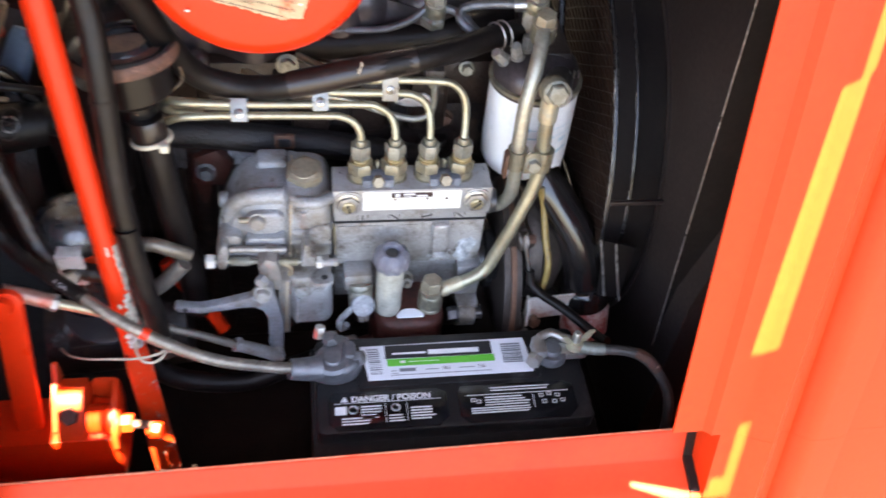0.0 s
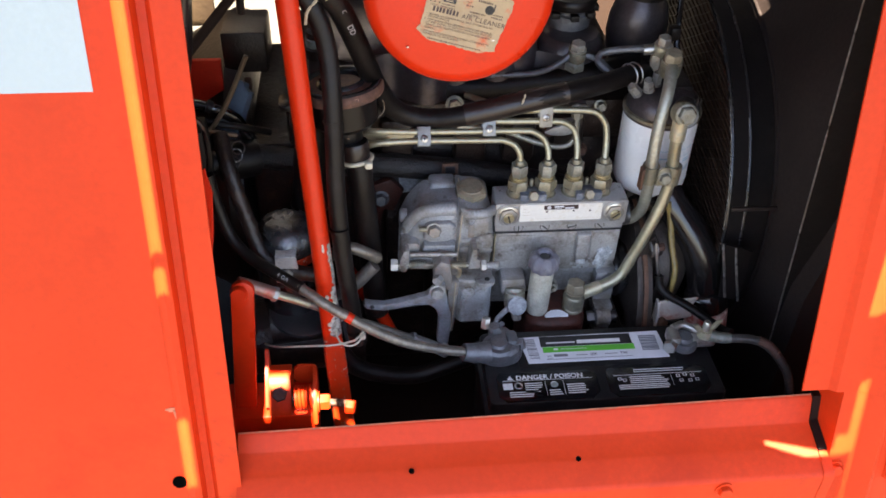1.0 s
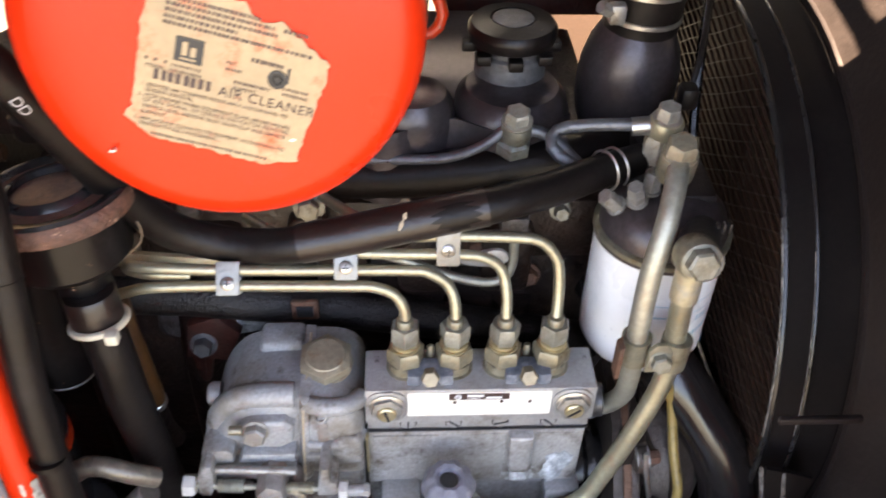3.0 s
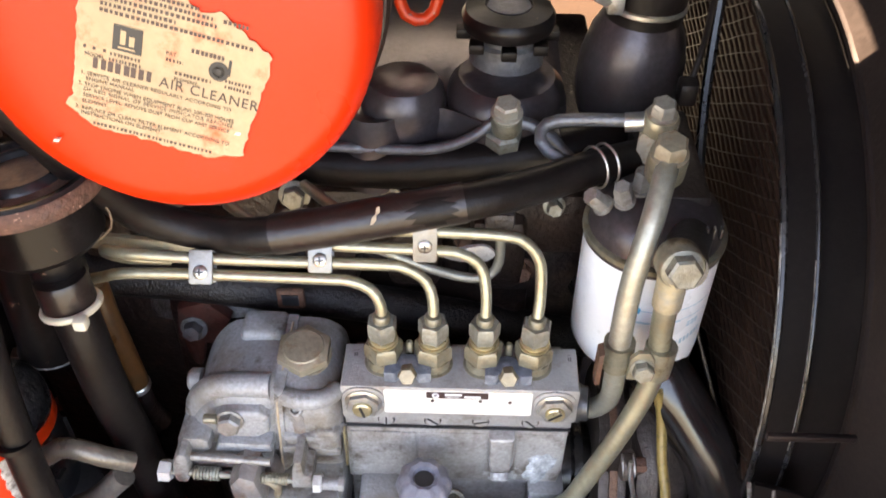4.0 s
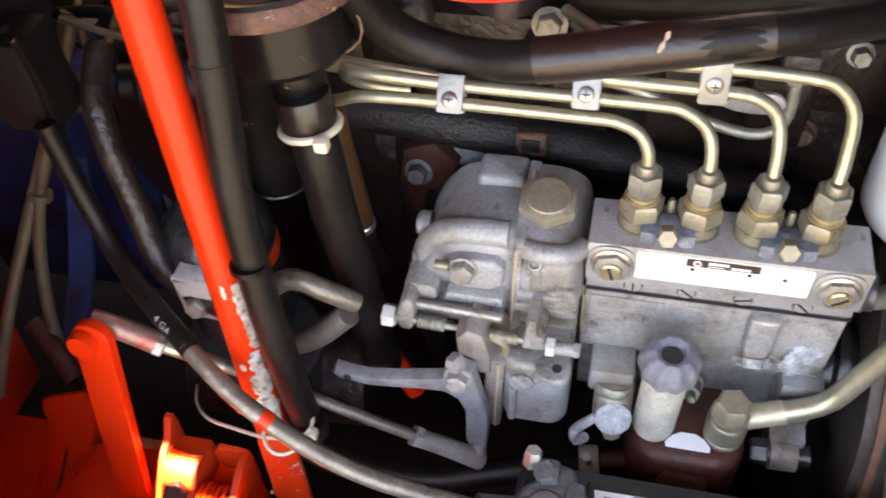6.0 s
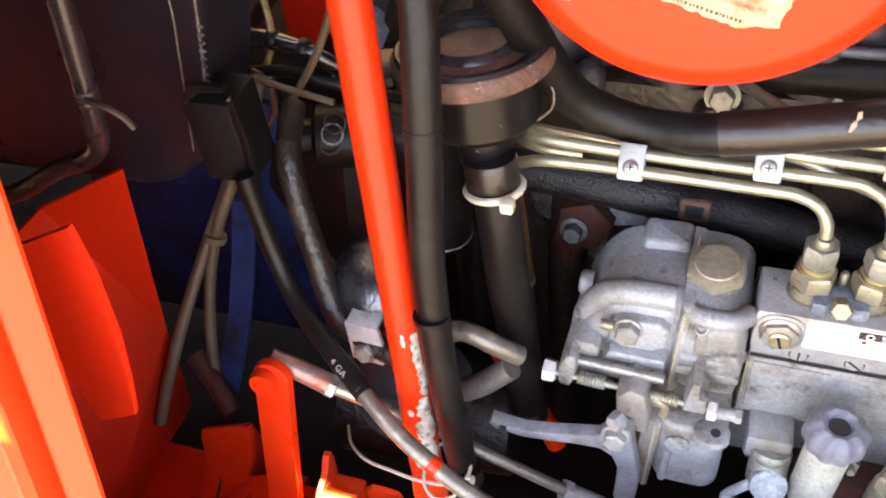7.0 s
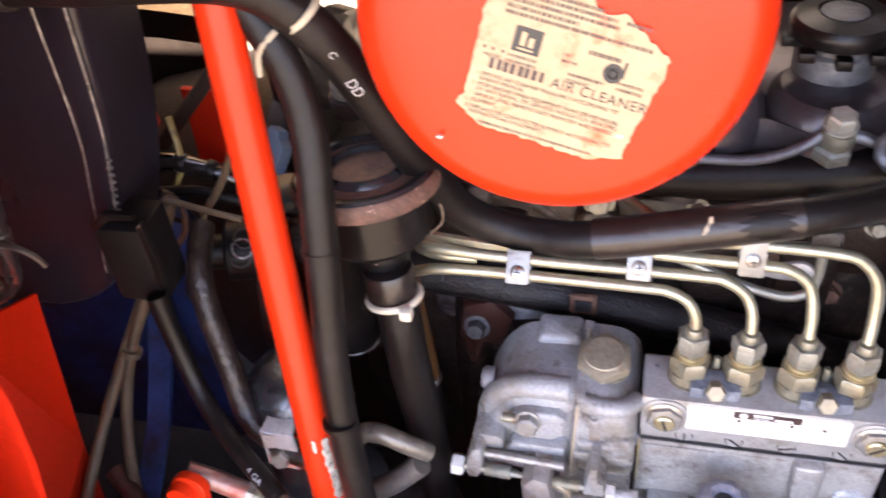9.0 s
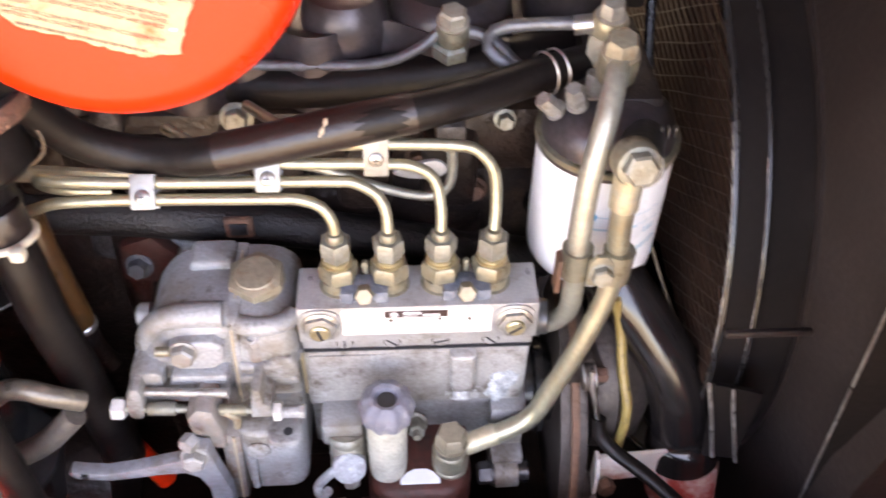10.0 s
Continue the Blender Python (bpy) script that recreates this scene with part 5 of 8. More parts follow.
part("end_eye", prism(front(0.688), soften([(0.078, 1.087), (0.092, 1.082), (0.110, 1.082), (0.118, 1.089), (0.110, 1.098), (0.094, 1.094)], 2), 0.003, 0.001), M["alu_lite"], e, "flattened zinc lug")
solo("support_bar", prism(front(0.697), [(-0.165, 1.080), (-0.075, 1.074), (-0.07, 1.083), (-0.165, 1.093)], 0.004, 0.001), M["brass"], (-0.12, 0.69, 1.08), "flat zinc-plated support bar", "bracket")


# ---- hoses ----
def hose(name, pts, r, mat, label, seg=16, wobble=0.02):
    e = thing(name, pts[0], label, "hose")
    part("hose_body", tube(pts, r, seg, wobble=wobble), M[mat], e)
    return e


hA = hose("heater_hose", [(-0.42, 0.575, 1.310), (-0.312, 0.578, 1.3215), (-0.243, 0.580, 1.323), (-0.196, 0.585, 1.3235), (-0.170, 0.598, 1.312), (-0.149, 0.610, 1.282), (-0.139, 0.618, 1.257), (-0.129, 0.628, 1.226), (-0.116, 0.642, 1.183),
                           (-0.097, 0.655, 1.143), (-0.072, 0.661, 1.127), (-0.047, 0.657, 1.1265), (-0.020, 0.650, 1.1335), (0.043, 0.652, 1.147), (0.097, 0.660, 1.154), (0.139, 0.680, 1.152), (0.176, 0.702, 1.150), (0.235, 0.74, 1.14)],
          0.0114, "rubber", "black rubber heater hose looped under the air cleaner")
part("tape_sleeve", tube([(-0.018, 0.6500, 1.1340), (0.012, 0.6500, 1.1405), (0.043, 0.652, 1.147), (0.095, 0.6598, 1.1538)], 0.0124, 18, wobble=0.01), M["rubber_brown"], hA, "shiny brown-black tape wrap")
part("tape_tear", prism(Matrix.Translation((0.044, 0.6418, 1.1571)) @ pose(0, 0, 0, 45, 0, 0) @ Matrix.Rotation(radians(-20), 4, "Z"), [(-0.0006, -0.006), (0.0006, -0.0055), (0.0016, -0.002), (0.0006, 0.0005), (0.0018, 0.003), (0.0004, 0.006), (-0.0010, 0.0045), (-0.0002, 0.001), (-0.0012, -0.002)], 0.0006), M["gasket"], hA, "torn tan tape end")
for dx in (0.0, 0.0075):
    c = Vector((0.176 + dx, 0.702 + dx * 0.6, 1.150 - dx * 0.1))
    ax = Vector((0.86, 0.5, -0.05)).normalized()
    fm = axis_frame(c, ax)
    part("spring_clamp", tube([fm @ Vector((0.0134 * math.cos(t), 0.0134 * math.sin(t), 0)) for t in [2 * math.pi * k / 20 for k in range(21)]], 0.0009, 6, False, ends=False), M["steel"], hA)
hx, hn = Vector((0.30, 0.28, -0.91)).normalized(), Vector((0.15, -0.93, 0.30))
hn = (hn - hx * hn.dot(hx)).normalized()
dm = Matrix((hx, hn.cross(hx), hn)).transposed().to_4x4()
dm.translation = Vector((-0.1395, 0.618, 1.259)) + hn * 0.0119
for px in (-0.305, -0.290):
    part("hose_clamp", lathe((px, 0.578, 1.3217), (1, 0.03, 0.02), [(0.0114, 0), (0.0124, 0.0008), (0.0124, 0.0052), (0.0114, 0.006)], 24), M["wire"], hA, "dull steel hose clamp")
letters("DD", 0.0080, dm @ Matrix.Translation((-0.006, -0.003, 0)), M["faded_ink"], hA, "print", 1.0, 0.0)
letters("C", 0.0055, dm @ Matrix.Translation((-0.025, -0.001, 0)), M["faded_ink"], hA, "print", 1.0, 0.0)

hD = hose("breather_hose", [(-0.42, 0.598, 1.325), (-0.26, 0.610, 1.330), (-0.200, 0.608, 1.318), (-0.172, 0.602, 1.284), (-0.160, 0.595, 1.245), (-0.1575, 0.582, 1.205), (-0.1575, 0.572, 1.165), (-0.1585, 0.558, 1.10), (-0.1555, 0.546, 1.03), (-0.150, 0.538, 0.97), (-0.147, 0.535, 0.93)],
          0.0097, "rubber", "black rubber hose hanging down beside the red rod")
for z in (1.176, 1.062):
    part("joint_band", tube([(-0.1577, 0.575 - (1.176 - z) * 0.235, z + 0.0015), (-0.1577, 0.5745 - (1.176 - z) * 0.235, z - 0.0015)], 0.0104, 16, False), M["rubber"], hD)
part("cut_end", lathe((-0.1445, 0.533, 0.926), (0.1, -0.1, -1), [(0.0110, 0), (0.0110, 0.012), (0.008, 0.015), (0, 0.015)], 18), M["grime"], hD, "frayed pale hose end")

e = thing("cable_tie", (-0.176, 0.596, 1.292), "cream nylon strap round two hoses", "cable tie", group="cable ties")
part("strap", lathe((-0.1565, 0.6060, 1.2975), (0.52, 0.20, -0.80), [(0.0116, -0.0017), (0.0128, -0.0015), (0.0128, 0.0015), (0.0116, 0.0017)], 28), M["nylon_beige"], e)
part("strap_tail", tube([(-0.1660, 0.5965, 1.2925), (-0.1730, 0.5935, 1.2860), (-0.1765, 0.5930, 1.2800), (-0.1780, 0.5930, 1.2700)], 0.0016, 6), M["nylon_beige"], e)

# oil filler with its hose and white strap
e = thing("oil_filler", (-0.135, 0.62, 1.1), "rusty round oil filler flange on a black neck", "oil filler")
FA, FO = Vector((-0.08, 0.10, 1)).normalized(), Vector((-0.150, 0.637, 1.184))
part("flange", lathe(FO, FA, [(0.036, -0.011), (0.0435, -0.010), (0.0448, -0.006), (0.0445, -0.001), (0.043, 0.001)], 40), M["rust_pale"], e, "rusty pink-brown flange")
part("rim", lathe(FO, FA, [(0.0428, 0.0008), (0.041, 0.0030), (0.037, 0.0028), (0.031, -0.0005), (0.0265, -0.0005), (0.0245, 0.0045), (0.0228, 0.0055), (0.0215, 0.0045), (0.0210, 0.0005)], 40), M["black_gloss"], e, "shiny black rim")
part("seat", lathe(FO, FA, [(0.0208, 0.0004), (0.0200, 0.0012), (0, 0.0010)], 32), M["seat_brown"], e, "brown inner seat")
part("neck", lathe(FO - FA * 0.010, -FA, [(0.0345, 0), (0.0345, 0.030), (0.030, 0.035), (0.0160, 0.037), (0.0160, 0.060)], 32), M["neck_black"], e)
part("ear", prism(Matrix.Translation(FO - FA * 0.012) @ Matrix.Rotation(radians(-8), 4, "Y"), rounded(-0.066, -0.02, -0.040, 0.012, 0.009), 0.006, 0.002), M["neck_black"], e)
part("hose_body", tube([(-0.1395, 0.6205, 1.120), (-0.134, 0.613, 1.085), (-0.131, 0.610, 1.04), (-0.127, 0.612, 0.98), (-0.124, 0.612, 0.925), (-0.1225, 0.612, 0.895)], 0.0136, 20, wobble=0.02), M["rubber"], e)
part("hose_end", lathe((-0.1227, 0.612, 0.897), (0.06, 0, -1), [(0.0141, 0), (0.0149, 0.003), (0.0146, 0.014), (0.010, 0.016), (0, 0.016)], 20), M["grime"], e, "frayed hose end")
part("spout_band", lathe((-0.1398, 0.6208, 1.123), (0.1, -0.15, -1), [(0.0150, 0), (0.0158, 0.002), (0.0158, 0.020), (0.0145, 0.023)], 24), M["rubber_brown"], e)
st = thing("cable_tie", (-0.137, 0.617, 1.1), "cream nylon strap round the filler hose", "cable tie", group="cable ties")
fm = axis_frame((-0.137, 0.617, 1.1035), (0.12, -0.16, -1))
part("strap", tube([fm @ Vector((0.0164 * math.cos(t), 0.0164 * math.sin(t), 0)) for t in [2 * math.pi * k / 28 for k in range(29)]], 0.0023, 8, False, ends=False), M["nylon"], st)
part("strap_head", box(-0.1285, -0.1205, 0.5955, 0.6035, 1.103, 1.111, 0.002), M["nylon"], st)
e = thing("wire_loop", (-0.11, 0.64, 1.15), "thin bare wire loop beside the filler", "wire")
part("wire", tube([(-0.112, 0.64, 1.17), (-0.106, 0.636, 1.16), (-0.107, 0.634, 1.150), (-0.115, 0.632, 1.143)], 0.0007, 6), M["tan_hose"], e)

hL = hose("lower_hose", [(-0.03, 0.76, 1.108), (0.034, 0.745, 1.116), (0.108, 0.742, 1.124), (0.172, 0.748, 1.132), (0.23, 0.78, 1.13)], 0.0165, "rubber", "thick black rubber hose along the cylinder head")
part("hose_clamp", lathe((0.150, 0.7455, 1.1290), (0.95, 0.08, 0.1), [(0.0168, 0), (0.0182, 0.001), (0.0182, 0.009), (0.0168, 0.010)], 24), M["valve"], hL, "dull steel hose clamp")
hC = hose("coolant_hose", [(-0.26, 0.735, 1.034), (-0.170, 0.720, 1.030), (-0.111, 0.717, 1.028), (-0.050, 0.715, 1.022), (0.003, 0.716, 1.014), (0.054, 0.718, 1.002), (0.12, 0.722, 0.984), (0.2, 0.74, 0.95)], 0.0150, "braid", "black braided coolant hose behind the pump")
part("hose_clip", box(-0.037, -0.017, 0.696, 0.701, 1.022, 1.040, 0.002), M["rust"], hC, "rusty hose clip")
part("clip_hole", box(-0.033, -0.021, 0.6945, 0.696, 1.0265, 1.0365, 0.0005), M["ink"], hC)
e = thing("drain_hose", (-0.134, 0.65, 1.0), "amber-brown rubber drain hose with a bright ferrule", "hose")
part("hose_body", tube([(-0.142, 0.655, 1.085), (-0.139, 0.651, 1.060), (-0.137, 0.650, 1.036), (-0.135, 0.650, 1.010), (-0.134, 0.650, 0.990)], 0.0092, 18, wobble=0.05), M["amber"], e)
part("ferrule", lathe((-0.134, 0.650, 0.9905), (0.03, 0, -1), [(0.0090, -0.001), (0.0100, 0.0005), (0.0096, 0.002), (0.0100, 0.0035), (0.0092, 0.005)], 20), M["steel"], e, "bright ferrule")
part("stub", tube([(-0.134, 0.650, 0.987), (-0.132, 0.650, 0.962), (-0.128, 0.655, 0.940)], 0.0082, 16), M["grime"], e)
e = thing("breather_can", (-0.19, 0.67, 1.03), "chipped black breather can beside the oil filler", "canister")
part("can_body", lathe((-0.196, 0.668, 1.006), (0.12, -0.05, 1), [(0.0, 0.0), (0.017, 0.0), (0.0218, 0.002), (0.0222, 0.005), (0.0210, 0.008), (0.0210, 0.130)], 28), M["neck_black"], e)
part("rim_edge", lathe((-0.196, 0.668, 1.006), (0.12, -0.05, 1), [(0.0216, 0.001), (0.0226, 0.002), (0.0226, 0.0034), (0.0216, 0.0045)], 28), M["worn_and_glint_edge"], e, "worn bright rim")

# ---- fuel filter with its pipes ----
FX, FY = 0.2155, 0.684
e = thing("fuel_filter", (FX, FY, 0.998), "white spin-on fuel filter with a dark metal head", "fuel filter")
can = part("canister", lathe((FX, FY, 1.016), (0, 0, 1), [(0.0, 0), (0.034, 0.0), (0.040, 0.003), (0.0430, 0.009), (0.0435, 0.016), (0.0435, 0.098), (0.0428, 0.101)], 48), M["white"], e)
for z, w, a0, a1 in [(1.0845, 0.0006, -120, -36), (1.0740, 0.0016, -120, -66), (1.0755, 0.0005, -66, -36)] + [(1.051 + 0.0006 * k, 0.0046, -66 + 4.2 * k, -66 + 4.2 * k + (2.8 if k % 3 else 2.0)) for k in range(7)] + \
        [(1.0665 + 0.0026 * (k // 3), 0.0018, -58 + 4.5 * (k % 3), -58 + 4.5 * (k % 3) + 3.4) for k in range(6)]:
    bm = bmesh.new()
    pts = [(a0 + (a1 - a0) * k / 10) for k in range(11)]
    lo = [bm.verts.new((FX + 0.0438 * math.cos(radians(a)), FY + 0.0438 * math.sin(radians(a)), z)) for a in pts]
    hi = [bm.verts.new((FX + 0.0438 * math.cos(radians(a)), FY + 0.0438 * math.sin(radians(a)), z + w)) for a in pts]
    for k in range(10):
        bm.faces.new((lo[k], lo[k + 1], hi[k + 1], hi[k]))
    part("print", bm, M["pale_blue"], can)
for a, z, s in ((-104, 1.085, 0.004), (-108, 1.072, 0.005), (-106, 1.066, 0.003), (-30, 1.036, 0.006)):
    bm = bmesh.new()
    q = [(-1, -0.6), (0.2, -1), (1, 0.3), (-0.3, 1)]
    bm.faces.new([bm.verts.new((FX + 0.0439 * math.cos(radians(a + u * s * 1300)), FY + 0.0439 * math.sin(radians(a + u * s * 1300)), z + v * s)) for u, v in [(x * 0.35, y * 0.8) for x, y in q]])
    part("print", bm, M["blue_ink"], can)
part("head_band", lathe((FX, FY, 1.1155), (0, 0, 1), [(0.0440, 0), (0.0452, 0.0008), (0.0452, 0.0042), (0.0440, 0.005)], 48), M["zinc_gold"], e, "tarnished gold band")
part("head", lathe((FX, FY, 1.112), (0, 0, 1), [(0.0430, 0), (0.0445, 0.0012), (0.0445, 0.0038), (0.0418, 0.005), (0.0415, 0.013), (0.0385, 0.022), (0.031, 0.030), (0.018, 0.035), (0, 0.037)], 48), M["housing_grey"], e, "dark metal filter head")
bm = box(FX - 0.012, FX + 0.03, FY - 0.01, FY + 0.09, 1.122, 1.150, 0.006)
part("mount_arm", bm, M["black"], e)
for p, ax in (((0.1790, 0.672, 1.1440), (-0.7, -0.3, 0.8)), ((0.1905, 0.669, 1.1500), (-0.3, -0.3, 1)), ((0.2010, 0.680, 1.1500), (0, -0.1, 1))):
    part("vent_screw", hexhead(p, ax, 0.0058, 0.014, washer=0.0068), M["nut_grey"], e)
bm = bmesh.new()
for k in range(3):
    box(0.236 + 0.004 * k, 0.2375 + 0.004 * k, 0.647, 0.651, 1.140, 1.148, 0.0004, bm)
part("cast_mark", bm, M["valve"], e)
bm = tube([(0.230, 0.655, 1.134), (0.222, 0.634, 1.142), (0.216, 0.612, 1.1490)], 0.0128, 18)
part("outlet_boss", bm, M["valve"], e)

e = thing("filter_inlet_pipe", (0.19, 0.62, 1.0), "grey-gold steel pipe from the filter to the pump", "fuel pipe", group="filter pipes")
part("tube", tube([(0.211, 0.668, 1.180), (0.206, 0.653, 1.176), (0.199, 0.634, 1.160), (0.192, 0.622, 1.130), (0.190, 0.616, 1.094), (0.192, 0.618, 1.052), (0.1935, 0.624, 1.022), (0.191, 0.631, 1.005), (0.185, 0.634, 0.996), (0.174, 0.634, 0.995)], 0.0068, 16), M["pipe_grey"], e)
part("banjo_ring", lathe((0.212, 0.676, 1.164), (-0.05, -0.3, 1), [(0.0095, 0), (0.0118, 0.003), (0.0118, 0.017), (0.0105, 0.020)], 24), M["zinc_gold"], e)
part("banjo_bolt", hexhead((0.211, 0.670, 1.184), (-0.05, -0.3, 1), 0.0098, 0.0105, washer=0.0112), M["plug_tan"], e)
e = thing("filter_outlet_pipe", (0.17, 0.60, 0.92), "gold zinc-plated steel pipe from the filter to the lift pump", "fuel pipe", group="filter pipes")
part("tube", tube([(0.2110, 0.613, 1.142), (0.2120, 0.613, 1.104), (0.2140, 0.613, 1.072), (0.2110, 0.610, 1.044), (0.198, 0.604, 1.003), (0.182, 0.600, 0.960), (0.173, 0.597, 0.940), (0.160, 0.594, 0.931), (0.145, 0.592, 0.925), (0.126, 0.588, 0.920)], 0.0068, 16), M["pipe"], e)
part("sleeve", tube([(0.2110, 0.6125, 1.145), (0.2115, 0.613, 1.120)], 0.0085, 16, False), M["brass"], e)
part("sleeve", tube([(0.148, 0.5925, 0.926), (0.126, 0.588, 0.920)], 0.0078, 16, False), M["brass"], e)
part("banjo_ring", lathe((0.2130, 0.619, 1.150), (0.05, -1, 0.25), [(0.0115, -0.004), (0.0132, 0), (0.0132, 0.010), (0.012, 0.012)], 24), M["zinc_gold"], e)
part("banjo_bolt", hexhead((0.2132, 0.6085, 1.1535), (0.05, -1, 0.25), 0.0098, 0.0080, washer=0.0112, phase=0.1), M["zinc_dull"], e)
e = thing("pipe_clamp", (0.203, 0.61, 1.07), "tan zinc clamp joining the two filter pipes", "pipe clip")
bm = prism(front(0.6065), [(0.1955, 1.064), (0.2105, 1.064), (0.2105, 1.082), (0.2060, 1.088), (0.2000, 1.088), (0.1955, 1.083)], 0.0030, 0.0007)
tube([(0.1905, 0.6165, 1.084), (0.1912, 0.6178, 1.062)], 0.0096, 16, False, bm=bm)
tube([(0.2147, 0.6122, 1.086), (0.2140, 0.6120, 1.063)], 0.0096, 16, False, bm=bm)
part("strap", bm, M["zinc_gold"], e)
part("strap_tab", prism(front(0.612), [(0.1765, 1.060), (0.1795, 1.060), (0.1795, 1.088), (0.1765, 1.086)], 0.010, 0.0006), M["rust"], e, "rusty tab")
part("clamp_bolt", hexhead((0.2035, 0.604, 1.075), (0, -1, 0.15), 0.0066, 0.006, washer=0.0075), M["zinc_dull"], e)

# ---- drive cover, lower hose and plates beside the pump ----
e = thing("drive_cover", (0.225, 0.64, 0.9), "round black pump drive cover with a rusty edge", "cover")
part("disc", lathe((0.218, 0.660, 0.917), (1, 0, 0), [(0.050, 0), (0.062, 0.002), (0.0635, 0.006), (0.0635, 0.016), (0.060, 0.020), (0.0615, 0.024), (0.056, 0.036), (0.040, 0.046), (0, 0.050)], 48), M["iron_grey"], e)
COVER_EDGE = [(0.572, 0.846), (0.564, 0.862), (0.567, 0.882), (0.574, 0.904), (0.584, 0.926), (0.600, 0.945), (0.617, 0.963), (0.634, 0.982), (0.70, 0.990), (0.70, 0.840), (0.60, 0.840)]
part("edge_plate", prism(side_on(0.1930), soften(COVER_EDGE, 1), 0.0075, 0.001), M["iron_grey"], e)
part("gasket_plate", prism(side_on(0.2005) @ Matrix.Translation((-0.0025, 0, 0)), soften(COVER_EDGE, 1), 0.0055, 0.0008), M["rust_edge"], e, "rust-brown plate edge")
part("edge_plate", prism(side_on(0.2060), soften(COVER_EDGE, 1), 0.0060, 0.001), M["iron_grey"], e)
part("bolt_lug", lathe((0.2060, 0.607, 0.970), (1, 0, 0), [(0.0105, 0), (0.0105, 0.006), (0.0085, 0.009)], 18), M["iron_grey"], e)
part("bolt_lug", lathe((0.2060, 0.585, 0.866), (1, 0, 0), [(0.0110, 0), (0.0110, 0.012), (0.0085, 0.015)], 18), M["iron_grey"], e)
part("cover_bolt", tube([(0.206, 0.606, 0.971), (0.2145, 0.606, 0.972)], 0.0085, 14, False), M["alu_lite"], e)
part("bolt_tip", hexhead((0.2145, 0.606, 0.972), (1, 0, 0.1), 0.0055, 0.008), M["rust_pale"], e)
part("cover_bolt", hexhead((0.212, 0.580, 0.852), (1, -0.2, 0), 0.008, 0.014), M["alu"], e)
part("retainer", tube([(0.2100, 0.600, 0.984), (0.2110, 0.597, 0.972), (0.2150, 0.5955, 0.955), (0.2190, 0.594, 0.936)], 0.0018, 8), M["steel"], e)
e = thing("wire_lead", (0.22, 0.59, 0.93), "black insulated lead from the drive cover", "wire")
part("lead", tube([(0.2195, 0.594, 0.938), (0.2205, 0.589, 0.926), (0.231, 0.579, 0.918), (0.248, 0.562, 0.917), (0.268, 0.54, 0.913), (0.279, 0.525, 0.912), (0.286, 0.512, 0.917)], 0.0052, 12), M["rubber"], e)
e = thing("drain_tube", (0.24, 0.62, 0.92), "yellowed thin plastic drain tube", "tube")
part("tube", tube([(0.226, 0.632, 1.02), (0.2320, 0.628, 0.997), (0.2350, 0.612, 0.968), (0.2390, 0.597, 0.945), (0.2375, 0.591, 0.925), (0.2360, 0.590, 0.905), (0.2385, 0.590, 0.885), (0.232, 0.590, 0.872)], 0.0036, 12), M["drain_yellow"], e)
e = thing("radiator_hose", (0.29, 0.6, 0.87), "thick glossy black radiator hose", "hose")
part("hose_body", tube([(0.190, 0.72, 1.040), (0.212, 0.680, 1.028), (0.233, 0.652, 1.012), (0.2530, 0.635, 0.988), (0.2690, 0.621, 0.966), (0.2790, 0.610, 0.940), (0.2860, 0.605, 0.906), (0.2940, 0.600, 0.868)], 0.0212, 28, wobble=0.008), M["hose_gloss"], e)
part("red_band", lathe((0.2925, 0.598, 0.878), (0.05, -0.25, -1), [(0.0250, 0.000), (0.0262, 0.003), (0.0262, 0.034), (0.023, 0.038)], 28), M["red_faded"], e, "faded red and white band")
part("hose_cuff", lathe((0.2868, 0.6035, 0.904), (0.18, -0.22, -1), [(0.0200, -0.002), (0.0242, 0.001), (0.0262, 0.006), (0.0268, 0.010), (0.0266, 0.024), (0.0240, 0.027)], 28), M["hose_gloss"], e, "thicker black hose end")
e = thing("bracket_plate", (0.25, 0.58, 0.89), "cream painted angle bracket with red marks", "bracket")
part("plate", prism(front(0.588), [(0.222, 0.868), (0.290, 0.876), (0.290, 0.907), (0.222, 0.901)], 0.003, 0.001), M["cream"], e)
part("flange", prism(side_on(0.220), [(0.574, 0.870), (0.588, 0.872), (0.588, 0.906), (0.580, 0.907), (0.574, 0.895)], 0.003, 0.0008), M["cream"], e)
part("nut", hexhead((0.229, 0.580, 0.874), (0.3, -1, 0.2), 0.007, 0.008), M["rust"], e)

# ---- fan guard and radiator shroud ----
CY, CZ, R = 0.85, 0.955, 0.252
e = thing("fan_guard", (0.29, CY, 0.7), "black fan shroud ring with a wire mesh guard", "fan guard")


def ring(x, r0, r1, x1, mat, name):
    bm = bmesh.new()
    n = 72
    v = [[bm.verts.new((xx, CY + rr * math.cos(2 * math.pi * k / n), CZ + rr * math.sin(2 * math.pi * k / n))) for k in range(n)] for xx, rr in ((x, r0), (x1, r0), (x1, r1), (x, r1))]
    for a in range(4):
        for k in range(n):
            bm.faces.new((v[a][k], v[a][(k + 1) % n], v[(a + 1) % 4][(k + 1) % n], v[(a + 1) % 4][k]))
    return part(name, bm, M[mat], e)


def circle_tube(x, r, rad, mat, name, a0=0, a1=72):
    return part(name, tube([(x, CY + r * math.cos(2 * math.pi * k / 72), CZ + r * math.sin(2 * math.pi * k / 72)) for k in range(a0, a1 + 1)], rad, 8, False, ends=False), M[mat], e)


ring(0.292, R - 0.004, R, 0.312, "panel_black", "shroud_barrel")
ring(0.312, R - 0.010, R - 0.006, 0.345, "panel_black", "shroud_barrel")
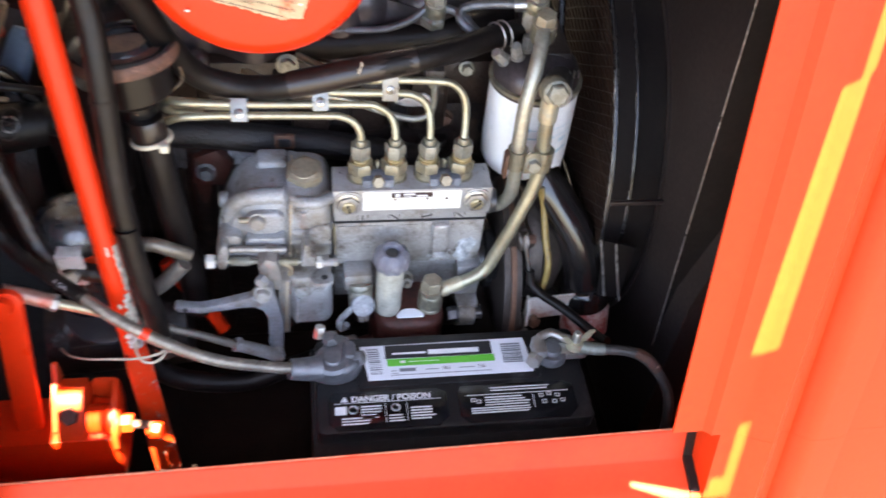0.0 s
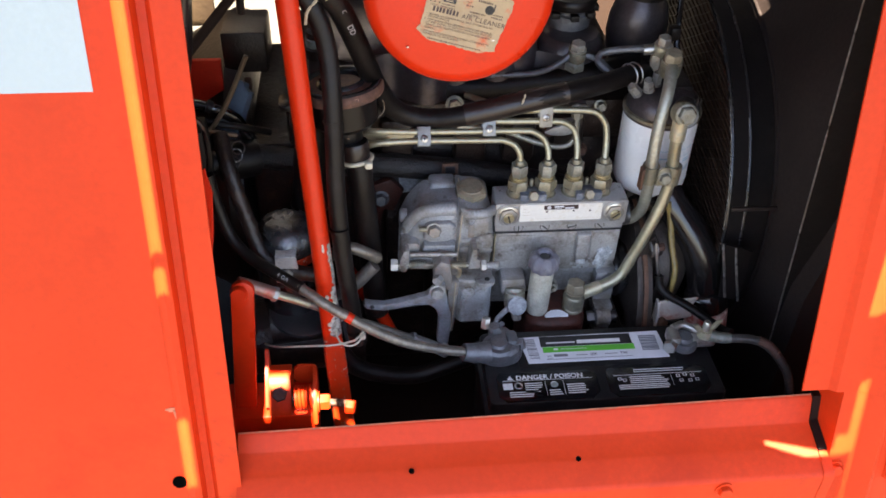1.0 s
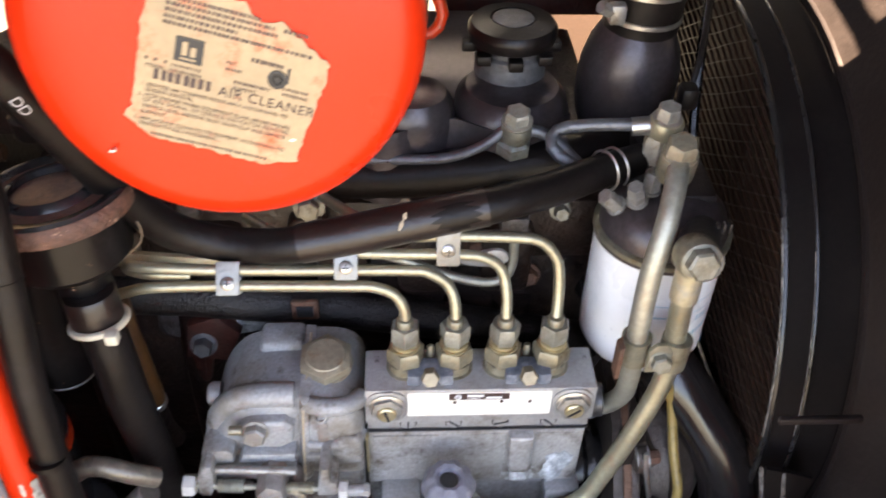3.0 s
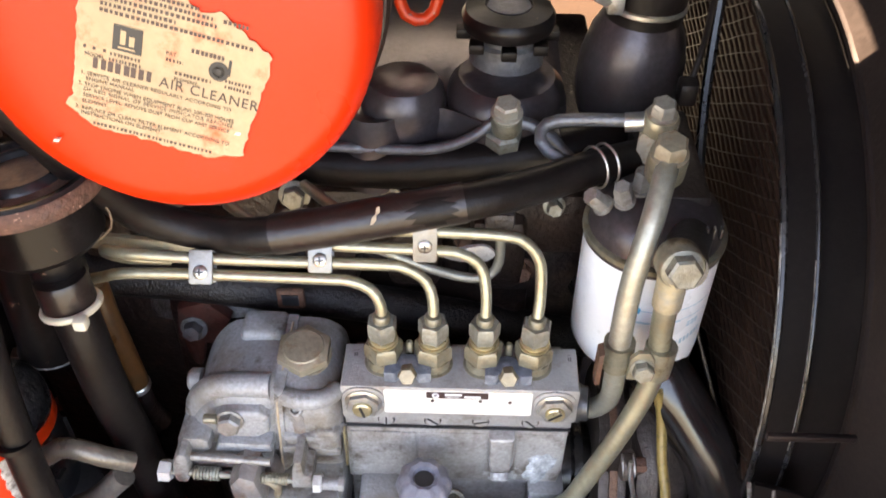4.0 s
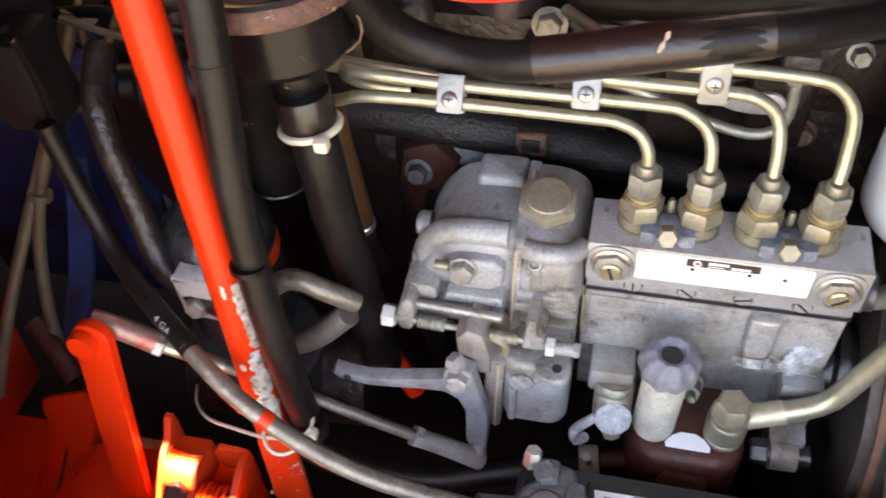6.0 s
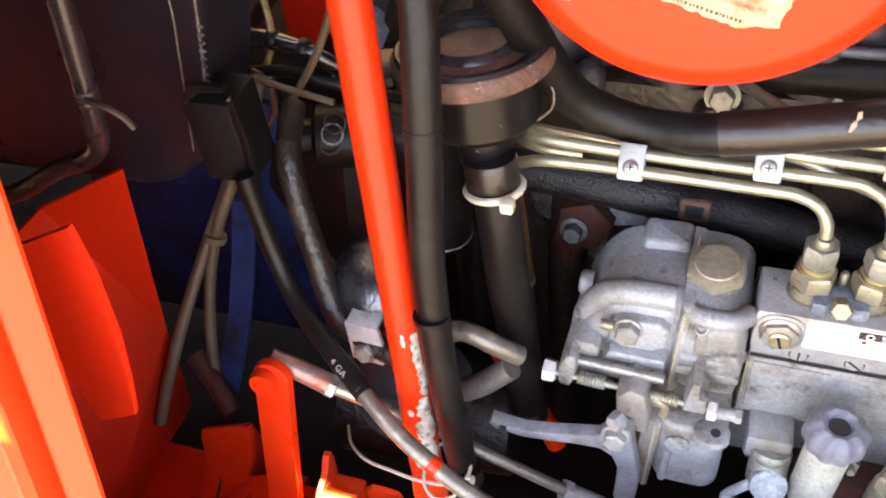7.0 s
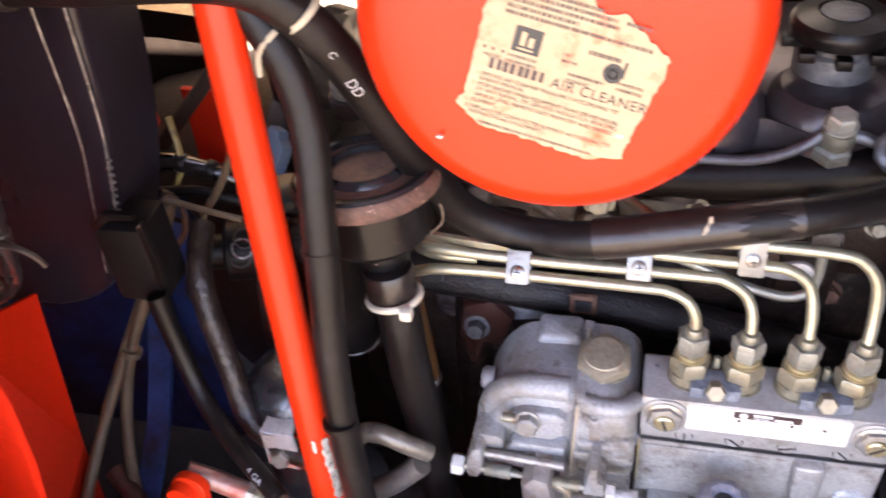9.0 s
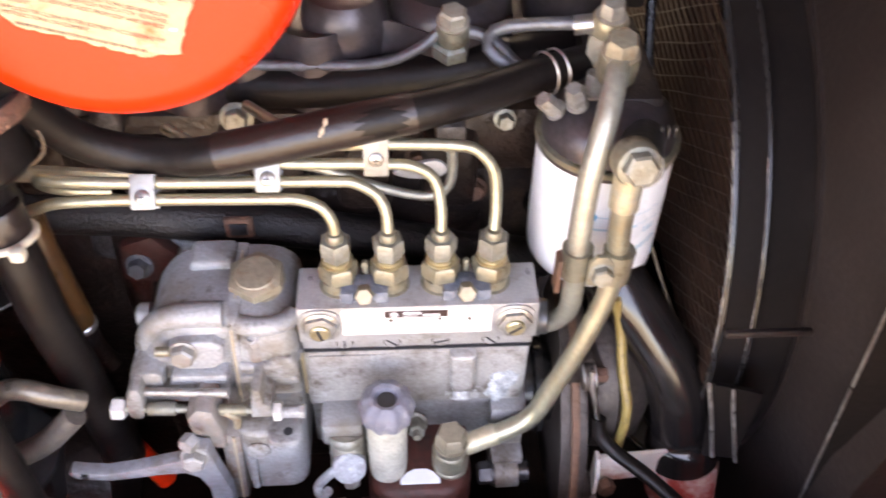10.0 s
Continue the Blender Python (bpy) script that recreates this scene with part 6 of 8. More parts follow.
# black rims; highlights on part of them are laid on as pale arcs
circle_tube(0.290, R, 0.0024, "black_gloss", "rim")
circle_tube(0.2886, R, 0.0014, "worn_and_glint_edge", "rim_glint", 27, 34)
circle_tube(0.311, R, 0.0016, "black_gloss", "rim")
circle_tube(0.3102, R, 0.0009, "worn_and_glint_edge", "rim_glint", 28, 34)
ring(0.342, R - 0.004, R + 0.001, 0.348, "shroud_black", "shroud_flange")
MESH_LOW = 0.962


def strands(angle, pitch, x, radius, wave):
    """Parallel strands across the ring, cut off by the bar below."""
    bm = bmesh.new()
    u = Vector((0, math.cos(radians(angle)), math.sin(radians(angle))))
    w = Vector((0, -u.z, u.y))
    for k in range(-int(R / pitch), int(R / pitch) + 1):
        half = math.sqrt(max(0.0, (R - 0.001) ** 2 - (k * pitch) ** 2))
        n = 24
        pts = [Vector((x + wave * math.sin(j * 2.1 + k), CY, CZ)) + w * (k * pitch + wave * math.sin(j * 0.8 + 1.7 * k)) + u * (half * (2 * j / n - 1)) for j in range(n + 1)]
        pts = [p for p in pts if p.z >= MESH_LOW]
        if len(pts) > 2:
            tube(pts, radius, 4, False, bm=bm)
    return bm


tagged(part("wire_mesh", strands(148, 0.0116, 0.2858, 0.00045, 0.0006), M["wire"], e, "fine steel wires"), kind="stuff")
tagged(part("mesh_strand", strands(193, 0.0087, 0.2885, 0.0016, 0.0004), M["strand_brown"], e, "flat brown strands"), kind="stuff")
part("mesh_bar", tube([(0.2855, 0.600, MESH_LOW), (0.2850, 0.72, MESH_LOW - 0.003), (0.2855, 0.95, MESH_LOW)], 0.0022, 8), M["black_gloss"], e)
part("mesh_stay", tube([(0.280, 0.872, 1.235), (0.274, 0.835, 1.150), (0.272, 0.80, 1.09), (0.275, 0.74, 1.0)], 0.004, 8), M["black_gloss"], e)
for k in range(6):
    bl = bmesh.new()
    a = 2 * math.pi * k / 6 + 0.3
    u, v = Vector((0, math.cos(a), math.sin(a))), Vector((0, -math.sin(a), math.cos(a)))
    c = Vector((0.318, CY, CZ))
    X = Vector((1, 0, 0))
    vs = [bl.verts.new(c + u * r + v * s + X * q) for r, s, q in ((0.05, -0.025, -0.012), (0.05, 0.025, 0.012), (0.225, 0.055, 0.014), (0.225, -0.055, -0.014))]
    bl.faces.new(vs)
    part("fan_blade", sheet(bl, 0.002), M["fan_dark"], e, "dark rusty fan blade")
part("fan_hub", lathe((0.26, CY, CZ), (1, 0, 0), [(0.055, 0), (0.06, 0.01), (0.06, 0.06), (0, 0.06)], 28), M["black"], e)

e = thing("radiator", (0.42, 0.85, 0.7), "black radiator shroud box with upright ribs", "radiator")
sq = bmesh.new()
n = 72
inner = [sq.verts.new((0.344, CY + (R - 0.002) * math.cos(2 * math.pi * k / n), CZ + (R - 0.002) * math.sin(2 * math.pi * k / n))) for k in range(n)]


def sq_pt(a):
    c, s = math.cos(a), math.sin(a)
    k = 1 / max(abs(c) / 0.33, abs(s) / 0.36)
    return CY + c * k, CZ + s * k


outer = [sq.verts.new((0.365 + 0.055 * max(0.0, math.sin(2 * math.pi * k / n)), *sq_pt(2 * math.pi * k / n))) for k in range(n)]
rim = [sq.verts.new((0.60, *sq_pt(2 * math.pi * k / n))) for k in range(n)]
for a, b in ((inner, outer), (outer, rim)):
    for k in range(n):
        sq.faces.new((a[k], a[(k + 1) % n], b[(k + 1) % n], b[k]))
part("shroud", sq, M["shroud_dust"], e, "dusty brown-black shroud")
part("core", box(0.425, 0.45, CY - 0.3, CY + 0.3, CZ - 0.33, CZ + 0.34, 0.003), M["black"], e)
part("side_bracket", box(0.277, 0.330, 0.574, 0.578, 1.046, 1.051, 0.001), M["shroud_black"], e)
part("guard_leg", tube([(0.2795, 0.577, 0.997), (0.2870, 0.575, 0.967), (0.2985, 0.573, 0.918)], 0.0015, 10), M["worn_and_glint_edge"], e, "black rail with a thin pale edge")
part("guard_leg", tube([(0.2960, 0.577, 0.992), (0.3040, 0.575, 0.959), (0.3170, 0.573, 0.910)], 0.0015, 10), M["worn_and_glint_edge"], e, "black rail with a thin pale edge")
part("guard_foot", prism(Matrix(((1, 0, 0, 0), (0, 0, -1, 0.579), (0, 1, 0, 0), (0, 0, 0, 1))), [(0.2935, 0.914), (0.3180, 0.908), (0.3180, 0.985), (0.3000, 0.992), (0.2830, 0.997)], 0.003, 0.001), M["panel_black"], e)

e = thing("inner_panel", (0.36, 0.55, 0.8), "black inner sheet panel with a thin pale edge", "panel")
bm = bmesh.new()
bm.faces.new([bm.verts.new(p) for p in ((0.3729, 0.5513, 0.70), (0.60, 0.50, 0.70), (0.60, 0.46, 1.50), (0.3082, 0.5336, 1.50))])
part("plate", sheet(bm, 0.002), M["panel_black"], e, smooth=False)
part("edge", tube([(0.3725, 0.5503, 0.70), (0.3079, 0.5326, 1.50)], 0.0010, 8, False), M["worn_and_glint_edge"], e, "thin pale edge")

# upper radiator hose with its clamp
e = thing("upper_radiator_hose", (0.215, 0.80, 1.22), "black rubber upper radiator hose with a screw clamp", "hose")
part("hose_body", tube([(0.211, 0.80, 1.205), (0.213, 0.80, 1.25), (0.217, 0.81, 1.30), (0.235, 0.82, 1.36), (0.29, 0.83, 1.41)], 0.0265, 22), M["rubber"], e)
for z in (1.212, 1.232):
    part("clamp_band", lathe((0.2113, 0.80, z), (0.05, 0, 1), [(0.0268, 0), (0.0278, 0.0008), (0.0278, 0.0032), (0.0268, 0.004)], 28), M["steel"], e)
part("clamp_screw", hexhead((0.182, 0.776, 1.226), (-0.7, -0.4, 0.5), 0.005, 0.010), M["nut_grey"], e)
part("clamp_housing", box(0.182, 0.193, 0.772, 0.782, 1.217, 1.231, 0.002), M["nut_grey"], e)
e = thing("ignition_lead", (0.25, 0.74, 1.2), "thin black stay wire with plastic clip", "wire")
part("lead", tube([(0.232, 0.735, 1.185), (0.242, 0.755, 1.21), (0.255, 0.80, 1.25), (0.265, 0.83, 1.29)], 0.0022, 8), M["rubber"], e)
part("clip", box(0.226, 0.238, 0.728, 0.742, 1.178, 1.194, 0.003), M["rubber"], e)


# ---- air cleaner ----
def air_cleaner():
    C = Vector((-0.0345, 0.0, 1.3075))
    ax = Vector((0.0, -1.0, 0.17)).normalized()
    e = thing("air_cleaner", (-0.0275, 0.66, 1.31), "orange-red painted round air cleaner with a worn paper label", "air cleaner")
    f0 = Vector((C.x, 0.590, C.z - 0.004))
    part("dust_cup", lathe(f0, ax, [(0.089, -0.05), (0.0905, -0.03), (0.0905, -0.010), (0.0885, -0.001), (0.084, 0.005), (0.076, 0.0085), (0.050, 0.0105), (0.0, 0.0115)], 64), M["red_gloss"], e)
    part("body", lathe(f0, ax, [(0.086, -0.24), (0.086, -0.055), (0.089, -0.05)], 48), M["red_gloss"], e)
    part("band", lathe(f0, ax, [(0.0908, -0.062), (0.0925, -0.060), (0.0925, -0.050), (0.0908, -0.048)], 64), M["black"], e)
    part("intake", tube([f0 + Vector((0.02, 0.12, 0.05)), f0 + Vector((0.05, 0.12, 0.14)), f0 + Vector((0.12, 0.12, 0.2))], 0.03, 20), M["rubber"], e)
    # worn label, turned by fifteen degrees, with ragged edges
    z = ax
    x = Vector((1, 0, 0))
    y = z.cross(x)
    rot = Matrix((x, y, z)).transposed().to_4x4()
    rot.translation = f0 + ax * 0.0116
    rnd = random.Random(4)
    corners = [(-0.0226, 0.0236), (-0.0285, 0.0082), (-0.0378, -0.0273), (-0.0415, -0.0324), (-0.0317, -0.0426), (0.0163, -0.0563), (0.0310, -0.0555), (0.0379, -0.0369), (0.0462, -0.0182), (0.0479, -0.0105),
               (0.0292, 0.0084), (0.0210, 0.0075), (0.0150, 0.0165), (0.0, 0.0190)]
    edge = []
    for (xa, ya), (xb, yb) in zip(corners, corners[1:] + corners[:1]):
        n = max(2, int(math.hypot(xb - xa, yb - ya) / 0.0022))
        for k in range(n):
            edge.append((xa + (xb - xa) * k / n + rnd.uniform(-0.0006, 0.0006), ya + (yb - ya) * k / n + rnd.uniform(-0.0006, 0.0006)))
    lab = part("label", prism(rot, edge, 0.0004), M["old_label"], e, "worn tan paper label with dark print", smooth=False)
    turn = Matrix.Rotation(radians(-14.9), 4, "Z")
    ink = rot @ Matrix.Translation((0, 0, 0.0007))

    def line(words, x0, y0, size, spacing=1.0, bold=0.0):
        letters(words, size, ink @ Matrix.Translation((x0, y0, 0)) @ turn, M["brown_ink"], lab, "print", spacing, bold)

    line("AIR CLEANER", -0.0006, -0.0236, 0.0064, 1.10)
    line("1. SERVICE AIR CLEANER REGULARLY ACCORDING TO", -0.0325, -0.0186, 0.00243, 1.06)
    line("ENGINE MANUAL", -0.0309, -0.0214, 0.00243, 1.06)
    line("2. STOP ENGINE WHEN EQUIPMENT RUNS 200-300 HOURS", -0.0345, -0.0232, 0.00243, 1.03)
    line("OF RED SIGNAL OF SERVICE INDICATOR REACHES", -0.0329, -0.0260, 0.00243, 1.16)
    line("SERVICE LEVEL. REMOVE DUST FROM CUP AND SERVICE", -0.0336, -0.0286, 0.00243, 1.02)
    line("ELEMENT.", -0.0346, -0.0312, 0.00243, 1.06)
    line("3. REPLACE OR CLEAN FILTER ELEMENT ACCORDING TO", -0.0380, -0.0337, 0.00243, 1.06)
    line("INSTRUCTIONS ON ELEMENT.", -0.0362, -0.0366, 0.00243, 1.06)
    line("MODEL", -0.0292, -0.0104, 0.0024, 1.05)
    line("PAT", 0.0046, -0.0098, 0.0024, 1.05)
    line("ELEMENT", 0.0061, -0.0209, 0.0023, 1.05)

    def row(x0, y0, length, h, lo, hi, gap):
        out, q = [], 0.0
        while q < length:
            w = rnd.uniform(lo, hi)
            out.append((q, 0, min(q + w, length), h))
            q += w + rnd.uniform(gap * 0.6, gap * 1.5)
        bars(out, ink @ Matrix.Translation((x0, y0, 0)) @ turn, M["brown_ink"], lab, "print")

    # words that cannot be read, and trade names, as plain bars
    row(-0.0269, -0.0160, 0.0240, 0.0046, 0.0019, 0.0024, 0.0010)
    row(-0.0158, 0.0182, 0.038, 0.0016, 0.0009, 0.0016, 0.0006)
    row(-0.0167, 0.0158, 0.044, 0.0016, 0.0009, 0.0016, 0.0006)
    row(-0.0175, 0.0132, 0.046, 0.0016, 0.0009, 0.0016, 0.0006)
    row(-0.0184, 0.0106, 0.030, 0.0016, 0.0009, 0.0016, 0.0006)
    row(-0.0192, 0.0080, 0.062, 0.0016, 0.0009, 0.0016, 0.0006)
    row(0.0300, 0.0036, 0.011, 0.0016, 0.0009, 0.0016, 0.0006)
    row(-0.0290, -0.0072, 0.010, 0.0015, 0.0012, 0.0016, 0.002)
    row(-0.0185, -0.0105, 0.013, 0.0014, 0.0006, 0.0009, 0.0006)
    row(-0.0195, -0.0128, 0.013, 0.0014, 0.0006, 0.0009, 0.0006)
    row(0.0042, -0.0124, 0.007, 0.0014, 0.0006, 0.0009, 0.0006)
    row(0.0070, -0.0183, 0.015, 0.0014, 0.0008, 0.0012, 0.0006)
    row(0.0153, -0.0088, 0.0138, 0.0019, 0.0010, 0.0016, 0.0005)
    row(0.0275, -0.0215, 0.011, 0.0014, 0.0006, 0.0009, 0.0006)
    row(0.0270, -0.0240, 0.011, 0.0014, 0.0006, 0.0009, 0.0006)
    row(-0.0318, -0.0415, 0.051, 0.0013, 0.0006, 0.0012, 0.0007)
    sq = ink @ Matrix.Translation((-0.0172, -0.0078, 0)) @ turn
    bars([(0.0, 0.0, 0.0119, 0.0110)], sq, M["ink"], lab, "emblem")
    sq2 = rot @ Matrix.Translation((-0.0172, -0.0078, 0.0009)) @ turn
    bars([(0.0030, 0.0030, 0.0052, 0.0090), (0.0066, 0.0030, 0.0088, 0.0072), (0.0024, 0.0012, 0.0092, 0.0020)], sq2, M["old_label"], lab, "emblem")
    cc = ink @ Vector((0.0256, -0.0168, 0))
    part("emblem", lathe(cc, z, [(0.0042, 0), (0.0042, 0.0002), (0.0027, 0.0002), (0.0027, 0)], 24), M["ink"], lab)
    part("emblem", lathe(cc, z, [(0.0012, 0), (0.0012, 0.0002), (0, 0.0002)], 12), M["ink"], lab)
    bars([(0.0036, -0.001, 0.0048, 0.0062)], ink @ Matrix.Translation((0.0256, -0.0168, 0)) @ turn, M["ink"], lab, "emblem")
    for px, pz in ((0.06, 0.02), (-0.065, 0.03), (-0.05, -0.05), (0.03, -0.045)):
        part("paint_chip", prism(rot @ Matrix.Translation((px, pz, -0.0035 if abs(px) > 0.055 else -0.002)), [(-0.0015, -0.0004), (0.001, -0.0006), (0.0016, 0.0005), (-0.0006, 0.0007)], 0.0025), M["cream"], e)
    return e


air_cleaner()

# ---- battery ----
e = thing("battery", (0.125, 0.48, 0.69), "black plastic car battery with a white and green label", "battery")
part("case", box(-0.006, 0.258, 0.398, 0.538, 0.69, 0.875, 0.006), M["battery"], e)
lid = prism(flat(0.872), rounded(-0.010, 0.394, 0.262, 0.546, 0.008), 0.020, 0.004)
prism(flat(0.890), rounded(-0.005, 0.432, 0.257, 0.541, 0.008), 0.0180, 0.004, lid)
part("lid", lid, M["battery"], e)
part("vent_cap", prism(flat(0.9055), rounded(0.034, 0.480, 0.214, 0.535, 0.006), 0.004, 0.0015), M["battery"], e)
lm = Matrix.Translation((0.0, 0.0, 0.9098))
lab = part("label", prism(lm, [(0.0455, 0.4865), (0.2070, 0.4870), (0.2030, 0.5285), (0.0390, 0.5270)], 0.0006), M["paper"], e, "white battery label with a green band", smooth=False)
L1 = Matrix.Translation((0, 0, 0.9107))
L2 = Matrix.Translation((0, 0, 0.9110))
bars([(0.063, 0.5105, 0.169, 0.5265)], L1, M["ink"], lab, "band")
bars([(0.0645, 0.5015, 0.1705, 0.5100)], L1, M["green"], lab, "band")
rects = [(0.0700, 0.5150, 0.1030, 0.5172), (0.1055, 0.5135, 0.1560, 0.5192)]
bars(rects, L2, M["white_ink"], lab, "print")
rnd = random.Random(2)
codes = []
yy = 0.4930
while yy < 0.523:
    h = rnd.choice((0.0006, 0.0011, 0.0016))
    codes.append((0.0480 - (yy - 0.4930) * 0.10, yy, 0.0595 - (yy - 0.4930) * 0.10, yy + h))
    yy += h + rnd.choice((0.0006, 0.001, 0.0013))
yy = 0.4985
while yy < 0.522:
    h = rnd.choice((0.0008, 0.0015, 0.002))
    codes.append((0.1785, yy, 0.1985, yy + h))
    yy += h + rnd.choice((0.0006, 0.0009))
tagged(bars(codes, L1, M["grey_ink"], lab, "bar_code"), kind="stuff")
bars([(0.068, 0.4955, 0.073, 0.4965), (0.0755, 0.4945, 0.0915, 0.4985), (0.101, 0.4955, 0.114, 0.4965), (0.134, 0.4955, 0.149, 0.4965), (0.067, 0.4905, 0.165, 0.4913), (0.068, 0.4925, 0.074, 0.4933)], L1, M["grey_ink"], lab, "print")
letters("585", 0.0052, Matrix.Translation((0.117, 0.4945, 0.9108)), M["ink"], lab, "print")
letters("730", 0.0052, Matrix.Translation((0.152, 0.4945, 0.9108)), M["ink"], lab, "print")
bars([(0.077, 0.5045, 0.082, 0.5075), (0.085, 0.5055, 0.115, 0.5062)], L2, M["white_ink"], lab, "print")
T2 = Matrix.Translation((0, 0, 0.9094))
for cx0, cx1 in ((0.006, 0.118), (0.128, 0.242)):
    oc = [(cx0 + 0.008, 0.434), (cx1 - 0.010, 0.434), (cx1, 0.444), (cx1, 0.470), (cx1 - 0.010, 0.4755), (cx0 + 0.004, 0.4755), (cx0, 0.468), (cx0, 0.442)]
    part("warning_label", prism(flat(0.9062), oc, 0.0026, 0.0008), M["gloss_label"], e, "glossy black warning label with white print")
letters("DANGER / POISON", 0.0088, T2 @ Matrix.Translation((0.0275, 0.4640, 0)), M["white_ink"], e, "print", 1.0, 0.0002)
tri = bmesh.new()
tri.faces.new([tri.verts.new((x, y, 0.9094)) for x, y in ((0.0175, 0.4642), (0.0245, 0.4642), (0.021, 0.4705))])
part("print", tri, M["white_ink"], e)
rects = [(0.012, 0.4625, 0.112, 0.4631), (0.0585, 0.440, 0.0590, 0.461), (0.0785, 0.440, 0.0790, 0.461)]
for y in (0.4575, 0.4545, 0.4515, 0.4485, 0.4455):
    rects += [(0.082, y - 0.004, 0.082 + rnd.uniform(0.016, 0.026), y - 0.0025), (0.036, y, 0.036 + rnd.uniform(0.012, 0.02), y + 0.0014)]
for y in (0.4465, 0.4435, 0.4405):
    rects += [(0.0615, y, 0.0615 + rnd.uniform(0.010, 0.015), y + 0.0013), (0.018, y - 0.001, 0.018 + rnd.uniform(0.02, 0.034), y + 0.0004)]
rects += [(0.012, 0.4505, 0.0225, 0.4595), (0.136, 0.4630, 0.236, 0.4637), (0.200, 0.446, 0.2005, 0.4610)]
for y in (0.4700, 0.4670):
    rects.append((0.160, y, 0.160 + rnd.uniform(0.05, 0.06), y + 0.0012))
for y in (0.4595, 0.4567, 0.4539, 0.4511):
    rects.append((0.153, y, 0.153 + rnd.uniform(0.03, 0.044), y + 0.0013))
for y in (0.4480, 0.4455, 0.4430):
    rects.append((0.139, y, 0.139 + rnd.uniform(0.05, 0.058), y + 0.0013))
for x, y in ((0.206, 0.457), (0.214, 0.4585), (0.222, 0.4565), (0.208, 0.450), (0.218, 0.4495), (0.226, 0.4505), (0.140, 0.456), (0.145, 0.454)):
    rects += [(x, y, x + 0.0045, y + 0.001), (x, y, x + 0.001, y + 0.0042), (x + 0.0035, y, x + 0.0045, y + 0.0042), (x, y + 0.0034, x + 0.0045, y + 0.0042)]
bars(rects, T2, M["white_ink"], e, "print")
part("sign_ring", lathe((0.0685, 0.4555, 0.9092), (0, 0, 1), [(0.0042, 0), (0.0042, 0.0003), (0.0034, 0.0003), (0.0034, 0)], 20), M["white_ink"], e)
part("sign_oval", lathe((0.029, 0.4555, 0.9092), (0, 0, 1), [(0.0045, 0), (0.0045, 0.0003), (0.0037, 0.0003), (0.0037, 0)], 20), M["white_ink"], e)
part("date_sticker", lathe((0.241, 0.413, 0.8918), (0, 0, 1), [(0.0085, 0), (0.0085, 0.0005), (0, 0.0005)], 22), M["decal_white"], e, "round pale sticker")
part("front_rib", box(0.0, 0.25, 0.3925, 0.399, 0.80, 0.86, 0.002), M["battery"], e)

e = thing("battery_clamp", (0.01, 0.50, 0.92), "dull grey lead battery clamp on the negative post", "battery clamp", group="battery clamps")
part("post", lathe((0.012, 0.502, 0.906), (0, 0, 1), [(0.0115, 0), (0.0105, 0.024), (0.009, 0.026), (0, 0.026)], 20), M["lead"], e)
part("ring", lathe((0.012, 0.502, 0.912), (0, 0, 1), [(0.0165, 0), (0.0185, 0.003), (0.0185, 0.014), (0.016, 0.017), (0.0105, 0.017)], 22), M["lead"], e)
bm = pillow(flat(0.909), soften([(-0.008, 0.492), (0.004, 0.486), (0.017, 0.484), (0.033, 0.490), (0.041, 0.502), (0.037, 0.514), (0.030, 0.519), (0.026, 0.532), (0.012, 0.533), (0.005, 0.521), (-0.004, 0.505)], 2), 0.019, 0.006)
box(0.022, 0.034, 0.500, 0.520, 0.916, 0.933, 0.004, bm)
box(0.004, 0.018, 0.516, 0.532, 0.916, 0.934, 0.004, bm)
part("jaw", bm, M["lead"], e)
part("jaw_slot", box(0.0345, 0.0362, 0.494, 0.512, 0.912, 0.9295, 0.0003), M["ink"], e)
part("pinch_bolt", hexhead((0.010, 0.522, 0.929), (-0.1, -0.1, 1), 0.0072, 0.009), M["lead"], e)
part("pinch_bolt", hexhead((0.032, 0.504, 0.923), (0.9, -0.2, 0.4), 0.0075, 0.010), M["lead"], e)
part("pinch_bolt", hexhead((0.000, 0.527, 0.93), (0.1, 0.3, 1), 0.0055, 0.012), M["steel"], e)
part("socket", tube([(0.002, 0.497, 0.921), (-0.014, 0.4955, 0.922), (-0.028, 0.494, 0.926)], lambda t: 0.0125 - 0.0025 * t, 18), M["lead"], e)
e = thing("battery_cable", (-0.15, 0.52, 0.95), "greasy grey-tan battery cable with a black sleeve", "cable", group="battery cables")
part("cable", tube([(-0.024, 0.494, 0.9265), (-0.045, 0.495, 0.929), (-0.090, 0.494, 0.944), (-0.125, 0.497, 0.962), (-0.152, 0.503, 0.978), (-0.176, 0.512, 0.990), (-0.204, 0.528, 1.003)], 0.0055, 14), M["cable_grey"], e)
part("sleeve", tube([(-0.200, 0.526, 1.001), (-0.230, 0.547, 1.008), (-0.255, 0.566, 1.012), (-0.276, 0.584, 1.027), (-0.287, 0.594, 1.060), (-0.293, 0.600, 1.10)], 0.0066, 14), M["rubber"], e, "black rubber sleeve")
d4 = Vector((-0.0275, 0.019, 0.006)).normalized()
n4 = Vector((0.1, -0.75, 0.65))
n4 = (n4 - d4 * n4.dot(d4)).normalized()
m4 = Matrix((-d4, n4.cross(-d4), n4)).transposed().to_4x4()
m4.translation = Vector((-0.218, 0.5383, 1.0052)) + n4 * 0.0068
letters("4 GA", 0.0062, m4 @ Matrix.Translation((-0.008, -0.002, 0)), M["faded_ink"], e, "print", 1.1)
part("red_mark", tube([(-0.148, 0.5020, 0.9755), (-0.154, 0.5037, 0.9790)], 0.0058, 14, False), M["red_gloss"], e, "red paint mark")

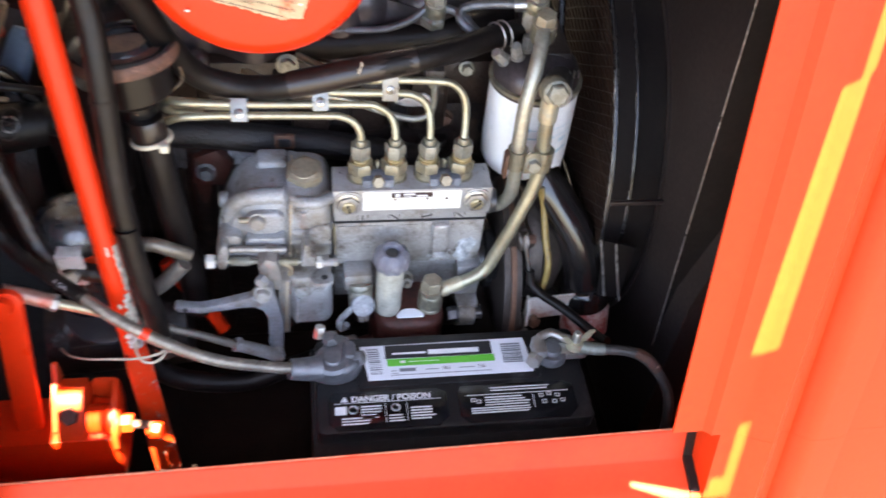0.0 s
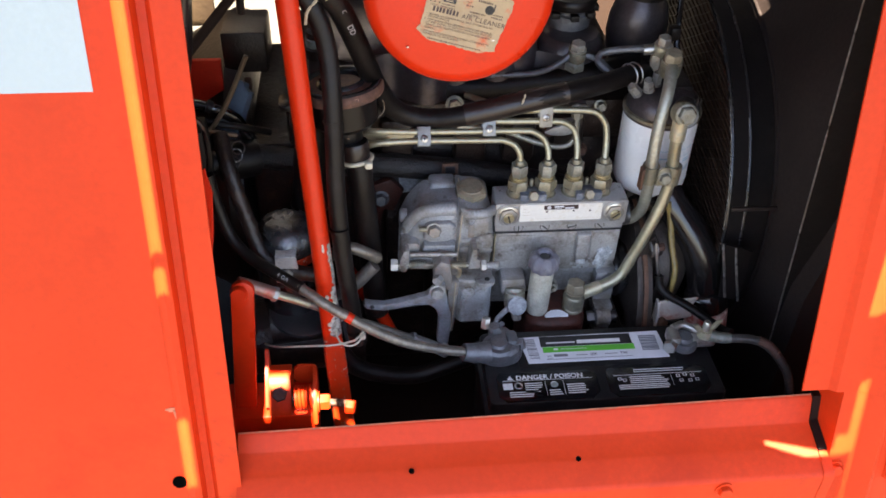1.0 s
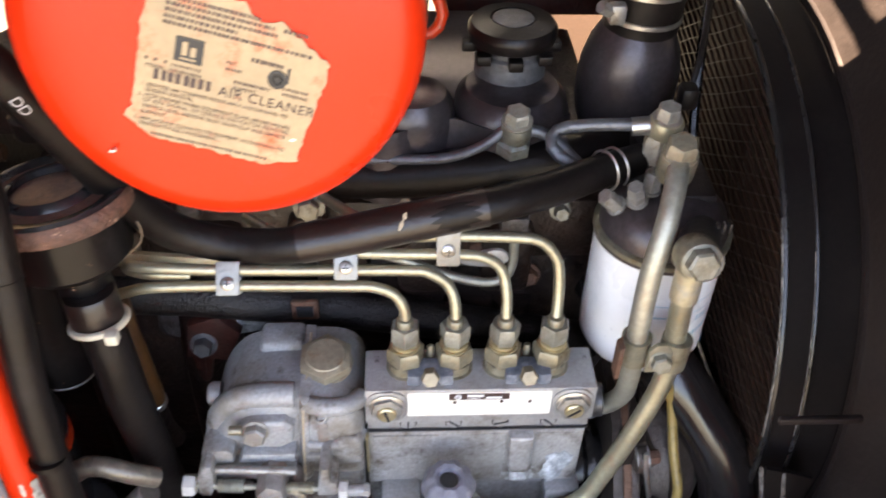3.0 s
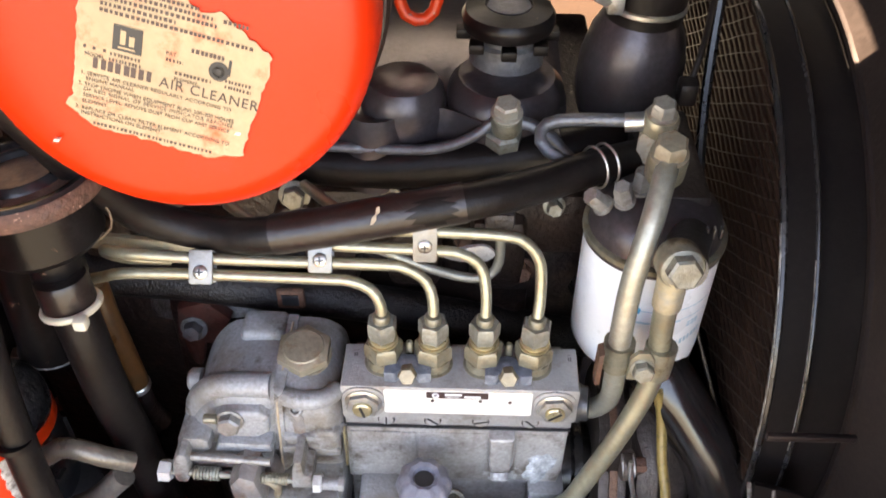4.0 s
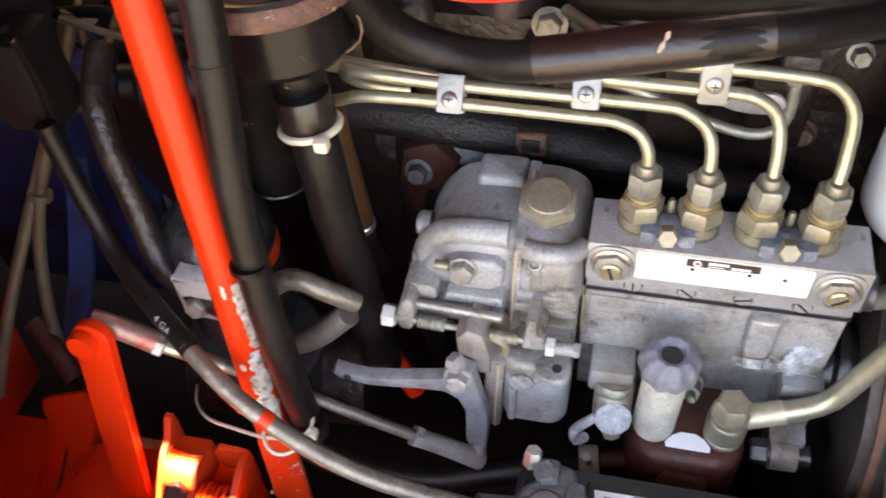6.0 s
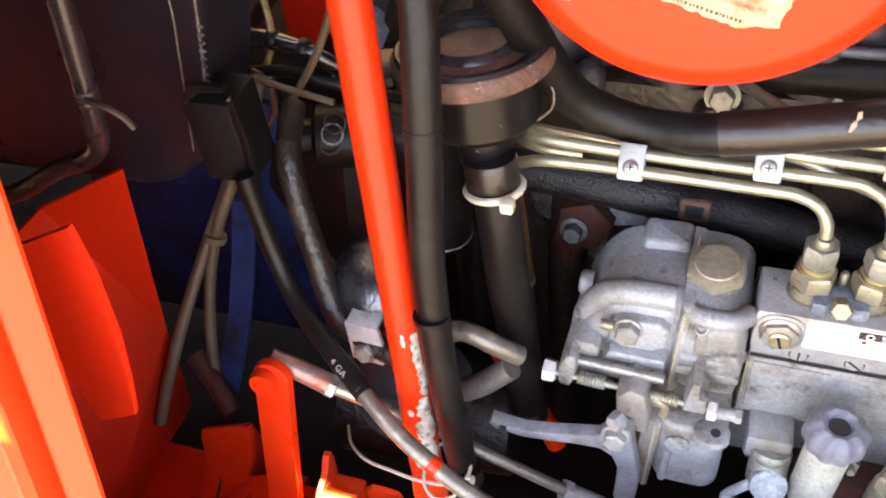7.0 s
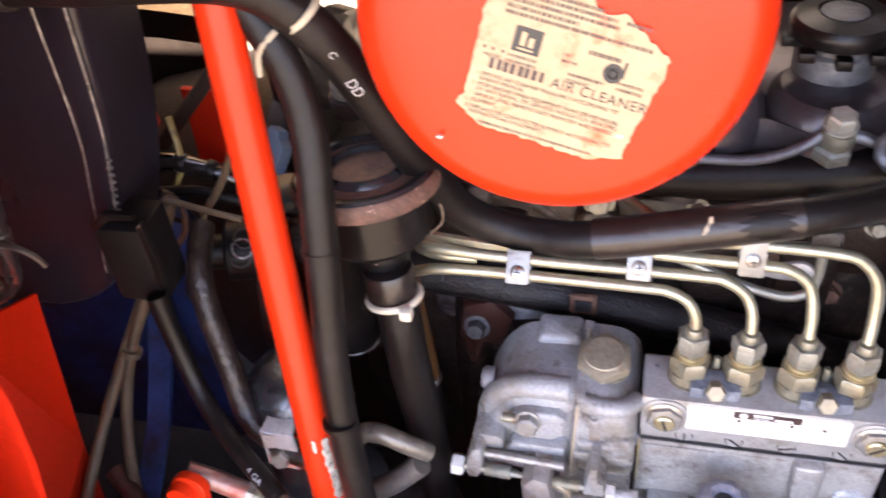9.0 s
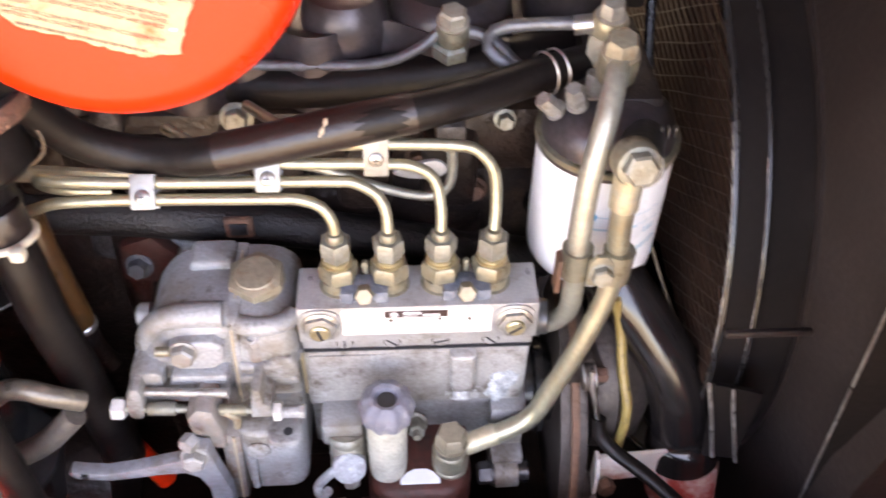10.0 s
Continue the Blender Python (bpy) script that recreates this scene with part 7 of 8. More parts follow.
e = thing("battery_clamp", (0.24, 0.50, 0.92), "bright metal battery clamp with a brass wing nut", "battery clamp", group="battery clamps")
part("post", lathe((0.226, 0.502, 0.906), (0, 0, 1), [(0.0105, 0), (0.0095, 0.019), (0.008, 0.021), (0, 0.021)], 20), M["lead"], e)
part("ring", lathe((0.226, 0.502, 0.911), (0, 0, 1), [(0.013, 0), (0.0155, 0.002), (0.0155, 0.009), (0.0140, 0.012), (0.010, 0.012)], 22), M["lead"], e)
bm = box(0.206, 0.220, 0.492, 0.516, 0.914, 0.932, 0.005)
box(0.228, 0.262, 0.494, 0.512, 0.913, 0.924, 0.005, bm)
tube([(0.214, 0.512, 0.930), (0.226, 0.517, 0.931), (0.238, 0.513, 0.927), (0.256, 0.508, 0.924)], 0.0045, 12, bm=bm)
part("jaw", bm, M["steel"], e, "bright tinned clamp jaw")
part("bolt", hexhead((0.208, 0.494, 0.922), (-0.5, -0.8, 0.3), 0.0078, 0.010), M["steel"], e)
part("stud", lathe((0.248, 0.502, 0.920), (0, 0, 1), [(0.0042, 0), (0.0042, 0.026), (0.003, 0.028), (0, 0.028)], 12), M["steel"], e)
bm = lathe((0.248, 0.502, 0.926), (0, 0, 1), [(0.0085, 0), (0.0075, 0.009), (0, 0.009)], 14)
for s in (-1, 1):
    prism(Matrix.Translation((0.248, 0.503, 0.930)) @ pose(0, 0, 0, 90, 0, 10), [(s * 0.005, 0.0), (s * 0.013, 0.008), (s * 0.018, 0.017), (s * 0.012, 0.017), (s * 0.005, 0.008)][::s], 0.003, 0.0008, bm)
part("wing_nut", bm, M["brass"], e, "brass wing nut")
part("lug", tube([(0.250, 0.502, 0.9265), (0.268, 0.499, 0.9245), (0.278, 0.4975, 0.9245)], lambda t: 0.007 - 0.001 * t, 14), M["green_steel"], e)
e = thing("battery_cable", (0.31, 0.48, 0.92), "greasy grey battery cable to the right-hand post", "cable", group="battery cables")
e["label"] = "greasy grey battery cable with reddish wear"
part("cable", tube([(0.272, 0.498, 0.9245), (0.300, 0.493, 0.926), (0.318, 0.486, 0.921), (0.334, 0.474, 0.906), (0.344, 0.462, 0.885), (0.348, 0.452, 0.84), (0.346, 0.45, 0.76)], 0.0052, 14), M["cable_dark"], e)
part("red_wear", tube([(0.308, 0.4905, 0.9265), (0.320, 0.485, 0.922), (0.330, 0.4775, 0.9120)], 0.0054, 14), M["rust_pale"], e, "reddish worn sheath")

e = thing("suction_hose", (-0.05, 0.56, 0.84), "black rubber fuel hose with a bright clip at the lift pump", "hose")
part("hose_body", tube([(0.042, 0.578, 0.845), (0.015, 0.574, 0.843), (-0.03, 0.566, 0.832), (-0.08, 0.555, 0.825), (-0.14, 0.545, 0.85), (-0.165, 0.545, 0.885), (-0.175, 0.56, 0.93)], 0.0105, 14), M["rubber"], e)
part("clip", lathe((0.027, 0.5765, 0.8445), (1, 0.15, 0.05), [(0.0115, 0), (0.0132, 0.001), (0.0132, 0.013), (0.0115, 0.014)], 24), M["zinc_white"], e, "bright steel hose clip")
part("clip_screw", hexhead((0.034, 0.574, 0.857), (-0.3, -0.2, 1), 0.0042, 0.008), M["zinc_white"], e)

# ---- throttle rod, red rod ----
e = thing("control_rod", (-0.1, 0.545, 0.91), "grey steel control rod with a knuckle end", "rod")
part("rod", tube([(-0.198, 0.541, 0.9650), (-0.167, 0.546, 0.9435), (-0.120, 0.548, 0.918), (-0.072, 0.553, 0.886)], 0.0042, 10), M["cable_grey"], e)
part("knuckle", tube([(-0.082, 0.552, 0.892), (-0.060, 0.556, 0.876), (-0.040, 0.560, 0.858)], lambda t: 0.0062 + 0.001 * t, 14), M["alu"], e)
part("lock_nut", hexhead((-0.083, 0.552, 0.8935), (0.7, 0.1, -0.5), 0.0078, 0.006), M["alu"], e)

e = thing("support_rod", (-0.157, 0.487, 0.84), "orange-red painted steel rod with chipped paint low down", "rod")
A, B = Vector((-0.1679, 0.5189, 0.840)), Vector((-0.2007, 0.6178, 1.42))
part("rod_body", tube([A.lerp(B, 0.285), B], 0.0108, 20, False), M["red_gloss"], e)
part("worn_length", tube([A.lerp(B, 0.14), A.lerp(B, 0.2), A.lerp(B, 0.285)], lambda t: 0.0108 + 0.0004 * (1 - t), 20, False), M["red_gloss"], e)
rnd = random.Random(21)
rx, ry = Vector((0.93, -0.37, 0.0)), Vector((0.37, 0.93, 0.0))
for q0, q1, a0, a1 in ((0.300, 0.350, -34, 6), (0.262, 0.303, -30, 24), (0.226, 0.260, -46, 10), (0.196, 0.228, -70, 30), (0.150, 0.196, -85, 30), (0.236, 0.246, -75, -52), (0.335, 0.352, -60, -44)):
    axis = (B - A).normalized()
    u = (rx - axis * rx.dot(axis)).normalized()
    v = axis.cross(u)
    m, n = 10, 8
    bm = bmesh.new()
    grid = []
    for i in range(m + 1):
        f = i / m
        wide = 0.35 + 0.65 * math.sin(math.pi * (0.08 + 0.84 * f))
        lo, hi = (a0 + a1) / 2 - (a1 - a0) / 2 * wide * rnd.uniform(0.55, 1.1), (a0 + a1) / 2 + (a1 - a0) / 2 * wide * rnd.uniform(0.55, 1.1)
        c = A.lerp(B, q0 + (q1 - q0) * f)
        grid.append([bm.verts.new(c + (u * math.cos(radians(lo + (hi - lo) * j / n)) + v * math.sin(radians(lo + (hi - lo) * j / n))) * 0.01155) for j in range(n + 1)])
    for p, q in zip(grid, grid[1:]):
        for j in range(n):
            bm.faces.new((p[j], p[j + 1], q[j + 1], q[j]))
    part("bare_patch", bm, M["bare_patch"], e, "chipped patch of pale primer")
fy = (B - A).normalized()
fz = (Vector((0.35, -0.94, 0.1)) - fy * fy.dot(Vector((0.35, -0.94, 0.1)))).normalized()
fm = Matrix((fy.cross(fz), fy, fz)).transposed().to_4x4()
fm.translation = A.lerp(B, 0.15) - fz * 0.003
part("flat_end", prism(fm, [(-0.0125, -0.19), (0.0125, -0.19), (0.0120, -0.03), (0.0100, 0.0), (-0.0100, 0.0), (-0.0120, -0.03)], 0.006, 0.002), M["red_chip"], e)
part("eye_bolt", hexhead((-0.160, 0.478, 0.864), (1, -0.25, 0), 0.0085, 0.010), M["red_gloss"], e)
st = thing("cable_tie", (-0.155, 0.53, 0.93), "cream nylon strap round the rod and hose", "cable tie", group="cable ties")
fm = axis_frame((-0.153, 0.524, 0.936), (0.1, 0.15, 1))
part("strap", tube([fm @ Vector((0.0145 * math.cos(t), 0.021 * math.sin(t), 0.004 * math.sin(t))) for t in [2 * math.pi * k / 28 for k in range(29)]], 0.0012, 8, False, ends=False), M["nylon"], st)
part("strap_head", box(-0.142, -0.135, 0.520, 0.527, 0.925, 0.932, 0.0018), M["nylon"], st)
part("strap_tail", tube([(-0.137, 0.522, 0.938), (-0.147, 0.520, 0.926), (-0.170, 0.519, 0.921), (-0.195, 0.524, 0.916), (-0.218, 0.531, 0.909), (-0.240, 0.550, 0.891), (-0.256, 0.574, 0.872)], 0.0013, 6), M["nylon"], st)

# ---- red linkage at the cab end ----
e = thing("pedal_linkage", (-0.24, 0.49, 0.8), "orange-red painted steel bracket with a lever and pivot bolt", "linkage")
up = Vector((0.07, 0.21, 0.975)).normalized()
out = Vector((0.0, -0.977, 0.21))
lm = Matrix((up.cross(out), up, out)).transposed().to_4x4()
lm.translation = (-0.2665, 0.515, 0.945)
part("link", prism(lm, [(-0.0120, -0.10), (0.0120, -0.10), (0.0122, 0.055)] + arc(0.0, 0.058, 0.0128, 10, 170, 8) + [(-0.0122, 0.055)], 0.007, 0.0015), M["red_gloss"], e)
part("link_pin", lathe(lm @ Vector((-0.003, 0.058, 0.006)), out, [(0.009, -0.004), (0.0095, 0.004), (0.008, 0.008), (0, 0.008)], 16), M["red_gloss"], e)
part("base", prism(front(0.525), soften([(-0.34, 0.77), (-0.204, 0.77), (-0.194, 0.785), (-0.194, 0.852), (-0.200, 0.858), (-0.34, 0.858)], 1), 0.052, 0.004), M["red_gloss"], e)
part("horn_plate", prism(side_on(-0.2495), soften([(0.474, 0.858), (0.530, 0.858), (0.533, 0.898), (0.532, 0.908), (0.526, 0.908), (0.519, 0.896), (0.506, 0.891)], 1), 0.0045, 0.001), M["red"], e)
part("plate_web", prism(side_on(-0.2450), [(0.475, 0.858), (0.528, 0.858), (0.528, 0.884), (0.514, 0.890), (0.503, 0.889), (0.496, 0.883), (0.4765, 0.862)], 0.0245, 0.0015), M["red"], e)
part("web_lip", tube([(-0.2450, 0.514, 0.8895), (-0.236, 0.513, 0.8905), (-0.228, 0.512, 0.8905), (-0.2205, 0.513, 0.8890)], 0.0018, 8), M["red"], e)
part("plate_bolt", hexhead((-0.2335, 0.4905, 0.8765), (0, -0.75, 0.65), 0.0088, 0.0060), M["red_dark"], e, "dark bolt head")
bm = prism(front(0.5255), soften([(-0.2205, 0.858), (-0.1930, 0.858), (-0.1920, 0.880), (-0.1960, 0.886), (-0.2190, 0.887)], 1), 0.004, 0.0012)
prism(side_on(-0.1970), soften([(0.470, 0.840), (0.5255, 0.840), (0.5255, 0.884), (0.516, 0.887), (0.490, 0.876), (0.474, 0.862)], 1), 0.005, 0.0015, bm)
part("yoke", bm, M["red"], e)
coil = [(-0.2170 + 0.0200 * k / 60, 0.4900 + 0.0125 * math.cos(2 * math.pi * k / 12), 0.8690 + 0.0125 * math.sin(2 * math.pi * k / 12)) for k in range(61)]
part("spring", tube(coil, 0.0019, 8, False), M["red_gloss"], e)
part("spring_core", tube([(-0.2200, 0.490, 0.869), (-0.196, 0.490, 0.869)], 0.0095, 16, False), M["red_dark"], e)
part("pivot_bolt", tube([(-0.196, 0.490, 0.862), (-0.156, 0.481, 0.865)], 0.0042, 12, False), M["rust_pale"], e)
part("pivot_washer", lathe((-0.1920, 0.489, 0.8615), (1, 0, 0), [(0.013, 0), (0.013, 0.002), (0.006, 0.0025)], 18), M["red"], e)
part("pivot_nut", hexhead((-0.1890, 0.4890, 0.8615), (1, 0, 0), 0.0095, 0.011), M["red"], e)
tilt = Matrix(((0, 0, 1, -0.375), (1, 0, 0, 0), (0, 1, 0.5, 0), (0, 0, 0, 1)))
part("rocker", prism(tilt, soften([(0.440, 0.765), (0.556, 0.765), (0.556, 0.855), (0.545, 0.863), (0.537, 0.832), (0.440, 0.772)], 1), 0.049, 0.002), M["red_gloss"], e)
groove = Matrix.Translation((-0.352, 0.537, 0.8440)) @ pose(0, 0, 0, 31.7, 0, 0)
part("rocker_groove", prism(groove, [(-0.001, -0.12), (0.001, -0.12), (0.001, -0.002), (-0.001, -0.002)], 0.0012), M["red_dark"], e)
part("rocker_arm", tube([(-0.403, 0.600, 0.881), (-0.380, 0.585, 0.870), (-0.360, 0.570, 0.857)], 0.008, 14), M["red_dark"], e, "grimy red arm")

e = thing("clutch_cable", (-0.24, 0.54, 0.99), "steel cable end with hexagon nut and red oversprayed fork", "cable")
part("fork", tube([(-0.268, 0.534, 1.006), (-0.250, 0.5365, 0.996), (-0.232, 0.5367, 0.986)], 0.0072, 14), M["overspray"], e)
part("fork_nut", hexhead((-0.233, 0.5367, 0.9863), (0.86, 0.05, -0.5), 0.0082, 0.006), M["nut_grey"], e)
part("cable", tube([(-0.230, 0.5367, 0.9845), (-0.2126, 0.539, 0.9746), (-0.196, 0.541, 0.9640)], 0.0046, 12), M["pipe"], e)
e = thing("cable_bracket", (-0.218, 0.565, 1.0), "bright zinc angle bracket with a bolt", "bracket")
part("plate", prism(front(0.573), [(-0.232, 0.972), (-0.210, 0.969), (-0.206, 0.980), (-0.208, 1.006), (-0.231, 1.009)], 0.003, 0.001), M["zinc_white"], e)
part("fold", prism(flat(1.0055), [(-0.231, 0.570), (-0.2085, 0.570), (-0.2085, 0.590), (-0.231, 0.590)], 0.003, 0.001), M["zinc_white"], e)
part("bolt", hexhead((-0.219, 0.570, 0.985), (0, -1, 0.3), 0.0070, 0.006, washer=0.0088), M["nut_grey"], e)

# ---- starter-side can, pipes and dark bodies on the left ----
e = thing("oil_filter_can", (-0.222, 0.63, 0.93), "greasy dark round canister with a pale dented top", "canister")
part("can_body", lathe((-0.221, 0.618, 0.88), (0, 0, 1), [(0.028, 0), (0.034, 0.01), (0.0365, 0.05), (0.0365, 0.114)], 32), M["black_gloss"], e)
# dome paler than the can: sky highlights are put into its colour
part("can_dome", lathe((-0.221, 0.618, 0.993), (0, 0, 1), [(0.0366, 0), (0.0372, 0.008), (0.0345, 0.019), (0.0270, 0.028), (0.0160, 0.032), (0.008, 0.030), (0, 0.0295)], 36), M["can_bright"], e, "dented greasy dome, made paler for the sky glints on it")
part("red_ring", lathe((-0.221, 0.618, 0.980), (0, 0, 1), [(0.0367, 0), (0.0374, 0.002), (0.0370, 0.012)], 32), M["red_chip"], e, "red ring round the can below the dome")
part("lower_ring", lathe((-0.205, 0.60, 0.90), (0, -0.15, 1), [(0.040, 0), (0.044, 0.003), (0.044, 0.008), (0.04, 0.01)], 32), M["valve"], e)
e = thing("starter_motor", (-0.2, 0.64, 0.84), "dark greasy starter motor low beside the block", "starter motor")
part("motor_body", tube([(-0.28, 0.63, 0.83), (-0.14, 0.64, 0.83)], 0.048, 24, False), M["grime"], e)
part("solenoid", tube([(-0.25, 0.60, 0.88), (-0.17, 0.61, 0.88)], 0.026, 20, False), M["black"], e)
e = thing("steel_pipe", (-0.14, 0.57, 1.0), "grey bent steel pipe behind the hoses", "pipe")
part("tube", tube([(-0.185, 0.585, 0.990), (-0.167, 0.58, 1.003), (-0.157, 0.58, 1.011), (-0.145, 0.58, 1.010), (-0.132, 0.58, 1.003), (-0.118, 0.585, 0.990)], 0.0068, 14), M["cable_grey"], e)
e = thing("steel_pipe", (-0.14, 0.57, 0.96), "short dull steel pipe stub", "pipe")
part("tube", tube([(-0.172, 0.574, 0.945), (-0.146, 0.574, 0.962), (-0.122, 0.578, 0.986)], 0.0080, 14), M["dull_stub"], e)
e = thing("red_hose", (-0.11, 0.6, 0.95), "red painted rod behind the filler hose", "rod")
part("tube", tube([(-0.153, 0.640, 0.925), (-0.139, 0.632, 0.900), (-0.118, 0.625, 0.868), (-0.103, 0.62, 0.835)], 0.008, 12), M["red_gloss"], e)
e = thing("green_switch", (-0.2, 0.72, 1.2), "small switch with a greenish-white cap", "switch")
part("base", lathe((-0.176, 0.70, 1.185), (0, -0.1, 1), [(0.014, 0), (0.014, 0.012), (0.010, 0.014), (0.010, 0.03), (0.006, 0.032)], 18), M["black"], e)
part("cap", lathe((-0.1765, 0.698, 1.198), (0, -0.1, 1), [(0.0105, 0), (0.011, 0.002), (0.011, 0.009), (0.0095, 0.01)], 18), M["green_steel"], e)
e = thing("flywheel_housing", (-0.36, 0.9, 0.8), "dark oily flywheel housing behind the hoses", "housing")
part("bell", lathe((-0.28, 0.92, 0.92), (-1, 0, 0), [(0.20, 0), (0.205, 0.02), (0.19, 0.05), (0.15, 0.12), (0.13, 0.2)], 40), M["black"], e)
for a in range(0, 360, 30):
    p = Vector((-0.276, 0.92 + 0.188 * math.cos(radians(a)), 0.92 + 0.188 * math.sin(radians(a))))
    part("bolt", hexhead(p, (1, 0, 0), 0.008, 0.008), M["rust"], e)
e = thing("bent_pipe", (-0.27, 0.61, 1.07), "greasy dark bent pipe behind the cable sleeve", "pipe")
part("tube", tube([(-0.285, 0.66, 1.11), (-0.277, 0.63, 1.098), (-0.270, 0.615, 1.075), (-0.258, 0.600, 1.035), (-0.245, 0.585, 1.000), (-0.215, 0.575, 0.985), (-0.18, 0.57, 0.98)], 0.0085, 14), M["grime"], e)

# ---- black tank, red bulkhead, blue frame, hoses at the cab end ----
e = thing("fuel_tank", (-0.40, 0.66, 1.05), "glossy black moulded tank with a drip channel", "tank")
side = soften([(-0.76, 1.045), (-0.405, 1.048), (-0.372, 1.058), (-0.345, 1.078), (-0.327, 1.118), (-0.312, 1.165), (-0.302, 1.21), (-0.2955, 1.26), (-0.291, 1.30), (-0.289, 1.54), (-0.76, 1.54)], 1)
part("tank_shell", prism(front(0.685), side, 0.060, 0.006, steps=4), M["tank_black"], e)
part("strap", prism(front(0.6262), [(-0.316, 1.290), (-0.296, 1.290), (-0.3015, 1.225), (-0.306, 1.195), (-0.3210, 1.130), (-0.3330, 1.085), (-0.3440, 1.093), (-0.3280, 1.166), (-0.3200, 1.210)], 0.0040, 0.0008), M["tank_black"], e)
# thin pale tubes draw the highlights along both strap edges
part("strap_edge", tube([(-0.316, 0.6225, 1.290), (-0.320, 0.6225, 1.210), (-0.328, 0.6225, 1.166), (-0.344, 0.6225, 1.093)], 0.0008, 6), M["worn_and_glint_edge"], e)
part("strap_edge", tube([(-0.296, 0.6225, 1.290), (-0.3015, 0.6225, 1.225), (-0.306, 0.6225, 1.195), (-0.321, 0.6225, 1.130), (-0.333, 0.6225, 1.085)], 0.0008, 6), M["worn_and_glint_edge"], e)
for k in range(14):
    part("thread", tube([(-0.3075 - 0.0012 * k, 0.6215, 1.190 - 0.0055 * k), (-0.3035 - 0.0012 * k, 0.6215, 1.1905 - 0.0055 * k)], 0.0009, 6, False), M["worn_and_glint_edge"], e)
part("foot", box(-0.326, -0.292, 0.606, 0.640, 1.086, 1.148, 0.003), M["panel_black"], e)
part("foot_lip", prism(front(0.609), [(-0.297, 1.082), (-0.2905, 1.084), (-0.286, 1.120), (-0.288, 1.156), (-0.2925, 1.152), (-0.292, 1.120)], 0.004, 0.0008), M["neck_black"], e)
part("foot_lip", prism(front(0.609), [(-0.322, 1.146), (-0.310, 1.156), (-0.292, 1.158), (-0.292, 1.162), (-0.312, 1.162), (-0.325, 1.150)], 0.004, 0.0008), M["neck_black"], e)
part("drain_tube", tube([(-0.262, 0.51, 1.42), (-0.267, 0.51, 1.345), (-0.279, 0.51, 1.278), (-0.2895, 0.51, 1.225), (-0.295, 0.512, 1.206), (-0.301, 0.514, 1.192), (-0.313, 0.515, 1.181), (-0.335, 0.515, 1.171), (-0.362, 0.515, 1.154), (-0.391, 0.515, 1.139)], 0.0052, 14), M["tank_tube"], e)
part("tube_clamp", lathe((-0.2882, 0.51, 1.231), (-0.2, 0.0, -1), [(0.0050, 0)] + [(0.0058 if k % 2 else 0.0051, 0.0014 * k + 0.0005) for k in range(7)] + [(0.0050, 0.010)], 18), M["wire"], e)
part("clamp_tail", tube([(-0.286, 0.505, 1.2275), (-0.278, 0.505, 1.225), (-0.272, 0.507, 1.219), (-0.270, 0.509, 1.211)], 0.0017, 8), M["wire"], e)

e = thing("red_bulkhead", (-0.40, 0.58, 0.9), "orange-red painted folded bulkhead plate", "plate")
bm = bmesh.new()
bm.faces.new([bm.verts.new(p) for p in ((-0.388, 0.600, 1.090), (-0.421, 0.600, 0.915), (-0.437, 0.600, 0.80))] + [bm.verts.new(p) for p in ((-0.44, 0.46, 0.80), (-0.47, 0.47, 1.05), (-0.455, 0.58, 1.06))])
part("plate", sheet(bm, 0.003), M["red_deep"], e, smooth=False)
bm = bmesh.new()
bm.faces.new([bm.verts.new(p) for p in ((-0.285, 0.446, 1.198), (-0.2615, 0.445, 1.211), (-0.2580, 0.442, 1.188), (-0.2625, 0.440, 1.146), (-0.2690, 0.438, 1.113), (-0.2790, 0.438, 1.080), (-0.310, 0.440, 1.060), (-0.320, 0.446, 1.180))])
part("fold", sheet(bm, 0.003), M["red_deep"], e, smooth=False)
part("shelf", box(-0.46, -0.30, 0.47, 0.56, 0.79, 0.80, 0.002), M["red_gloss"], e)

e = thing("blue_frame", (-0.42, 0.72, 0.8), "dirty dark blue painted frame plate", "frame")
part("plate", prism(front(0.78), [(-0.62, 0.70), (-0.40, 0.70), (-0.385, 0.86), (-0.40, 0.93), (-0.37, 0.985), (-0.375, 1.04), (-0.62, 1.05)], 0.008, 0.002), M["blue"], e)
bm = bmesh.new()
line = [(0.705, 0.965), (0.677, 0.920), (0.652, 0.886), (0.618, 0.855), (0.590, 0.835)]
left, right = [bm.verts.new((-0.3955, y, z)) for y, z in line], [bm.verts.new((-0.3745, y, z)) for y, z in line]
for k in range(4):
    bm.faces.new((left[k], left[k + 1], right[k + 1], right[k]))
part("strip", sheet(bm, 0.004), M["blue"], e)
e = thing("brake_hose", (-0.38, 0.62, 0.9), "tan hose pair tied together with a strap", "hose", group="tan hoses")
part("hose_body", tube([(-0.33, 0.70, 1.10), (-0.352, 0.67, 1.04), (-0.376, 0.645, 0.983), (-0.385, 0.62, 0.93), (-0.385, 0.595, 0.87), (-0.38, 0.58, 0.80)], 0.0048, 12), M["tan_hose"], e)
part("strap", lathe((-0.376, 0.645, 0.983), (0.3, 0.4, 1), [(0.0085, -0.003), (0.009, 0), (0.0085, 0.003)], 14), M["tan_hose"], e)
e = thing("brake_hose", (-0.40, 0.60, 0.9), "tan hose bending towards the bulkhead", "hose", group="tan hoses")
part("hose_body", tube([(-0.336, 0.706, 1.10), (-0.356, 0.675, 1.04), (-0.381, 0.645, 0.983), (-0.398, 0.61, 0.935), (-0.410, 0.575, 0.89), (-0.42, 0.55, 0.85)], 0.0048, 12), M["tan_hose"], e)
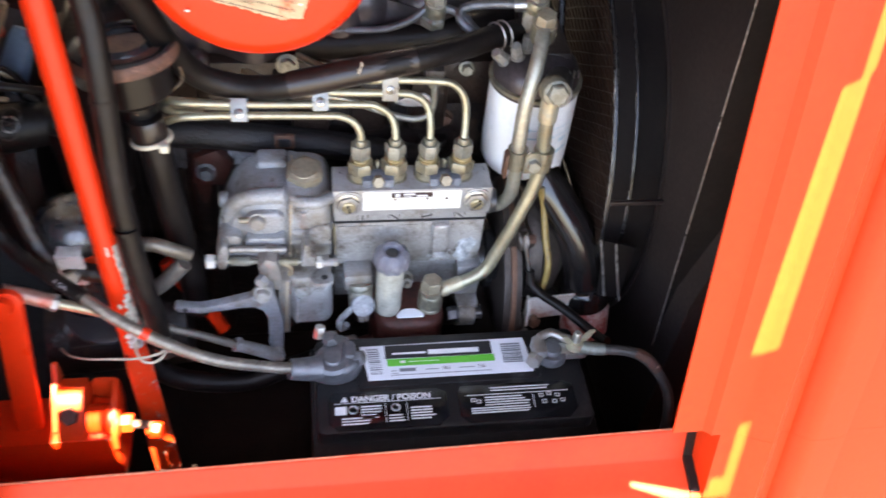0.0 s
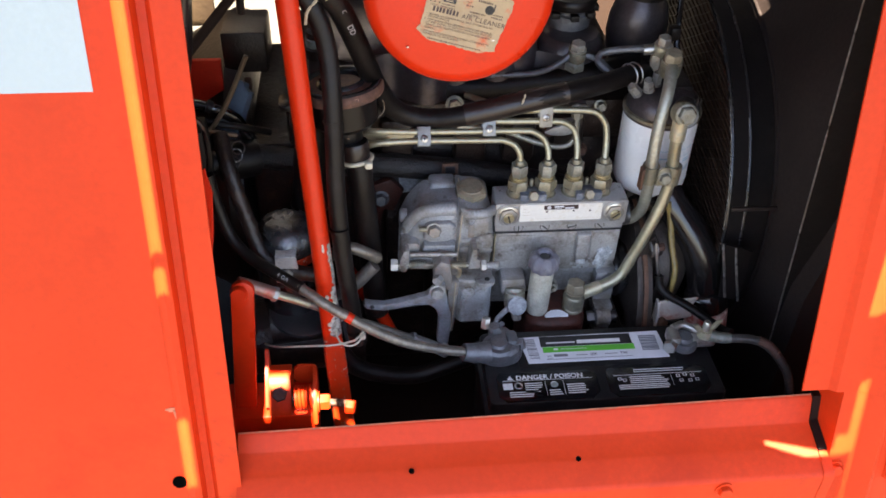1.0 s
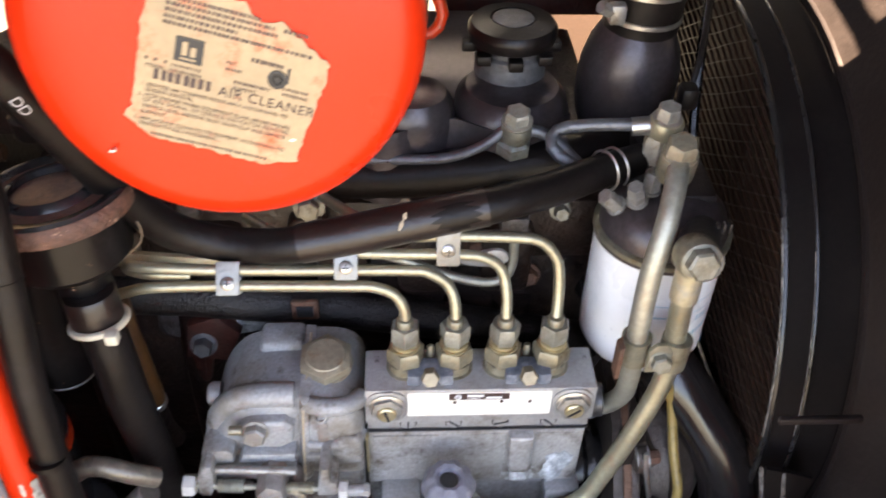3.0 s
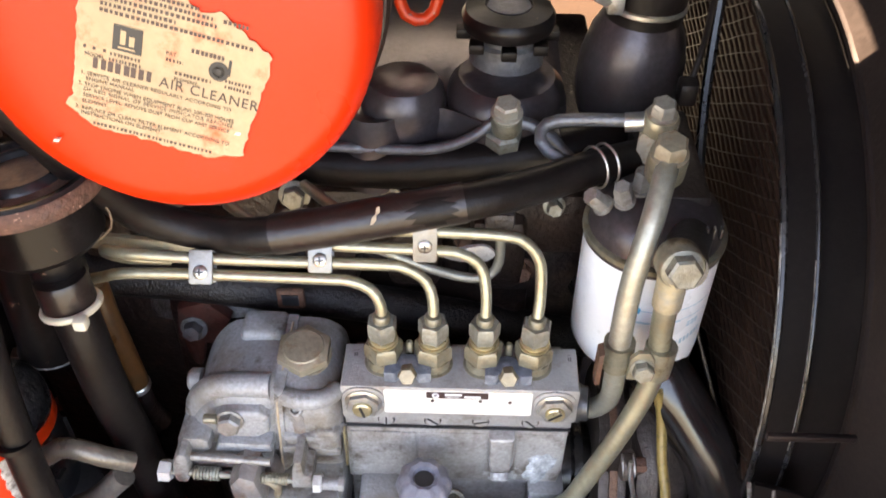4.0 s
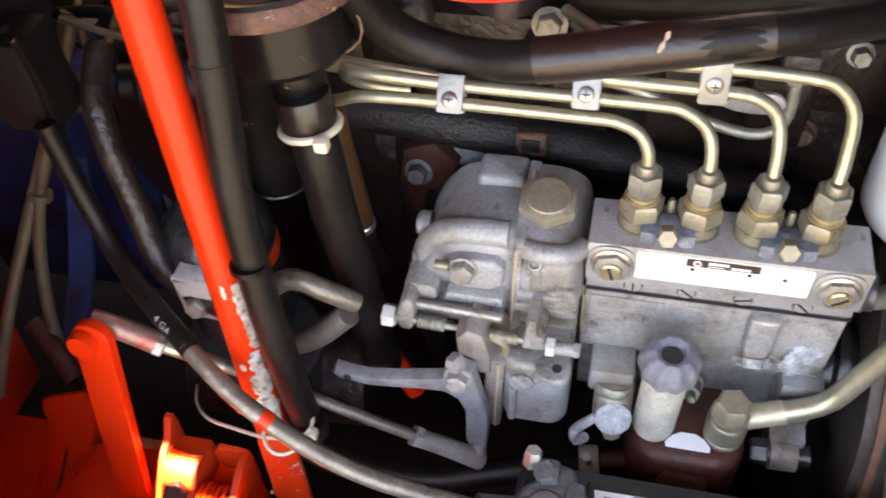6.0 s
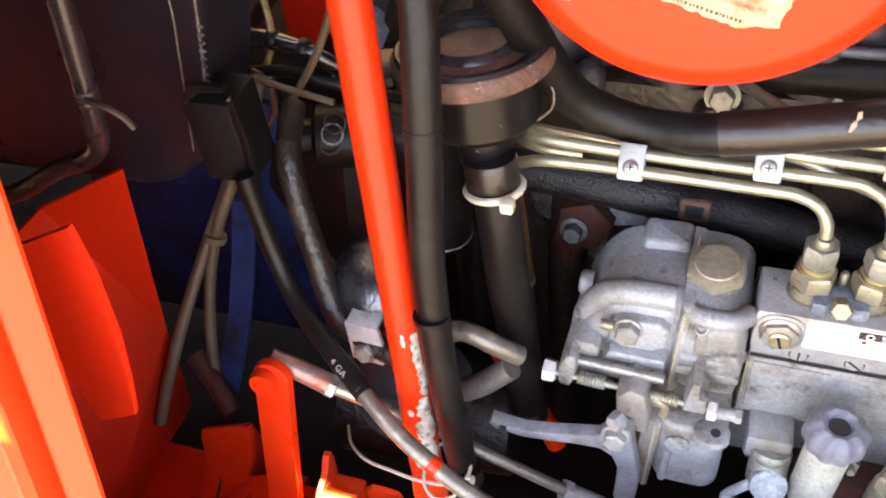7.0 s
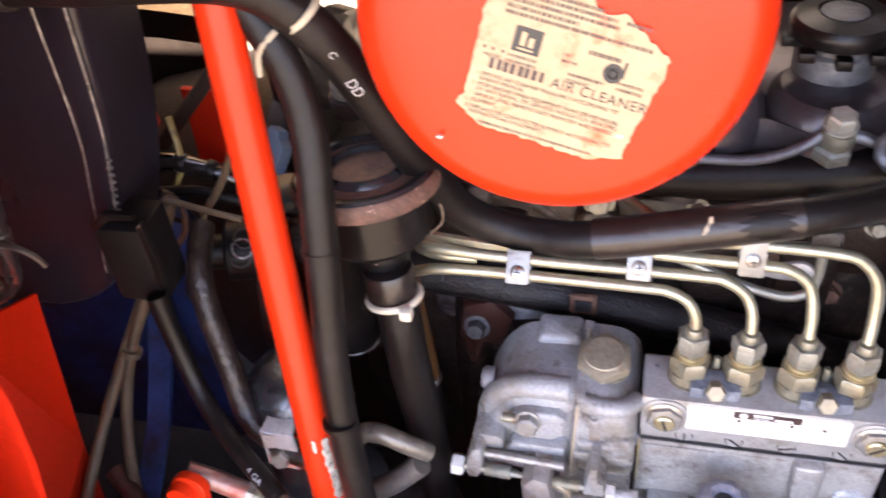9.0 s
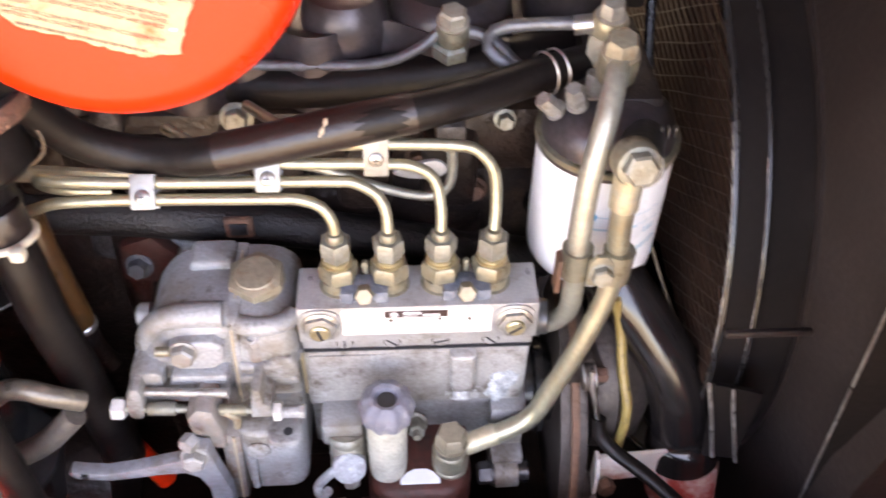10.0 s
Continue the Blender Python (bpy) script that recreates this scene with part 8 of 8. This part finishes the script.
e = thing("wiring_bundle", (-0.33, 0.72, 1.15), "bundle of taped black wires with loose ends", "wiring")
part("loom", tube([(-0.45, 0.71, 1.060), (-0.384, 0.72, 1.096), (-0.363, 0.72, 1.108), (-0.342, 0.72, 1.117), (-0.318, 0.72, 1.115), (-0.297, 0.72, 1.109), (-0.277, 0.725, 1.092), (-0.262, 0.73, 1.06)], 0.0068, 12, wobble=0.25), M["hose_gloss"], e)
for k, (x, z) in enumerate(((-0.372, 1.103), (-0.350, 1.114), (-0.327, 1.117), (-0.304, 1.112))):
    part("tape_wrap", lathe((x, 0.72, z), (1, 0, 0.35 - 0.28 * k), [(0.0068, -0.004), (0.0076, -0.003), (0.0076, 0.003), (0.0068, 0.004)], 14), M["rubber"], e)
part("harness", tube([(-0.43, 0.70, 1.070), (-0.385, 0.71, 1.086), (-0.353, 0.71, 1.094), (-0.313, 0.71, 1.099), (-0.291, 0.71, 1.094), (-0.269, 0.715, 1.087), (-0.24, 0.73, 1.07)], 0.0042, 10), M["rubber"], e)
part("wire", tube([(-0.330, 0.69, 1.106), (-0.300, 0.69, 1.098), (-0.272, 0.69, 1.092)], 0.0024, 8), M["tan_hose"], e)
part("wire", tube([(-0.318, 0.69, 1.100), (-0.321, 0.69, 1.078), (-0.339, 0.69, 1.052), (-0.348, 0.69, 1.027)], 0.0022, 8), M["rust"], e)
part("wire", tube([(-0.315, 0.695, 1.098), (-0.312, 0.70, 1.070), (-0.326, 0.70, 1.046), (-0.330, 0.70, 1.01)], 0.0020, 8), M["rubber"], e)
part("wire", tube([(-0.332, 0.73, 1.150), (-0.326, 0.72, 1.122), (-0.333, 0.715, 1.100), (-0.345, 0.71, 1.085)], 0.0026, 8), M["drain_yellow"], e)
part("wire", tube([(-0.36, 0.70, 1.075), (-0.335, 0.695, 1.083), (-0.315, 0.695, 1.075), (-0.312, 0.70, 1.050)], 0.0018, 8), M["hose_gloss"], e)
part("wire", tube([(-0.40, 0.69, 1.055), (-0.372, 0.685, 1.066), (-0.350, 0.685, 1.060), (-0.342, 0.69, 1.035)], 0.0018, 8), M["hose_gloss"], e)
for k in range(3):
    fm = axis_frame((-0.272 - 0.004 * k, 0.685, 1.078 - 0.010 * k), (0.4, -0.8, 0.4))
    part("ring_terminal", tube([fm @ Vector((0.0075 * math.cos(t), 0.0075 * math.sin(t), 0)) for t in [2 * math.pi * j / 16 for j in range(17)]], 0.0009, 6, False, ends=False), M["worn_and_glint_edge" if k == 1 else "wire"], e)
e = thing("tan_rod", (-0.29, 0.70, 1.12), "thin tan rod leaning through the wiring", "rod")
part("rod", tube([(-0.252, 0.70, 1.185), (-0.259, 0.70, 1.170), (-0.283, 0.70, 1.122), (-0.317, 0.70, 1.073)], 0.0028, 8), M["tan_hose"], e)
e = thing("red_box", (-0.37, 0.88, 1.0), "red painted plate behind the wiring", "plate")
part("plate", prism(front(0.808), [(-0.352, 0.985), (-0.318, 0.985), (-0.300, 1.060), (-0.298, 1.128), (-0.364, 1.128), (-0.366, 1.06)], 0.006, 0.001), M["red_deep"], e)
part("plate", box(-0.47, -0.44, 0.86, 0.87, 1.0, 1.10, 0.002), M["red_gloss"], e)
e = thing("relay", (-0.30, 0.7, 1.05), "round black sender with wire terminals", "sender")
part("sender_body", lathe((-0.285, 0.71, 1.045), (-0.9, -0.35, 0.1), [(0.022, -0.03), (0.024, 0), (0.024, 0.016), (0.014, 0.02), (0.014, 0.03), (0, 0.032)], 22), M["rubber"], e)
e = thing("fuse_cover", (-0.28, 0.78, 1.06), "blue-grey plastic cover standing on edge", "cover")
part("cover_shell", prism(Matrix.Translation((-0.279, 0.765, 1.085)) @ pose(0, 0, 0, 55, 0, -25), [(-0.016, -0.030), (0.012, -0.032), (0.017, 0.020), (0.010, 0.024), (0.008, 0.030), (-0.002, 0.032), (-0.006, 0.024)], 0.012, 0.002), M["blue_grey"], e)
e = thing("key_tag", (-0.31, 0.92, 1.07), "pale yellow plastic tag on a wire", "tag")
part("tag_plate", prism(front(0.925), rounded(-0.321, 1.045, -0.305, 1.092, 0.006), 0.003, 0.001), M["nylon"], e)
part("wire", tube([(-0.309, 0.924, 1.09), (-0.302, 0.92, 1.12), (-0.306, 0.92, 1.15)], 0.0012, 6), M["steel"], e)
e = thing("black_box", (-0.3, 0.86, 1.15), "square black control box on a bracket", "box")
part("box_body", box(-0.300, -0.245, 0.83, 0.90, 1.095, 1.150, 0.004), M["black"], e)
part("stay", tube([(-0.272, 0.84, 1.17), (-0.268, 0.845, 1.25), (-0.262, 0.85, 1.36)], 0.005, 8), M["black"], e)

# ---- what shows beyond the far side ----
solo("far_wall", box(-3.0, 3.4, 6.5, 6.7, 0.0, 0.9, 0.02), M["tan_wall"], (0, 6.5, 0), "low tan wall beyond the machine", "wall", kind="structure")
solo("far_beam", box(0.08, 0.32, 0.995, 1.015, 1.118, 1.136, 0.002), M["red_dark"], (0.2, 1.0, 1.12), "dark red painted rail behind the engine", "rail")
solo("far_panel", box(0.17, 0.62, 1.76, 1.80, 0.0, 0.95, 0.01), M["tan_sheet"], (0.4, 1.78, 0.0), "tan panel beyond the machine, coloured dark for its shade", "panel")
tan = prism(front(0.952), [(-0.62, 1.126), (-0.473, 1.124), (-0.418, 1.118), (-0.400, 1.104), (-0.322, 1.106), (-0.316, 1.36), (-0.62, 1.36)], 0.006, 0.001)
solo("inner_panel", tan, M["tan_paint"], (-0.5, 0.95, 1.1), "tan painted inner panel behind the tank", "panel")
# shadow on the tan panel, put in as a dark plate of its own
lower = prism(front(0.964), soften([(-0.70, 0.86), (-0.56, 0.90), (-0.520, 0.936), (-0.465, 0.986), (-0.427, 1.038), (-0.385, 1.106), (-0.40, 1.128), (-0.70, 1.134)], 1), 0.006, 0.001)
solo("inner_panel", lower, M["panel_black"], (-0.55, 0.96, 0.9), "dark plate standing for the shadow low on the tan panel", "panel")
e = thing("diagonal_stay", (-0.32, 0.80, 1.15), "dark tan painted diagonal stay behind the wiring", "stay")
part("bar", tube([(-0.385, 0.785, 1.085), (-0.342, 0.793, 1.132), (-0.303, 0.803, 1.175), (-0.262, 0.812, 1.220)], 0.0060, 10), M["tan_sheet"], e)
